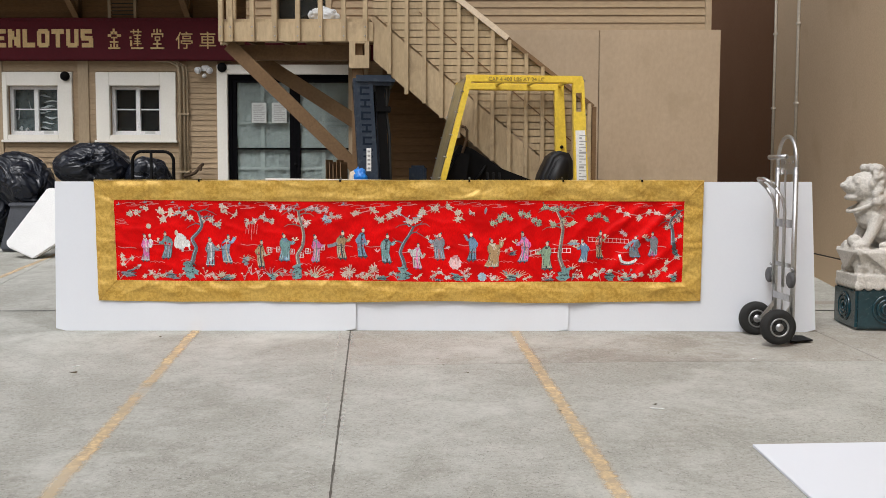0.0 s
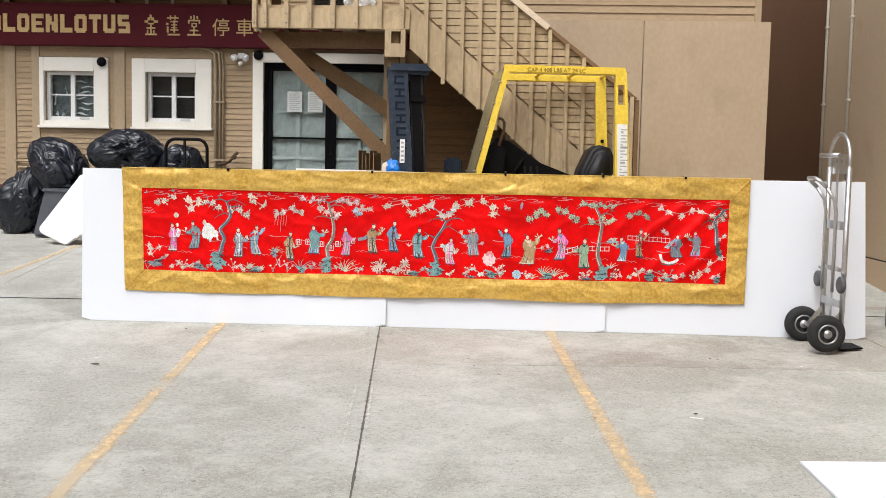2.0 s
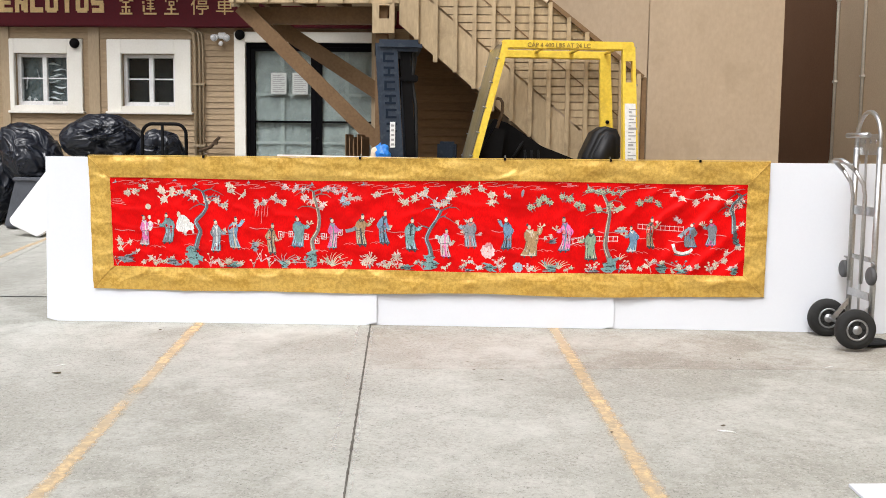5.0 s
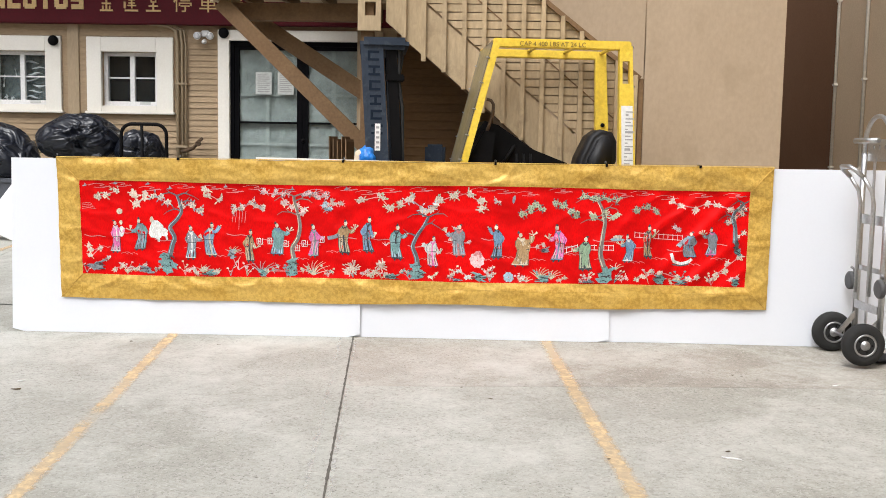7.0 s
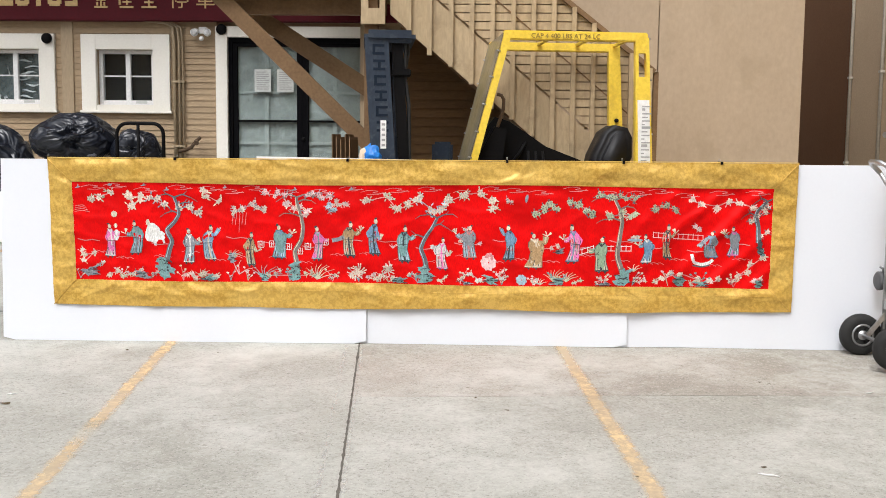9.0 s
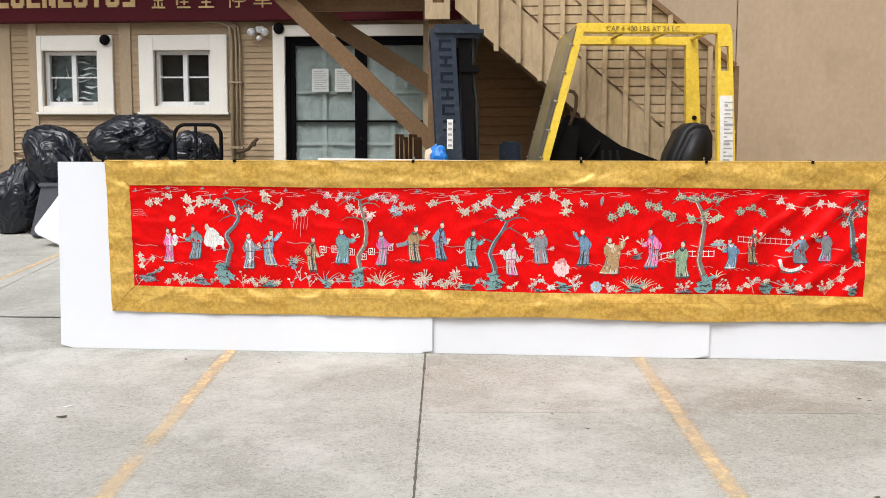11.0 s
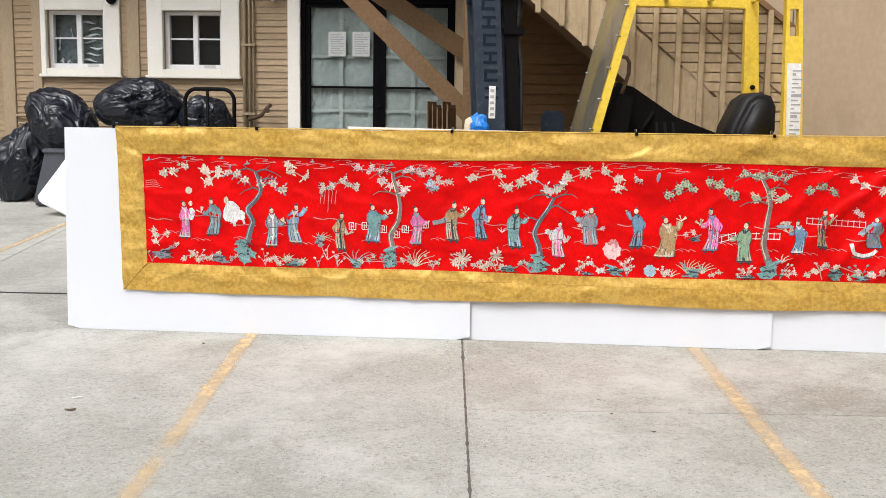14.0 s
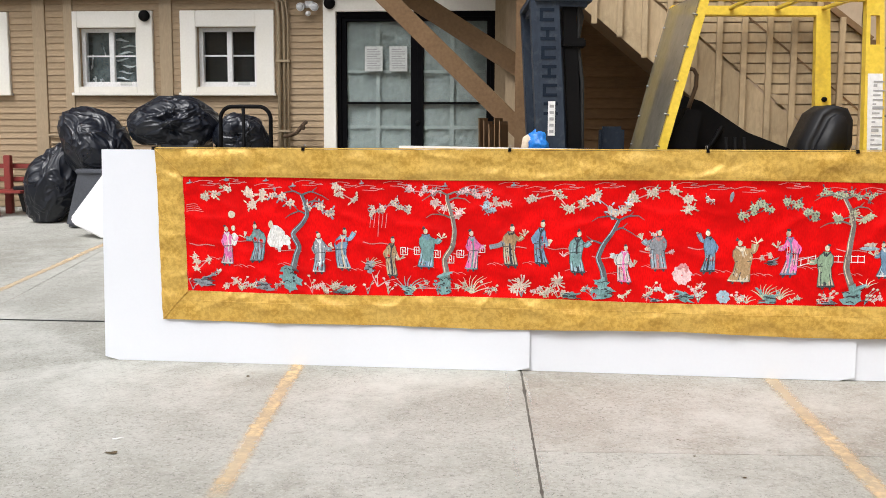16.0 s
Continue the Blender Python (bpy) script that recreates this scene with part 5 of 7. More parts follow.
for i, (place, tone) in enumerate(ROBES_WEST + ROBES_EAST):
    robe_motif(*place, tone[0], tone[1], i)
for a, b, ra, rb, jag, tone in ((0.53, 0.318, 0.052, 0.062, 0.35, "w"), (0.585, 0.30, 0.03, 0.03, 0.5, "w"), (0.50, 0.385, 0.014, 0.022, 0.2, "c"), (0.286, 0.30, 0.02, 0.036, 0.2, "w"), (0.282, 0.36, 0.012, 0.016, 0.2, "c"),
                                (0.276, 0.436, 0.021, 0.021, 0.15, "c"), (3.68, 0.305, 0.052, 0.010, 0.3, "i"), (3.69, 0.325, 0.03, 0.014, 0.7, "f"), (2.385, 0.247, 0.02, 0.016, 0.8, "w")):
    extra = bmesh.new()
    patch(extra, a, b, ra, rb, 14, jag)
    part("embroidered_motif", extra, THREAD[tone], field)
for pts, w, tone in ((((0.55, 0.27), (0.545, 0.235)), 0.016, "w"), (((0.60, 0.285), (0.605, 0.25)), 0.014, "w"), (((4.05, 0.22), (4.065, 0.165), (4.12, 0.15), (4.17, 0.165), (4.19, 0.185)), 0.020, "w"),
                     (((4.06, 0.145), (4.12, 0.135), (4.17, 0.15)), 0.008, "s"), (((1.72, 0.28), (1.77, 0.29), (1.80, 0.31)), 0.026, "g")):
    extra = bmesh.new()
    stitch(extra, pts, w)
    part("embroidered_motif", extra, THREAD[tone], field)


def flower(bm, a, b, r, g, petals=5):
    turn = g.random() * 6.28
    for k in range(petals):
        t = turn + k * math.tau / petals
        patch(bm, a + r * 0.56 * math.cos(t), b + r * 0.56 * math.sin(t), r * 0.48, r * 0.36, 7, 0.35, t, 0.003 + 0.0005 * (k % 3))


def spray(points, n, r, tone, leaf_tone, seed, loose=0.03, twig="r"):
    """Clumps of small flowers at the points, strung on a twig, with leaves between."""
    g = random.Random(seed)
    bm, leaves, stems = bmesh.new(), bmesh.new(), bmesh.new()
    for a, b in points:
        for k in range(n):
            t, d = g.random() * 6.28, loose * (k / n) ** 0.5
            p, q = a + 1.25 * d * math.cos(t), b + d * math.sin(t)
            flower(bm, p, q, r * g.uniform(0.6, 1.0), g)
            patch(leaves, p, q, r * 0.22, r * 0.22, 5, 0.2, 0, 0.007)
            stitch(stems, ((a, b), (p, q)), 0.0035, 0.0022)
            for _ in range(2):
                u = g.random() * 6.28
                patch(leaves, p + 1.15 * r * math.cos(u), q + 1.15 * r * math.sin(u), r * 0.5, r * 0.2, 6, 0.4, u, 0.0026)
    if len(points) > 1:
        stitch(stems, points, 0.006, 0.0022)
    ob = stuff(part("embroidered_blossom", bm, THREAD[tone], field))
    stuff(part("leaf_stitching", leaves, THREAD[leaf_tone], ob))
    stuff(part("twig_stitching", stems, THREAD[twig], ob))


spray(((0.13, 0.53), (0.18, 0.552), (0.26, 0.575)), 2, 0.024, "f", "l", 1, 0.02)
spray(((0.40, 0.50), (0.37, 0.555), (0.45, 0.55)), 3, 0.025, "f", "c", 2, 0.024)
spray(((0.51, 0.545), (0.56, 0.535), (0.60, 0.505)), 2, 0.024, "f", "g", 3, 0.022)
spray(((0.72, 0.480), (0.77, 0.495), (0.83, 0.452)), 2, 0.026, "f", "g", 4, 0.022, "s")
spray(((0.87, 0.605), (0.90, 0.565), (0.97, 0.528)), 2, 0.026, "f", "c", 5, 0.022)
spray(((1.08, 0.470), (1.13, 0.492), (1.20, 0.510), (1.26, 0.478)), 4, 0.017, "f", "g", 6, 0.03)
spray(((1.28, 0.585), (1.36, 0.582), (1.43, 0.585)), 4, 0.017, "o", "g", 7, 0.026)
spray(((1.43, 0.515), (1.49, 0.495), (1.55, 0.465)), 4, 0.019, "o", "c", 8, 0.024, "g")
spray(((1.58, 0.582), (1.64, 0.575), (1.69, 0.572)), 4, 0.018, "o", "g", 9, 0.026)
spray(((1.75, 0.528), (1.80, 0.524)), 4, 0.017, "f", "r", 10, 0.024)
spray(((1.72, 0.482), (1.71, 0.505)), 4, 0.017, "i", "g", 11, 0.02)
spray(((1.96, 0.547), (2.08, 0.572), (2.15, 0.486), (2.22, 0.515), (2.29, 0.552)), 3, 0.022, "f", "l", 12, 0.026)
spray(((2.29, 0.552), (2.36, 0.50), (2.42, 0.478), (2.47, 0.520)), 3, 0.023, "f", "i", 13, 0.030, "g")
spray(((2.49, 0.545), (2.57, 0.575)), 4, 0.022, "f", "l", 14, 0.028)
spray(((2.68, 0.585), (2.755, 0.545), (2.77, 0.505)), 3, 0.022, "f", "l", 15, 0.024)
spray(((2.87, 0.545),), 4, 0.015, "f", "g", 16, 0.02)
spray(((3.04, 0.470), (3.09, 0.500), (3.14, 0.535), (3.16, 0.50)), 4, 0.019, "l", "s", 17, 0.024)
spray(((3.27, 0.545), (3.33, 0.522), (3.38, 0.490), (3.40, 0.465)), 4, 0.019, "l", "s", 18, 0.024)
spray(((3.46, 0.590), (3.53, 0.585), (3.60, 0.580), (3.68, 0.576)), 4, 0.018, "l", "s", 19, 0.026, "g")
spray(((3.53, 0.455), (3.60, 0.472), (3.67, 0.460)), 4, 0.020, "l", "c", 20, 0.024, "g")
spray(((3.80, 0.508), (3.87, 0.526), (3.94, 0.505)), 4, 0.018, "l", "s", 21, 0.022)
spray(((4.03, 0.565), (4.09, 0.550), (4.20, 0.530), (4.28, 0.565), (4.35, 0.553), (4.44, 0.52)), 2, 0.021, "f", "o", 22, 0.022)
spray(((4.46, 0.456), (4.51, 0.505), (4.52, 0.545), (4.42, 0.43)), 3, 0.018, "f", "s", 23, 0.024)
spray(((4.43, 0.165), (4.41, 0.10), (4.35, 0.075), (4.50, 0.20)), 2, 0.018, "f", "c", 24, 0.024)
spray(((4.53, 0.37), (4.49, 0.345)), 2, 0.016, "f", "s", 25, 0.02)
spray(((3.15, 0.255), (3.19, 0.265)), 2, 0.013, "f", "r", 26, 0.016)
spray(((2.58, 0.25), (2.68, 0.27)), 2, 0.012, "o", "r", 27, 0.016)
spray(((2.60, 0.36), (2.555, 0.285)), 2, 0.015, "f", "g", 28, 0.016)
spray(((4.07, 0.39), (4.10, 0.375)), 3, 0.014, "o", "g", 29, 0.018)

# low plants, rocks and large flowers along the foot of the field
spray(((0.05, 0.20), (0.07, 0.165), (0.12, 0.175), (0.07, 0.125)), 2, 0.016, "f", "c", 40, 0.02)
spray(((0.23, 0.045), (0.28, 0.055)), 3, 0.014, "f", "c", 41, 0.022)
spray(((0.40, 0.055), (0.45, 0.075)), 2, 0.016, "f", "s", 42, 0.018)
spray(((0.81, 0.028), (0.87, 0.055), (0.95, 0.045)), 3, 0.017, "f", "l", 43, 0.022)
spray(((1.28, 0.045), (1.60, 0.045)), 3, 0.015, "c", "t", 44, 0.026)
spray(((2.00, 0.030), (2.04, 0.052), (2.12, 0.04)), 3, 0.018, "f", "l", 45, 0.022)
spray(((2.63, 0.075), (2.69, 0.035), (2.84, 0.05)), 2, 0.018, "w", "c", 46, 0.018)
spray(((3.83, 0.03), (3.86, 0.06), (3.99, 0.09), (4.10, 0.05)), 2, 0.018, "f", "l", 47, 0.02)
spray(((4.16, 0.04), (4.23, 0.05)), 3, 0.016, "f", "o", 48, 0.022)
for k, (a, b) in enumerate(((0.15, 0.10), (0.33, 0.03), (0.52, 0.05), (0.74, 0.04), (1.34, 0.06), (1.55, 0.05), (1.72, 0.03), (1.95, 0.04), (2.22, 0.055), (2.42, 0.03), (2.55, 0.04), (2.80, 0.075), (3.03, 0.03), (3.31, 0.025), (3.44, 0.03), (3.72, 0.03), (3.90, 0.08), (4.05, 0.03), (4.30, 0.04), (4.46, 0.06))):
    spray(((a, b), (a + 0.035, b + 0.012)), 2, 0.013, "fcfo"[k % 4], "tlsc"[k % 4], 120 + k, 0.02)
for a, b, rr, tone, petals in ((2.745, 0.15, 0.052, "o", 9), (2.75, 0.185, 0.03, "r", 7), (2.96, 0.04, 0.036, "i", 8), (1.89, 0.075, 0.052, "f", 15), (1.85, 0.05, 0.03, "f", 11), (2.09, 0.10, 0.045, "f", 15)):
    bm = bmesh.new()
    g = random.Random(int(a * 100))
    if petals > 10:
        for k in range(petals):
            t = math.tau * (k + g.uniform(-0.35, 0.35)) / petals
            r = rr * g.uniform(0.55, 1.1)
            stitch(bm, ((a, b), (a + 0.6 * r * math.cos(t), b + 0.6 * r * math.sin(t)), (a + r * 1.2 * math.cos(t + 0.25), b + r * 1.2 * math.sin(t + 0.25))), (0.005, 0.008), 0.003 + 0.0006 * (k % 3))
    else:
        flower(bm, a, b, rr, g, petals)
        flower(bm, a, b, rr * 0.6, g, 5)
    part("embroidered_flower", bm, THREAD[tone], field, "large pink embroidered flower" if rr > 0.05 and petals < 10 else "")


def rock(bm, a, b, w, h, seed):
    """A pierced garden rock: stacked ragged ledges."""
    g = random.Random(seed)
    patch(bm, a, b, w * 0.22, h * 0.5, 17, 0.7, g.uniform(-0.2, 0.2), 0.0046, seed)
    for k in range(4):
        f = k / 3
        patch(bm, a + w * 0.24 * g.uniform(-1, 1), b + h * (0.42 * f - 0.3 + 0.25 * (k % 2)), w * g.uniform(0.26, 0.42), h * g.uniform(0.11, 0.19), 13, 0.8, g.uniform(-0.5, 0.5), 0.0049 + 0.0003 * k, k + seed)


def rock_lines(bm, a, b, w, h, seed):
    g = random.Random(seed + 5)
    for k in range(6):
        p, q = a + w * 0.36 * g.uniform(-1, 1), b + h * 0.42 * g.uniform(-1, 1)
        stitch(bm, ((p - w * 0.14, q), (p, q + h * 0.06), (p + w * 0.14, q - h * 0.03)), 0.005, 0.0075)
    for k in range(2):
        patch(bm, a + w * 0.2 * g.uniform(-1, 1), b + h * 0.3 * g.uniform(-1, 1), w * 0.06, h * 0.05, 7, 0.6, 0, 0.0075)


for i, (a, b, w, h, tone) in enumerate(((0.09, 0.055, 0.16, 0.055, "g"), (0.46, 0.038, 0.10, 0.05, "g"), (0.90, 0.022, 0.12, 0.03, "t"), (1.06, 0.16, 0.06, 0.07, "g"), (2.17, 0.022, 0.11, 0.035, "t"), (2.60, 0.015, 0.08, 0.02, "g"),
                                       (2.76, 0.035, 0.12, 0.05, "t"), (3.20, 0.03, 0.12, 0.05, "t"), (3.50, 0.015, 0.10, 0.025, "g"), (3.98, 0.04, 0.12, 0.06, "t"), (4.12, 0.02, 0.10, 0.03, "t"), (3.20, 0.225, 0.08, 0.035, "g"),
                                       (4.48, 0.28, 0.045, 0.12, "s"), (4.50, 0.235, 0.05, 0.05, "t"), (1.27, 0.03, 0.07, 0.05, "t"))):
    bm = bmesh.new()
    rock(bm, a, b, w, h, i)
    ob = stuff(part("embroidered_rock", bm, THREAD[tone], field))
    bm = bmesh.new()
    rock_lines(bm, a, b, w, h, i)
    stuff(part("rock_outline", bm, THREAD["k"], ob))
for i, (a, b, n, ln, tone) in enumerate(((1.06, 0.16, 7, 0.07, "l"), (1.27, 0.02, 7, 0.12, "t"), (1.62, 0.02, 9, 0.13, "c"), (3.17, 0.03, 8, 0.10, "l"), (3.25, 0.03, 6, 0.08, "c"), (3.08, 0.01, 4, 0.05, "c"), (1.10, 0.05, 3, 0.12, "o"),
                                        (3.68, 0.10, 4, 0.06, "c"), (2.12, 0.235, 4, 0.04, "o"), (0.85, 0.03, 5, 0.07, "l"))):
    bm = bmesh.new()
    g = random.Random(i + 70)
    for k in range(n):
        t = 0.35 + 2.4 * (k + g.random() * 0.6) / n
        stitch(bm, ((a, b), (a + ln * 0.5 * math.cos(t), b + ln * 0.55 * math.sin(t)), (a + ln * 1.1 * math.cos(t * 0.9), b + ln * 0.8 * math.sin(t))), (0.007, 0.002), 0.0024)
    stuff(part("embroidered_plant", bm, THREAD[tone], field))

# slender stems, leaves and buds rising from the foot of the field, and faint ground lines under the robes
g = random.Random(31)
for i in range(20):
    a = 0.09 + 0.225 * i + g.uniform(-0.06, 0.06)
    stems, buds = bmesh.new(), bmesh.new()
    for k in range(g.randint(2, 4)):
        lean, tall = g.uniform(-0.07, 0.07), g.uniform(0.04, 0.10)
        stitch(stems, ((a, 0.008), (a + lean * 0.4, 0.008 + tall * 0.6), (a + lean, 0.008 + tall)), (0.004, 0.0025), 0.0024)
        patch(buds, a + lean, 0.008 + tall, 0.009, 0.007, 6, 0.5, lean * 9, 0.003, k)
        patch(buds, a + lean * 0.4 + 0.008, 0.008 + tall * 0.6, 0.011, 0.004, 6, 0.4, 0.6, 0.003, k)
    plant = stuff(part("embroidered_plant", stems, THREAD["tlgr"[i % 4]], field))
    stuff(part("bud_stitching", buds, THREAD["fotc"[i % 4]], plant))
bm = bmesh.new()
for i in range(22):
    a, b = 0.12 + 0.2 * i + g.uniform(-0.05, 0.05), g.uniform(0.13, 0.20)
    for k in range(3):
        p = a + 0.035 * k
        stitch(bm, ((p, b + 0.012 * (k % 2)), (p + 0.025, b + 0.008), (p + 0.05, b - 0.004)), 0.0028, 0.002)
stuff(part("embroidered_ground", bm, THREAD["r"], field))


def tree_motif(pts, tone, base, size=(0.12, 0.13)):
    bm = bmesh.new()
    stitch(bm, pts, (0.036, 0.018), 0.0045)
    g = random.Random(int(base[0] * 100))
    for k, side in ((len(pts) - 1, -1), (len(pts) - 1, 1), (len(pts) - 2, 1), (len(pts) - 3, -1)):
        p, q = pts[k]
        ln = g.uniform(0.07, 0.13) * side
        tip = (p + ln, q + g.uniform(-0.02, 0.035))
        stitch(bm, ((p, q), (p + ln * 0.45, q + 0.022), tip), (0.011, 0.005), 0.004)
        stitch(bm, ((p + ln * 0.5, q + 0.02), (p + ln * 0.75, q + 0.045)), (0.006, 0.003), 0.004)
        stitch(bm, (tip, (tip[0] + ln * 0.3, tip[1] - 0.022)), (0.005, 0.003), 0.004)
    tr = part("embroidered_tree", bm, THREAD[tone], field)
    bm = bmesh.new()
    stitch(bm, [(p - 0.008, q) for p, q in pts], (0.006, 0.004), 0.0052)
    stuff(part("bark_stitching", bm, THREAD["i" if tone == "s" else "c"], tr))
    bm = bmesh.new()
    rock(bm, *base, *size, int(base[0] * 50))
    stuff(part("rock_stitching", bm, THREAD["t"], tr))
    bm = bmesh.new()
    rock_lines(bm, *base, *size, int(base[0] * 50))
    stuff(part("rock_outline", bm, THREAD["k"], tr))


tree_motif([(0.62, 0.14), (0.64, 0.218), (0.66, 0.267), (0.62, 0.339), (0.68, 0.395), (0.71, 0.443), (0.70, 0.499), (0.68, 0.552)], "s", (0.61, 0.085), (0.14, 0.14))
tree_motif([(1.49, 0.03), (1.49, 0.112), (1.47, 0.208), (1.52, 0.281), (1.53, 0.364), (1.52, 0.435), (1.49, 0.530), (1.49, 0.566)], "u", (1.475, 0.07), (0.10, 0.13))
tree_motif([(2.34, 0.10), (2.33, 0.164), (2.30, 0.234), (2.33, 0.305), (2.38, 0.376), (2.41, 0.435)], "s", (2.33, 0.06), (0.13, 0.11))
tree_motif([(3.61, 0.09), (3.57, 0.205), (3.585, 0.321), (3.60, 0.423), (3.58, 0.50), (3.55, 0.560)], "u", (3.62, 0.055), (0.15, 0.11))
tree_motif([(4.47, 0.30), (4.47, 0.333), (4.47, 0.402), (4.45, 0.47), (4.46, 0.51), (4.52, 0.564)], "s", (4.49, 0.03), (0.08, 0.05))
bm = bmesh.new()
for a, b in ((0.48, 0.628), (0.25, 0.626), (0.63, 0.600), (0.04, 0.610), (1.02, 0.622), (1.85, 0.621), (1.48, 0.615)):
    patch(bm, a, b, 0.017, 0.005, 9, 0.9, 0.1, 0.0030)
    patch(bm, a, b + 0.008, 0.005, 0.012, 7, 0.7, 0.1, 0.0033)
patch(bm, 2.985, 0.56, 0.011, 0.03, 9, 0.3, -0.2, 0.0035)
stuff(part("embroidered_cloud", bm, THREAD["g"], field))
bm = bmesh.new()
g = random.Random(3)
for i in range(24):
    a, b = 0.06 + 0.186 * i + 0.04 * math.sin(i * 5), 0.612 + 0.014 * math.sin(i * 2.3)
    stitch(bm, ((a, b), (a + 0.05, b + 0.014), (a + 0.12, b + 0.006), (a + 0.07, b - 0.004), (a + 0.16, b - 0.008)), 0.003, 0.002)
    stitch(bm, ((a + 0.04, b - 0.014), (a + 0.11, b - 0.016), (a + 0.15, b - 0.002)), 0.003, 0.002)
for i in range(18):
    a, b = 0.02 + 0.25 * i, 0.27 + 0.03 * math.sin(i * 1.9)
    stitch(bm, ((a, b), (a + 0.05, b - 0.012), (a + 0.10, b - 0.004), (a + 0.15, b - 0.012)), 0.005, 0.002)
for k in range(5):
    stitch(bm, ((1.07 + 0.022 * k, 0.46), (1.06 + 0.022 * k, 0.38 - 0.05 * (k == 2))), 0.0035, 0.002)
for k in range(4):
    stitch(bm, ((0.01, 0.45 + 0.012 * k), (0.06, 0.458 + 0.012 * k), (0.11 - 0.01 * k, 0.448 + 0.012 * k)), 0.003, 0.002)
stuff(part("embroidered_cloud", bm, THREAD["r"], field))
for a0, a1, b0, b1 in ((3.31, 3.42, 0.200, 0.232), (3.50, 3.66, 0.232, 0.234), (3.80, 4.12, 0.325, 0.31)):
    bm = bmesh.new()
    for d in (0, 0.03):
        stitch(bm, ((a0, b0 + d), (a1, b1 + d)), 0.004, 0.0025)
    n = int((a1 - a0) / 0.03)
    for k in range(n + 1):
        f = k / n
        stitch(bm, ((a0 + (a1 - a0) * f, b0 + (b1 - b0) * f - 0.004), (a0 + (a1 - a0) * f, b0 + (b1 - b0) * f + 0.036)), 0.004, 0.0028)
    part("embroidered_fence", bm, THREAD["w" if a0 < 3.7 else "o"], field)
for a, b in ((1.25, 0.252), (1.325, 0.254), (1.43, 0.237), (1.505, 0.208), (1.56, 0.24), (1.675, 0.27)):
    bm = bmesh.new()
    for dx, z0, z1 in ((-0.018, -0.02, 0.02), (-0.006, -0.02, 0.012), (0.008, -0.012, 0.02), (0.02, -0.02, 0.02)):
        stitch(bm, ((a + dx, b + z0), (a + dx, b + z1)), 0.0045, 0.0026)
    for z in (-0.02, 0.0, 0.02):
        stitch(bm, ((a - 0.018 + 0.012 * (z == 0), b + z), (a + 0.008 + 0.012 * (z < 0), b + z)), 0.0045, 0.0028)
    part("embroidered_fret", bm, THREAD["w"], field)

for x in (1.20, 2.33, 3.36, 4.10, 4.72, 0.34):
    z = 1.217 + 0.0027 * x
    c = thing("binder_clip", (x, -0.03, z), "small black binder clip on the top edge of the cloth", "clip", "clips along the cloth")
    part("body", slab_xz(bmesh.new(), ((x - 0.008, z - 0.004), (x + 0.008, z - 0.004), (x + 0.007, z + 0.014), (x - 0.007, z + 0.014)), cloth_y(x, z) - 0.012, 0.02), M["iron"], c)
    part("handle", tube(bmesh.new(), [(x - 0.004, 0.0, z + 0.013), (x - 0.004, 0.004, z + 0.03), (x + 0.004, 0.004, z + 0.03), (x + 0.004, 0.0, z + 0.013)], 0.0016, 6), M["steel"], c)

# ---- forklift ----
fk = thing("forklift", (3.4, 0.65, gz(3.4, 0.65)), "parked yellow forklift with navy mast and black seat", "forklift")
G0 = gz(3.4, 0.65)
NEAR, FAR = 0.31, 1.03
mx = lambda z: 2.462 - 0.058 * (z - 1.25)     # the mast leans forward a little
for y0, y1 in ((0.32, 0.42), (0.92, 1.02)):
    up = part("mast_channel", slab_xz(bmesh.new(), ((mx(0.15), G0 + 0.06), (mx(0.15) + 0.155, G0 + 0.06), (mx(2.16) + 0.155, 2.03), (mx(2.16), 2.05)), y0, y1), M["mast"], fk)
    part("inner_channel", slab_xz(bmesh.new(), ((mx(0.15) + 0.175, G0 + 0.1), (mx(0.15) + 0.245, G0 + 0.1), (mx(2.1) + 0.245, 2.02), (mx(2.1) + 0.175, 2.02)), y0 + 0.03, y1 + 0.03), M["iron"], fk)
    if y0 < 0.5:
        # plain worn marks on the channel in place of the maker's name
        for k in range(6):
            z = 1.95 - 0.10 * k
            x = mx(z)
            bm = bmesh.new()
            for a, b, c, d in ((0.04, 0.118, -0.034, -0.018), (0.04, 0.118, 0.018, 0.034), (0.07, 0.088, -0.018, 0.018) if k % 2 else (0.04, 0.058, -0.018, 0.018)):
                block(bm, x + a, x + b, y0 - 0.003, y0 + 0.001, z + c, z + d)
            part("mark", bm, M["mastdark"], up)
        bm = box(mx(1.4) + 0.062, mx(1.4) + 0.10, y0 - 0.004, y0 + 0.001, 1.305, 1.49)
        st = part("sticker", bm, M["white"], up, "peeling white sticker")
        bm = bmesh.new()
        for k in range(5):
            block(bm, mx(1.4) + 0.07, mx(1.4) + 0.093, y0 - 0.0065, y0 - 0.0045, 1.32 + 0.034 * k, 1.335 + 0.034 * k)
        part("sticker_print", bm, M["ink"], st)
part("mast_crosshead", box(mx(2.16) - 0.003, mx(2.16) + 0.335, 0.30, 1.04, 1.995, 2.078, 0.028), M["mast"], fk)
part("mast_crossbar", box(mx(1.0), mx(1.0) + 0.1, 0.42, 0.92, 0.9, 1.05, 0.01), M["iron"], fk)
part("lift_cylinder", tube(bmesh.new(), [(mx(1) + 0.20, 0.46, G0 + 0.2), (mx(2) + 0.20, 0.46, 2.03)], 0.03, 14), M["mast"], fk)
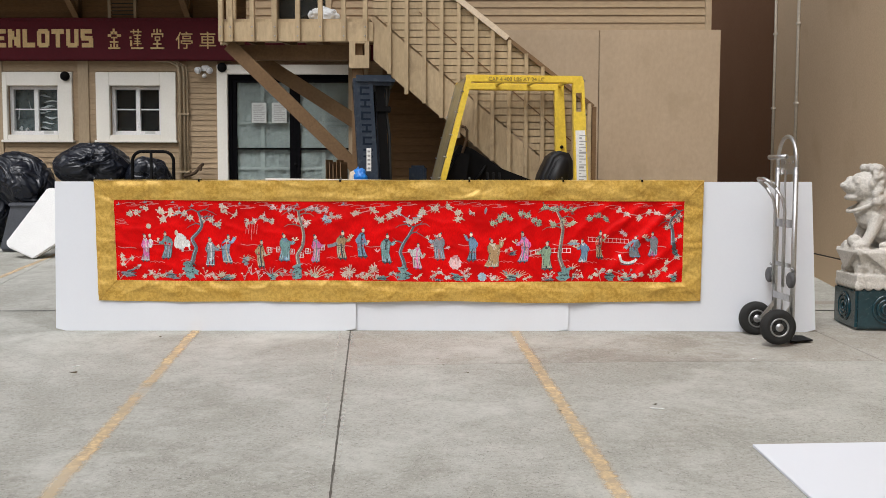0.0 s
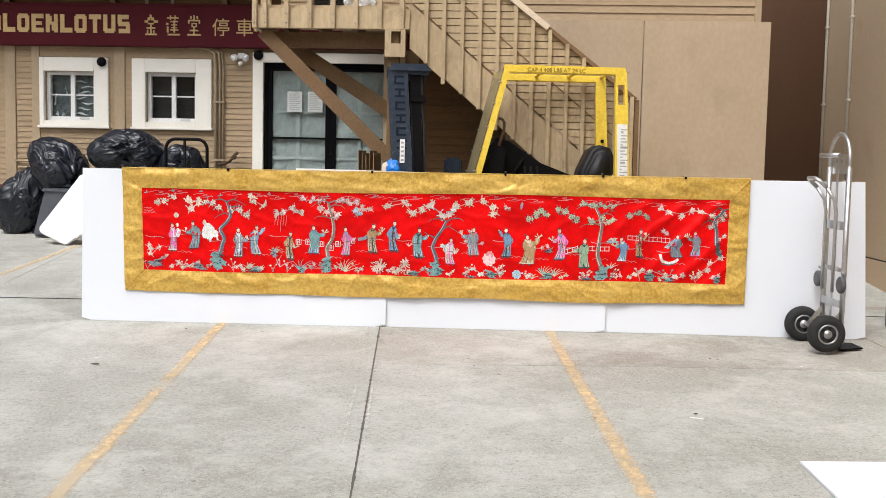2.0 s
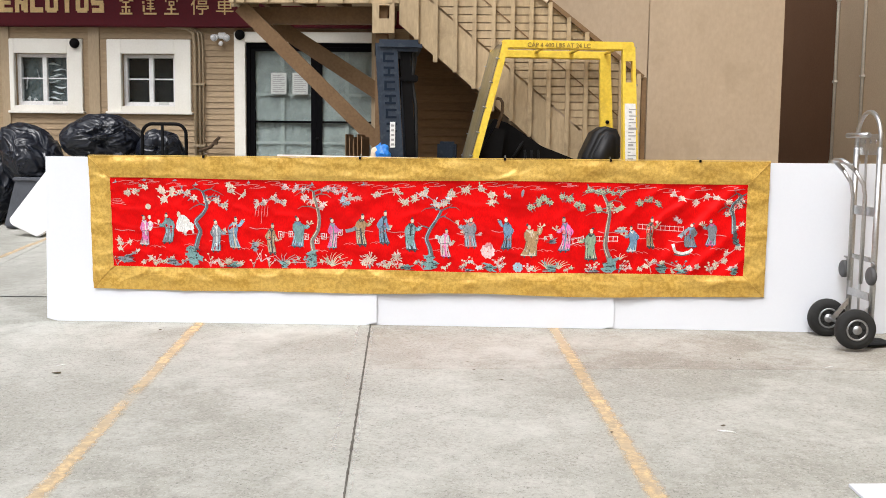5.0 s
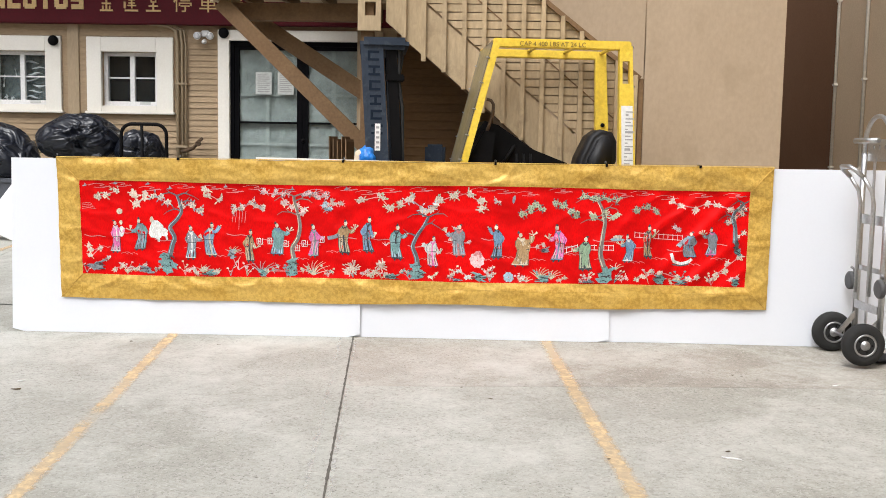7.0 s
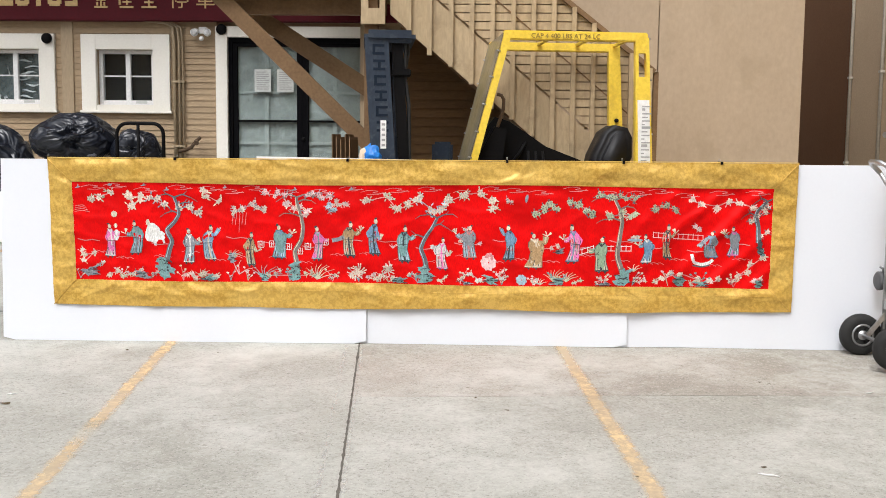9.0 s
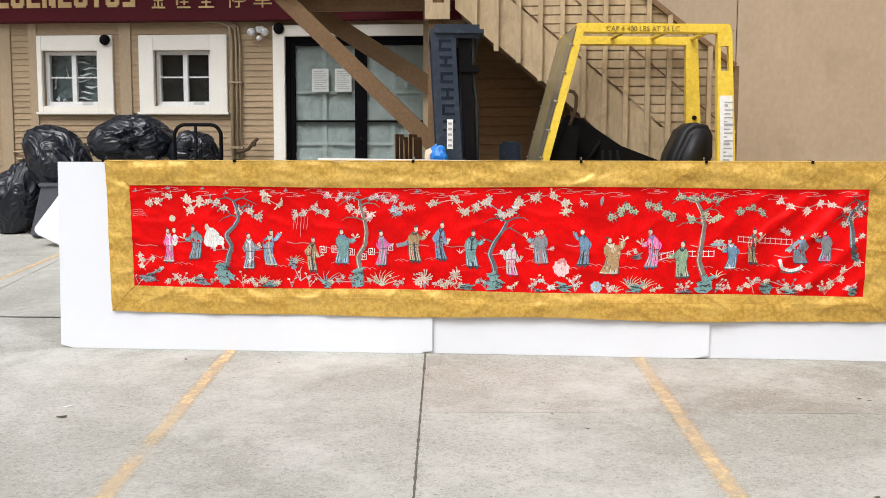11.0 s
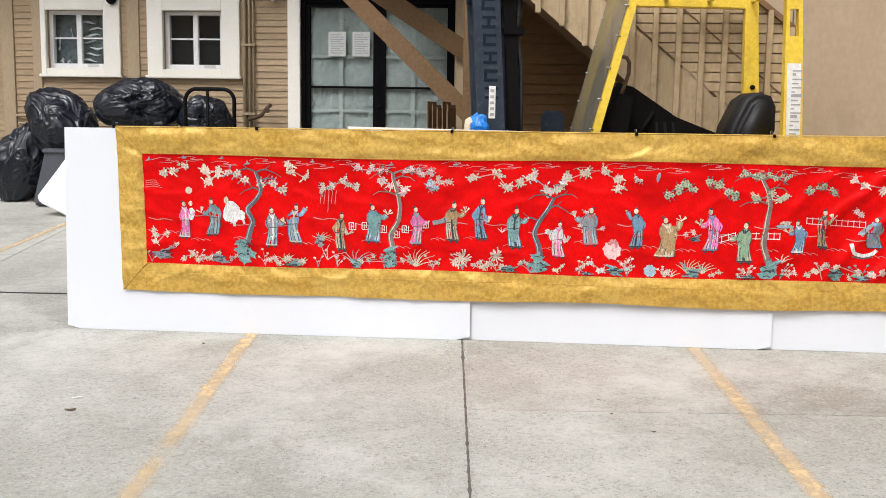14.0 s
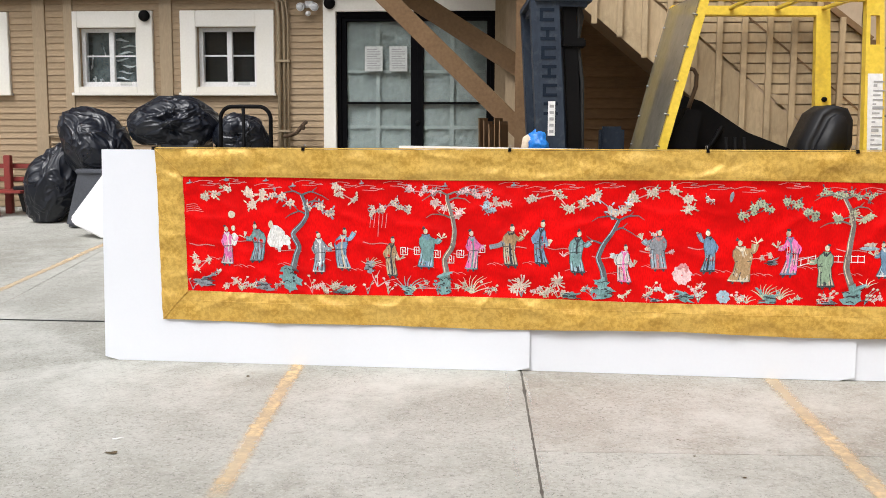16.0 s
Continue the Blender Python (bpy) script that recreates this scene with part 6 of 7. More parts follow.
for k, y in enumerate((0.37, 0.41)):
    part("hose", tube(bmesh.new(), [(mx(2.1) + 0.25 + 0.015 * k, y, 2.04), (mx(2) + 0.262 + 0.02 * k, y, 1.95), (mx(1.8) + 0.245, y, 1.8), (mx(1.6) + 0.262, y, 1.6), (mx(1.3) + 0.25, y, 1.3), (mx(1) + 0.25, y, 0.9)], 0.012, 8), M["rubber"], fk)
part("hose_bracket", box(mx(1.8) + 0.16, mx(1.8) + 0.285, 0.335, 0.42, 1.78, 1.83, 0.008), M["iron"], fk)
part("carriage", box(mx(0.6) - 0.07, mx(0.6), 0.36, 1.0, 0.25, 1.16, 0.01), M["iron"], fk)
for y in (0.50, 0.85):
    part("fork", box(mx(0.3) - 0.95, mx(0.3) - 0.03, y, y + 0.1, G0 + 0.05, G0 + 0.09, 0.008), M["iron"], fk)
part("body", slab_xz(bmesh.new(), ((2.85, G0 + 0.25), (4.7, G0 + 0.25), (4.78, G0 + 0.5), (4.70, 1.10), (4.35, 1.14), (3.95, 1.05), (3.45, 0.75), (3.2, 0.75), (2.9, 1.0)), 0.30, 1.04), M["yellow"], fk)
part("dashboard", slab_xz(bmesh.new(), ((3.06, 0.8), (3.55, 0.8), (3.98, 1.18), (3.90, 1.24), (3.66, 1.33), (3.40, 1.50), (3.30, 1.53), (3.20, 1.40)), 0.52, 1.0), M["iron"], fk)
part("front_cowl", slab_xz(bmesh.new(), ((3.0, 0.95), (3.3, 0.95), (3.36, 1.44), (3.28, 1.46)), 0.36, 0.52), M["iron"], fk)
for k in range(3):
    part("lever", tube(bmesh.new(), [(3.55 + 0.05 * k, 0.44, 1.0), (3.52 + 0.05 * k, 0.44, 1.30)], 0.009, 8), M["iron"], fk)
c = Vector((3.46, 0.66, 1.27))
part("steering_wheel", tube(bmesh.new(), [c + Vector((0.09 * math.cos(t), 0.17 * math.sin(t), 0.135 * math.cos(t))) for t in (i * math.tau / 28 for i in range(29))], 0.014, 8, False), M["iron"], fk)
part("grab_handle", tube(bmesh.new(), [(3.30, 0.465, 1.42), (3.325, 0.465, 1.50), (3.35, 0.465, 1.58), (3.352, 0.465, 1.645), (3.335, 0.465, 1.672), (3.305, 0.465, 1.68)], 0.012, 8), M["rust"], fk)
sb = bmesh.new()
prof = ((3.97, 1.10), (4.20, 1.10), (4.27, 1.26), (4.268, 1.40), (4.235, 1.465), (4.15, 1.485), (4.085, 1.44), (4.01, 1.28))
slab_xz(sb, prof, 0.50, 0.90)
bmesh.ops.bevel(sb, geom=[e for e in sb.edges if abs(e.verts[0].co.y - e.verts[1].co.y) < 1e-4], offset=0.05, segments=4, affect="EDGES", clamp_overlap=True)
for f in sb.faces:
    f.smooth = True
part("seat_back", sb, M["seat"], fk)
part("seat", box(3.72, 4.1, 0.48, 0.92, 1.05, 1.20, 0.04), M["seat"], fk)
for s, y in (("near", NEAR), ("far", FAR)):
    d = 0.05
    part("front_leg", beam(bmesh.new(), (3.037, y, 0.85), (3.346, y, 2.058), 0.046, d), M["yellow"], fk)
    rear = slab_xz(bmesh.new(), ((4.23, 1.0), (4.345, 1.0), (4.283, 2.055), (4.20, 2.055)), y - d / 2, y + d / 2)
    if s == "near":
        rear.free()
        rear = bmesh.new()
        for z0, z1, a, b in ((1.0, 1.798, 0, 1), (1.952, 2.055, 0, 1), (1.798, 1.952, 0, 0.22), (1.798, 1.952, 0.76, 1)):
            f = lambda z, k: (4.23 - 0.03 * (z - 1.0) / 1.085) * (1 - k) + (4.352 - 0.062 * (z - 1.0) / 1.085) * k
            slab_xz(rear, ((f(z0, a), z0), (f(z0, b), z0), (f(z1, b), z1), (f(z1, a), z1)), y - d / 2, y + d / 2)
    leg = part("rear_leg", rear, M["yellow"], fk)
    if s == "near":
        dec = part("decal", slab_xz(bmesh.new(), ((4.243, 1.20), (4.325, 1.20), (4.305, 1.645), (4.225, 1.645)), y - d / 2 - 0.004, y - d / 2 - 0.001), M["white"], leg, "white safety decals")
        bm = bmesh.new()
        for k in range(17):
            z = 1.215 + 0.024 * k
            wd = (0.055, 0.04, 0.06, 0.02)[k % 4]
            block(bm, 4.258, 4.258 + wd, y - d / 2 - 0.006, y - d / 2 - 0.0045, z, z + (0.008 if k % 5 else 0.016))
        part("decal_print", bm, M["ink"], dec)
        for z in (1.42, 1.78, 2.05):
            part("bolt", tube(bmesh.new(), [(4.335 - 0.057 * (z - 1), y - 0.01, z), (4.365 - 0.057 * (z - 1), y - 0.01, z)], 0.006, 8), M["steel"], leg)
    else:
        part("bolt", turned(bmesh.new(), ((0.016, 0), (0.014, -0.02), (0, -0.022)), (4.27, y - d / 2, 1.53), (0, 1, 0), 10), M["iron"], leg)
    part("roof_beam", box(3.318, 4.285, y - d / 2 - 0.001, y + d / 2 + 0.001, 2.026, 2.088, 0.008), M["yellow"], fk)
    for z in (1.25, 1.42, 1.60, 1.78, 1.95):
        x = 3.037 + (z - 0.85) * 0.2558 - 0.024
        part("rivet", tube(bmesh.new(), [(x - 0.022, y - 0.028, z + 0.006), (x + 0.005, y - 0.028, z)], 0.005, 6), M["steel"], fk)
for i in range(4):
    x = 3.40 + 0.28 * i
    part("roof_bar", box(x - 0.014, x + 0.014, NEAR + 0.026, FAR - 0.026, 2.064, 2.085, 0.004), M["yellow"], fk)
scr = bmesh.new()
beam(scr, (3.010, (NEAR + FAR) / 2, 0.87), (3.318, (NEAR + FAR) / 2, 2.07), 0.006, FAR - NEAR + 0.04)
part("front_screen", scr, M["haze"], fk, "scratched clear acrylic screen").visible_shadow = False
lettering("CAP 4 400 LBS AT 24 LC", 0.044, (3.50, NEAR - 0.030, 2.04), FRONT, M["fadedink"], fk, 0.001)
for x, y in ((3.05, 0.47), (3.05, 0.96), (4.5, 0.42), (4.5, 0.94)):
    w = part("wheel", turned(bmesh.new(), ((0.12, -0.07), (0.24, -0.085), (0.27, -0.05), (0.27, 0.05), (0.24, 0.085), (0.12, 0.07)), (x, y, G0 + 0.27), (0, 1, 0), 28), M["rubber"], fk)
    part("rim", turned(bmesh.new(), ((0.14, -0.06), (0.10, -0.05), (0.05, -0.08), (0.0, -0.082)), (x, y, G0 + 0.27), (0, 1, 0), 20), M["yellow"], w)

# it stands turned a few degrees
piv = Matrix.Translation((4.28, 0.31, 0))
for o in fk.children_recursive:
    o.data.transform(piv @ pose(0, 0, 0, 0, 0, 7) @ piv.inverted())

# blue bag on the carriage, cardboard by the post
pb = bmesh.new()
bmesh.ops.create_icosphere(pb, subdivisions=4, radius=0.072, matrix=pose(2.475, 0.12, 1.25) @ Matrix.Diagonal((0.9, 0.8, 1.15, 1)))
for v in pb.verts:
    v.co += v.normal * (0.014 * noise.fractal(v.co * 22, 1, 2, 3) + 0.006 * noise.noise(v.co * 45))
for f in pb.faces:
    f.smooth = True
solo("plastic_bag", pb, M["blue"], "crumpled bright blue plastic bag beside the mast", "bag")
gl = bmesh.new()
tube(gl, [(2.40, 0.11, 1.10), (2.405, 0.11, 1.22), (2.42, 0.11, 1.285), (2.43, 0.115, 1.30)], [0.02, 0.024, 0.03, 0.018], 12)
solo("wooden_handle", gl, M["newwood"], "pale wooden handle standing beside the blue bag", "handle")
cb = thing("cardboard_bundle", (2.2, 0.95, gz(2.2, 0.95)), "bundle of brown cardboard sheets leaning at the post", "cardboard")
for i in range(7):
    x = 2.13 + 0.022 * i
    part("sheet", beam(bmesh.new(), (x, 0.9, gz(2.2, 0.95)), (x - 0.03 + 0.01 * (i % 3), 1.0, 1.41 - 0.02 * (i % 4)), 0.006, 0.16, (0.25, 0.95, 0)), M["card"] if i % 2 else M["brace"], cb)
bxx = bmesh.new()
block(bxx, 2.83, 2.98, 0.80, 1.0, gz(2.9, 0.9), 1.36, 0.02)
solo("crate", bxx, M["mast"], "dark blue-grey plastic crate under the stair", "crate")

# ---- hand truck ----
O = Vector((5.765, -0.33, gz(5.78, -0.33)))
E1, E2 = Vector((0.06, -0.998, 0)), Vector((0.998, 0.06, 0))


def hp(a, b, h):
    return O + E1 * a + E2 * b + Vector((0, 0, h))


ht = thing("hand_truck", O, "upright convertible aluminium hand truck with black wheels", "hand truck")
for s in (-1, 1):
    c = hp(0.235 * s, -0.125, 0.138)
    w = part("wheel", turned(bmesh.new(), ((0.068, -0.036), (0.085, -0.045), (0.118, -0.04), (0.131, -0.018), (0.133, 0.0), (0.131, 0.018), (0.118, 0.04), (0.085, 0.045), (0.068, 0.036)), c, E1, 32), M["rubber"], ht)
    part("rim", turned(bmesh.new(), ((0.074, -0.03), (0.072, 0.041), (0.062, 0.043), (0.056, 0.028), (0.034, 0.026), (0.026, 0.048), (0.0, 0.05)), c, E1, 24), M["steel"], w)
    for k in range(5):
        t = k * math.tau / 5
        p = c + E1 * 0.032 + (E2 * math.cos(t) + Vector((0, 0, 1)) * math.sin(t)) * 0.044
        part("hub_bolt", turned(bmesh.new(), ((0.007, -0.006), (0.007, 0.004), (0, 0.005)), p, E1, 8), M["iron"], w)
    part("side_rail", tube(bmesh.new(), [hp(0.18 * s, 0.0, 0.06), hp(0.18 * s, 0.0, 1.32)], 0.019, 12), M["alu"], ht)
    part("back_rail", tube(bmesh.new(), [hp(0.095 * s, -0.045, 0.42), hp(0.095 * s, -0.045, 1.0), hp(0.095 * s, -0.06, 1.08), hp(0.095 * s, -0.12, 1.17)], 0.013, 10), M["alu"], ht)
    cp = hp(0.215 * s, -0.03, 0.485)
    ca = part("caster", turned(bmesh.new(), ((0.02, -0.014), (0.05, -0.018), (0.06, -0.01), (0.06, 0.01), (0.05, 0.018), (0.02, 0.014)), cp, E2, 24), M["caster"], ht)
    part("caster_fork", tube(bmesh.new(), [cp + E2 * 0.022, cp + E2 * 0.022 + Vector((0, 0, 0.075)), cp + Vector((0, 0, 0.09))], 0.009, 8), M["steel"], ca)
    part("wheel_bracket", beam(bmesh.new(), hp(0.16 * s, -0.125, 0.13), hp(0.17 * s, 0.0, 0.28), 0.03, 0.012, E1), M["alu"], ht)
part("axle", tube(bmesh.new(), [hp(-0.24, -0.125, 0.138), hp(0.24, -0.125, 0.138)], 0.012, 10), M["steel"], ht)
part("top_loop", tube(bmesh.new(), [hp(-0.18, 0.0, 1.25), *arc(hp(0, 0.0, 1.375), 0.18, 180, 0, E1, Vector((0, 0, 1)), 14), hp(0.18, 0.0, 1.25)], 0.015, 12), M["alu"], ht)
part("back_handle", tube(bmesh.new(), [hp(-0.095, -0.12, 1.17), hp(-0.09, -0.17, 1.215), hp(-0.06, -0.195, 1.235), hp(0.06, -0.195, 1.235), hp(0.09, -0.17, 1.215), hp(0.095, -0.12, 1.17)], 0.015, 12), M["alu"], ht)
for z, hgt in ((0.34, 0.05), (0.585, 0.03), (0.90, 0.06)):
    part("crossbar", beam(bmesh.new(), hp(-0.165, -0.012, z), hp(0.165, -0.012, z), hgt, 0.012, E2), M["alu"], ht)
part("latch_plate", beam(bmesh.new(), hp(-0.165, 0.018, 1.34), hp(0.165, 0.018, 1.34), 0.14, 0.008, E2), M["alu"], ht)
part("roller", tube(bmesh.new(), [hp(-0.10, -0.10, 1.40), hp(0.10, -0.04, 1.40)], 0.018, 12), M["alu"], ht)
for a in (-0.08, 0.0, 0.08):
    part("plate_bolt", turned(bmesh.new(), ((0.014, -0.03), (0.014, 0.0), (0, 0.001)), hp(a, 0.012, 1.36), -E2, 10), M["steel"], ht)
part("centre_strap", beam(bmesh.new(), hp(0, -0.01, 0.1), hp(0, -0.01, 1.3), 0.03, 0.006, E2), M["alu"], ht)
npl = part("nose_plate", slab_xz(bmesh.new(), ((-0.17, 0.0), (0.17, 0.0), (0.10, 0.20), (-0.10, 0.20)), 0, 0.008), M["iron"], ht)
for v in npl.data.vertices:
    v.co = hp(v.co.x, v.co.z, 0.012 + v.co.y)
part("nose_back", beam(bmesh.new(), hp(-0.17, 0.0, 0.07), hp(0.17, 0.0, 0.07), 0.12, 0.008, E2), M["iron"], ht)

# ---- stone lion on its plinth ----
LX, LY = 6.72, 0.30
ZP = 0.385
pl = thing("ceramic_plinth", (LX, LY, gz(LX, LY)), "square teal glazed ceramic plinth under the stone lion", "plinth")
part("body", box(LX - 0.25, LX + 0.25, LY - 0.24, LY + 0.24, gz(LX, LY), ZP - 0.01, 0.02), M["teal"], pl)
for face in (0, 1):
    bm = bmesh.new()
    for k in range(3):
        r = 0.11 - 0.035 * k
        if face == 0:
            tube(bm, [(LX - 0.253, LY + r * math.cos(t), 0.21 + r * math.sin(t)) for t in (i * math.tau / 24 for i in range(25))], 0.012, 8, False)
        else:
            tube(bm, [(LX + r * math.cos(t), LY - 0.243, 0.21 + r * math.sin(t)) for t in (i * math.tau / 24 for i in range(25))], 0.012, 8, False)
    part("relief", bm, M["teal"], pl)
pale = bmesh.new()
block(pale, 6.99, 7.09, 0.1, 0.5, gz(7.0, 0.3), 0.26, 0.02)
solo("stone_block", pale, M["marble"], "pale stone block beside the plinth", "block")


def lion():
    bm = bmesh.new()

    def ball(x, y, z, r, sx=1.0, sy=1.0, sz=1.0):
        bmesh.ops.create_icosphere(bm, subdivisions=2, radius=r, matrix=pose(x, y, z) @ Matrix.Diagonal((sx, sy, sz, 1)))

    # carved base: fringed cloth, waist and flared slab
    block(bm, LX - 0.245, LX + 0.25, LY - 0.235, LY + 0.225, ZP, ZP + 0.10)
    for k in range(7):
        ball(LX - 0.22 + 0.075 * k, LY - 0.225, ZP + 0.012, 0.042, 1, 0.4, 1)
        ball(LX - 0.235, LY - 0.2 + 0.067 * k, ZP + 0.012, 0.042, 0.4, 1, 1)
    g = random.Random(7)
    for f0, f1 in ((LY - 0.245, LY - 0.10), (LX - 0.255, LX - 0.10)):
        front = f0 < 3
        for dx in (-0.005, 0.004):
            tri = [(-0.21, ZP + 0.285), (0.21, ZP + 0.285), (0.02, ZP + 0.115)]
            o = [bm.verts.new((LX + p, f0 + dx + 0.05 * (ZP + 0.285 - z), z) if front else (f0 + dx + 0.05 * (ZP + 0.285 - z), LY + p, z)) for p, z in tri]
            n = [bm.verts.new((LX + p * 0.8, f1, z) if front else (f1, LY + p * 0.8, z)) for p, z in tri]
            bm.faces.new(o), bm.faces.new(n[::-1])
            for i in range(3):
                bm.faces.new((o[i], n[i], n[(i + 1) % 3], o[(i + 1) % 3]))
    for k in range(20):
        ball(LX - 0.16 + 0.32 * g.random(), LY - 0.17, ZP + 0.12 + 0.10 * g.random(), 0.04)
        ball(LX - 0.19, LY - 0.16 + 0.32 * g.random(), ZP + 0.12 + 0.10 * g.random(), 0.04)
    a = [bm.verts.new((LX + sx * 0.15, LY + sy * 0.15, ZP + 0.08)) for sx, sy in ((-1, -1), (1, -1), (1, 1), (-1, 1))]
    b = [bm.verts.new((LX + sx * 0.245, LY + sy * 0.235, ZP + 0.27)) for sx, sy in ((-1, -1), (1, -1), (1, 1), (-1, 1))]
    bm.faces.new(a[::-1]), bm.faces.new(b)
    for i in range(4):
        bm.faces.new((a[i], a[(i + 1) % 4], b[(i + 1) % 4], b[i]))
    block(bm, LX - 0.245, LX + 0.26, LY - 0.235, LY + 0.235, ZP + 0.26, ZP + 0.305)
    z0 = ZP + 0.30
    # body, legs, haunches
    ball(LX + 0.09, LY, z0 + 0.19, 0.15, 1.0, 0.85, 1.15)
    ball(LX - 0.04, LY, z0 + 0.29, 0.135, 1.15, 0.95, 1.1)
    ball(LX - 0.05, LY, z0 + 0.38, 0.12, 1.0, 0.95, 1.0)
    ball(LX + 0.15, LY, z0 + 0.13, 0.15, 1, 1.05, 0.9)
    for s in (-1, 1):
        tube(bm, [(LX - 0.04, LY + 0.09 * s, z0 + 0.27), (LX - 0.09, LY + 0.11 * s, z0 + 0.14), (LX - 0.15, LY + 0.11 * s, z0 + 0.03)], [0.06, 0.045, 0.04], 10)
        ball(LX - 0.175, LY + 0.11 * s, z0 + 0.035, 0.05, 1.25, 1, 0.75)
        for k in range(3):
            ball(LX - 0.225, LY + 0.11 * s + 0.025 * (k - 1), z0 + 0.02, 0.018)
        ball(LX + 0.12, LY + 0.13 * s, z0 + 0.11, 0.10, 1.1, 0.7, 1.1)
        ball(LX + 0.03, LY + 0.14 * s, z0 + 0.035, 0.05, 1.5, 0.8, 0.7)
    ball(LX - 0.2, LY - 0.04, z0 + 0.06, 0.06)
    # head, muzzle, open mouth, brow, ears
    hx, hz = LX - 0.12, z0 + 0.505
    ball(hx, LY, hz, 0.13, 1.05, 0.95, 1.0)
    ball(hx - 0.09, LY, hz + 0.005, 0.085, 1.05, 1.05, 0.85)
    ball(hx - 0.085, LY, hz - 0.085, 0.07, 1.1, 1.0, 0.42)
    ball(hx - 0.165, LY, hz + 0.012, 0.032, 1, 1.3, 0.9)
    for s in (-1, 1):
        ball(hx - 0.09, LY + 0.065 * s, hz + 0.055, 0.036)
        ball(hx - 0.085, LY + 0.08 * s, hz + 0.035, 0.025)
        ball(hx + 0.02, LY + 0.125 * s, hz + 0.03, 0.045, 0.7, 0.6, 1.1)
    # curled mane
    for k in range(150):
        t, u = g.uniform(-1.7, 1.7), g.uniform(-0.6, 3.3)
        r = 0.14
        x = hx + 0.05 + r * 0.95 * math.cos(t) * math.sin(u * 0.5 + 0.2)
        y = LY + r * math.sin(t)
        z = hz + 0.02 + r * math.cos(u * 0.95)
        ball(x, y, z, g.uniform(0.026, 0.038))
    for k in range(24):
        ball(hx + 0.05 + 0.10 * g.random(), LY + g.uniform(-0.11, 0.11), hz - 0.1 - 0.12 * g.random(), 0.032)
    # collar
    tube(bm, [(hx + 0.0 + 0.12 * math.cos(t), LY + 0.115 * math.sin(t), hz - 0.15 + 0.05 * math.cos(t)) for t in (i * math.tau / 20 for i in range(21))], 0.018, 8, False)
    bmesh.ops.recalc_face_normals(bm, faces=bm.faces[:])
    return bm


ln = solo("stone_lion", lion(), M["marble"], "white carved stone guardian lion statue on a flared base", "statue")
rm = ln.modifiers.new("weld", "REMESH")
rm.mode, rm.voxel_size, rm.use_smooth_shade = "VOXEL", 0.009, True

# ---- rubbish by the house ----


def bag(cx, cy, cz, sx, sy, sz, seed, tie, label, floor_z, slump=0.0):
    """A filled plastic bag: lumps, ridged creases, pleats running to the tie; slump pulls its foot aside."""
    bm = bmesh.new()
    bmesh.ops.create_icosphere(bm, subdivisions=7, radius=1.0)
    off = Vector((seed * 3.1, seed * 1.7, 0))
    knot = Vector(tie).normalized()
    u = knot.cross(Vector((0.3, 0.2, 1))).normalized()
    w = knot.cross(u)
    for v in bm.verts:
        p = v.co.copy()
        warp = p + 0.35 * Vector((noise.noise(p * 1.5 + off), noise.noise(p * 1.5 - off), noise.noise(p * 1.7 + off * 2)))
        d = 0.22 * noise.noise(p * 1.1 + off) + 0.11 * (0.4 - abs(noise.noise(warp * 2.2 + off)))
        d += 0.065 * (0.3 - abs(noise.noise(warp * 4.4 + off))) + 0.013 * (0.25 - abs(noise.noise(Vector((warp.x * 8, warp.y * 8, warp.z * 11)) + off))) + 0.002 * (0.25 - abs(noise.noise(warp * 17 + off)))
        dot = p.dot(knot)
        near = max(0.0, dot - 0.58) / 0.42 * (0.55 + 0.9 * abs(noise.noise(p * 1.9 + off)))
        ang = math.atan2(p.dot(w), p.dot(u))
        wander = ang + 0.5 * noise.noise(p * 2.3 + off)
        d += near * (0.034 * math.sin(wander * 9 + seed) + 0.016 * math.sin(wander * 21 + 1)) - 0.22 * near ** 3 + 0.20 * max(0.0, dot - 0.965) / 0.035
        p *= 1 + d
        v.co = Vector((cx + p.x * sx - slump * p.z * sz, cy + p.y * sy, max(cz + p.z * sz, floor_z)))
    for f in bm.faces:
        f.smooth = True
    return solo("rubbish_bag", bm, M["bag"], label, "rubbish bag", "black rubbish bags")


def bin_thing(x0, x1, y0, y1, z1, lean, label, paint="bin"):
    z0 = gz((x0 + x1) / 2, (y0 + y1) / 2)
    b = thing("rubbish_bin", ((x0 + x1) / 2, (y0 + y1) / 2, z0), label, "rubbish bin", "grey rubbish bins")
    bm = bmesh.new()
    lo = [bm.verts.new((x, y, z0)) for x, y in ((x0 + 0.05, y0 + 0.05), (x1 - 0.05, y0 + 0.05), (x1 - 0.05, y1 - 0.05), (x0 + 0.05, y1 - 0.05))]
    hi = [bm.verts.new((x + lean, y, z1)) for x, y in ((x0, y0), (x1, y0), (x1, y1), (x0, y1))]
    bm.faces.new(lo[::-1]), bm.faces.new(hi)
    for i in range(4):
        bm.faces.new((lo[i], lo[(i + 1) % 4], hi[(i + 1) % 4], hi[i]))
    bmesh.ops.bevel(bm, geom=bm.edges[:], offset=0.03, segments=3, affect="EDGES")
    part("body", bm, M[paint], b)
    part("rim", box(x0 + lean - 0.02, x1 + lean + 0.02, y0 - 0.02, y1 + 0.02, z1 - 0.035, z1 + 0.012, 0.012), M[paint], b)


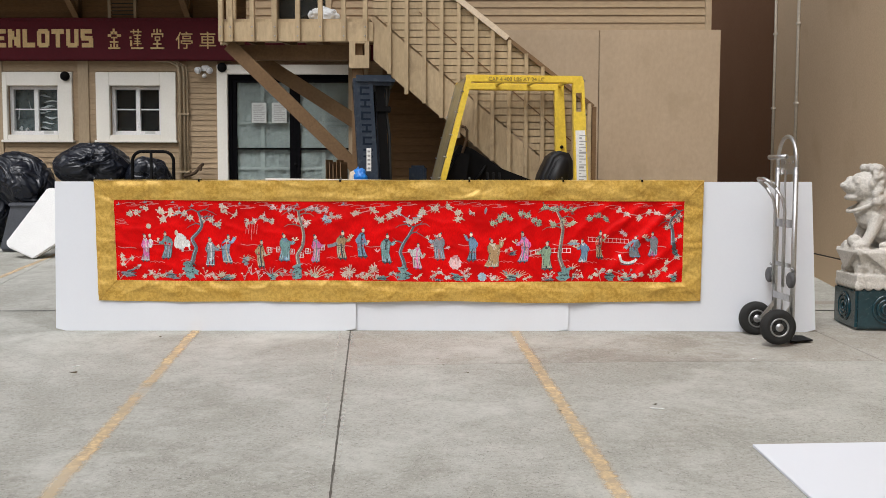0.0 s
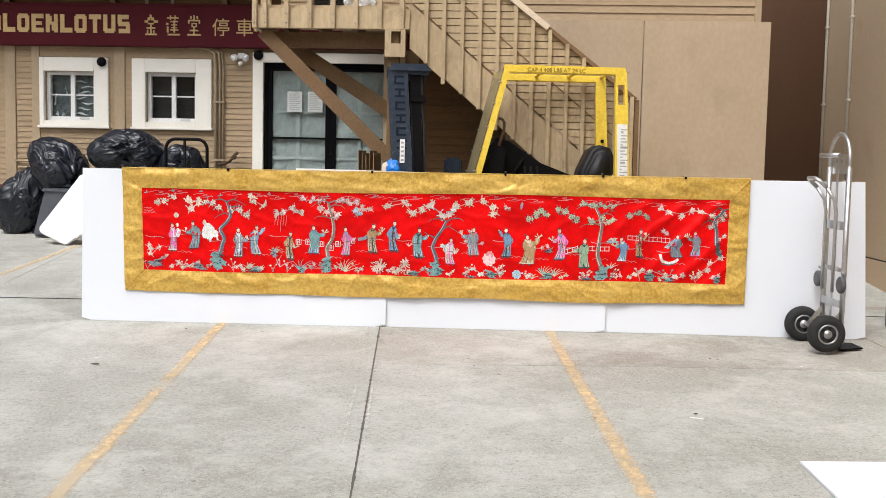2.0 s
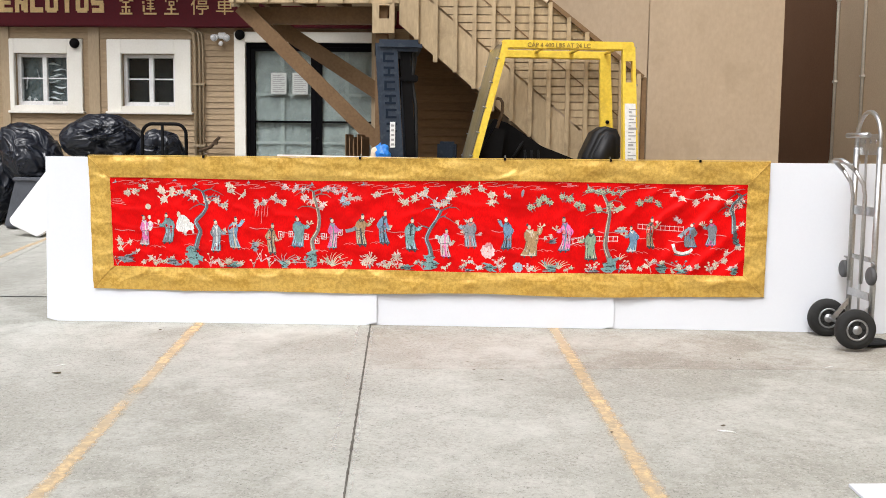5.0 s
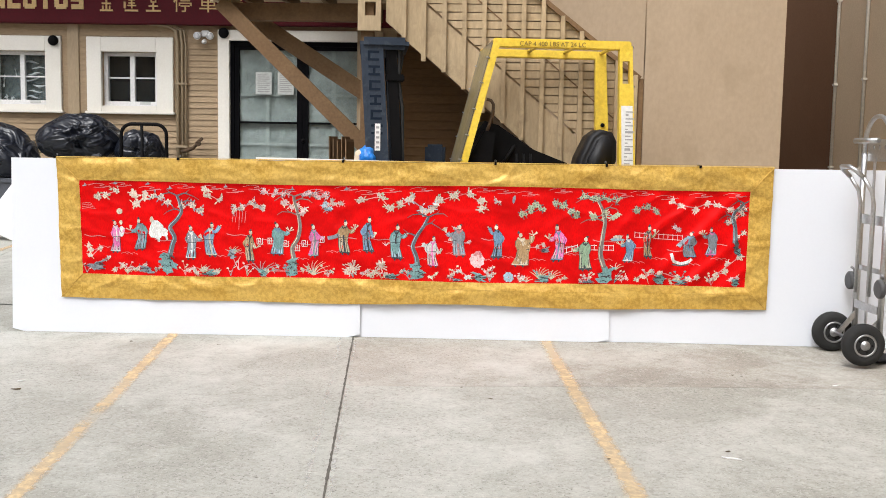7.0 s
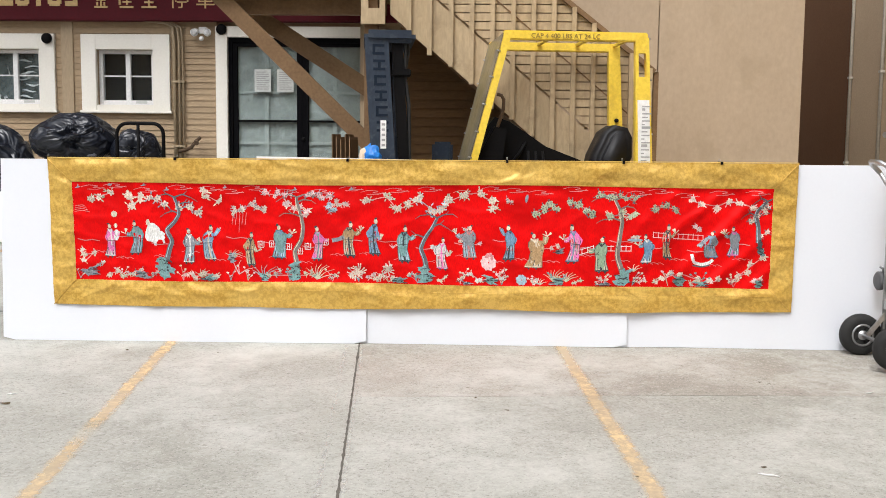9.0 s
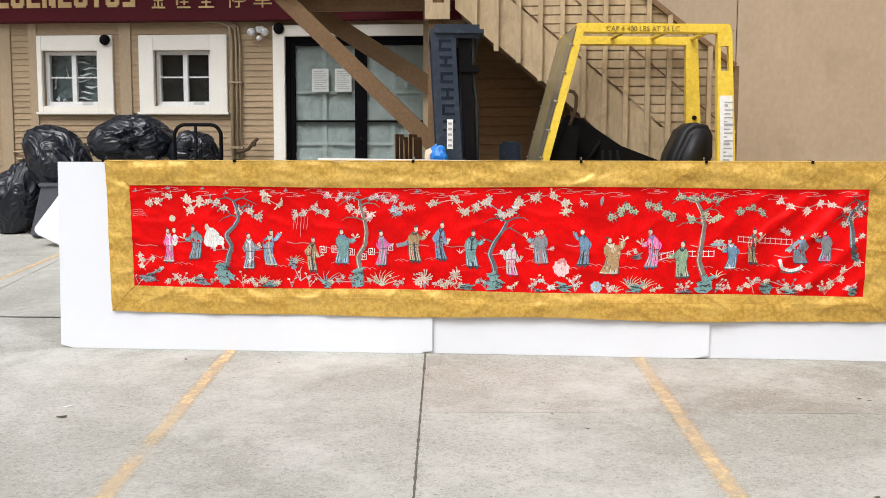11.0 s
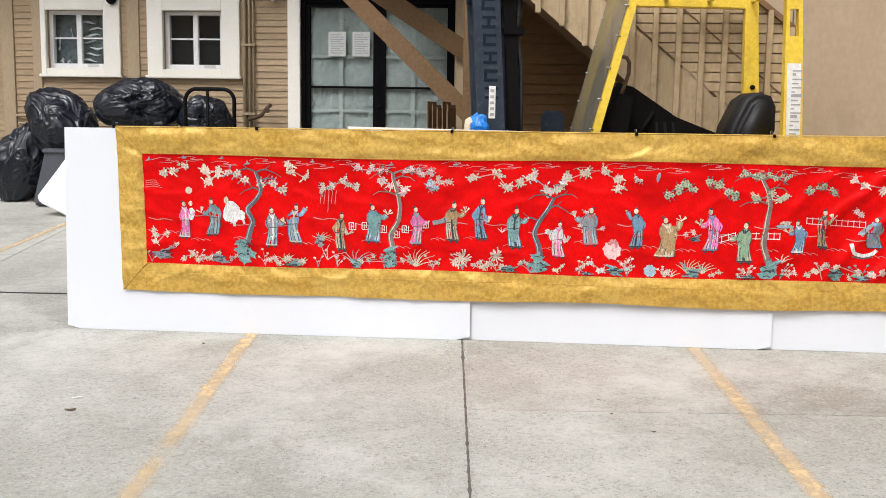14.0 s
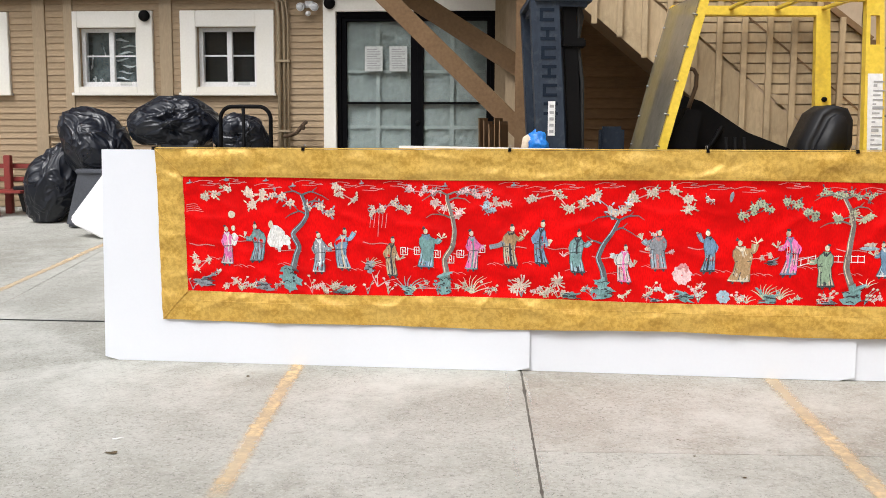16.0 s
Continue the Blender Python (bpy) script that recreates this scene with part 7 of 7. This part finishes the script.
bag(-2.94, 4.95, 0.70, 0.31, 0.28, 0.43, 1, (0.5, 0.3, 0.9), "full black rubbish bag slumped on the concrete", gz(-3.1, 5.0), -0.3)
bag(-2.40, 4.85, 1.14, 0.36, 0.30, 0.38, 2, (0.9, -0.4, -0.4), "full shiny black rubbish bag heaped on a bin", 0.88, 0.32)
bag(-1.45, 4.73, 1.37, 0.46, 0.36, 0.30, 3, (0.2, -1.0, 0.1), "wide tied black rubbish bag heaped on a bin", 1.165)
bag(-0.74, 4.72, 1.22, 0.27, 0.24, 0.28, 4, (0.4, -0.9, 0.2), "black rubbish bag behind the metal cart frame", 0.85)
bag(-0.75, 4.95, 0.62, 0.33, 0.3, 0.36, 5, (0, 0, 1), "black rubbish bag under the others", gz(-0.7, 4.9))
bag(-3.0, 5.45, 0.72, 0.35, 0.3, 0.40, 6, (0, 0, 1), "full black rubbish bag against the wall", gz(-3, 5.4))
bin_thing(-2.66, -2.30, 4.45, 5.0, 0.90, 0.24, "dark grey plastic bin leaning under rubbish bags")
bin_thing(-1.55, -1.15, 4.52, 5.05, 1.215, 0.0, "grey plastic bin topped with a rubbish bag")
bin_thing(-3.62, -3.25, 5.30, 5.62, 0.66, 0.0, "low black bin beside the red bench", "seat")

cart = thing("cart_frame", (-0.45, 4.2, gz(-0.4, 4.2)), "dark metal frame of a hand cart among rubbish bags", "cart")
gc = gz(-0.45, 4.2)
part("loop", tube(bmesh.new(), [(-0.77, 4.2, gc + 0.08), (-0.77, 4.2, 1.42), *arc((-0.65, 4.2, 1.435), 0.12, 180, 90, Vector((1, 0, 0)), Vector((0, 0, 1)), 8), *arc((-0.38, 4.2, 1.435), 0.12, 90, 0, Vector((1, 0, 0)), Vector((0, 0, 1)), 8), (-0.26, 4.2, gc + 0.08)], 0.02, 10), M["iron"], cart)
part("upright", tube(bmesh.new(), [(-0.537, 4.2, gc + 0.08), (-0.537, 4.2, 1.55)], 0.018, 8), M["iron"], cart)
for z in (0.6, 0.95):
    part("crossbar", tube(bmesh.new(), [(-0.77, 4.2, z), (-0.26, 4.2, z)], 0.012, 8), M["iron"], cart)
part("base_plate", box(-0.75, -0.26, 4.0, 4.22, gc, gc + 0.02, 0.004), M["iron"], cart)

st = bmesh.new()
slab_xz(st, ((-1.83, 1.10), (-2.28, 0.44), (-2.24, 0.38), (-1.92, gz(-1.9, 4.0)), (-1.1, 0.80), (-1.2, 1.12)), -0.07, 0.07)
for v in st.verts:
    v.co.y += 4.02 + 0.28 * (v.co.z - 0.3)
bmesh.ops.bevel(st, geom=st.edges[:], offset=0.015, segments=2, affect="EDGES", clamp_overlap=True)
solo("polystyrene_slab", st, M["styro"], "thick white polystyrene slab leaning on the rubbish bags", "polystyrene slab")

bench = thing("red_bench", (-4.0, 5.4, gz(-4, 5.4)), "red-painted slatted wooden bench by the house wall", "bench")
gb = gz(-4.0, 5.3)
for z, y in ((0.865, 5.54), (0.715, 5.52)):
    part("back_slat", box(-5.0, -3.42, y, y + 0.03, z, z + 0.055, 0.006), M["redwood"], bench)
for k in range(3):
    part("seat_slat", box(-5.0, -3.45, 5.12 + 0.12 * k, 5.22 + 0.12 * k, 0.60, 0.63, 0.006), M["redwood"], bench)
for x in (-3.79, -4.9):
    for y in (5.14, 5.44):
        part("leg", box(x - 0.04, x + 0.04, y, y + 0.07, gb, 0.60 if y < 5.3 else 1.02, 0.006), M["redwood"], bench)
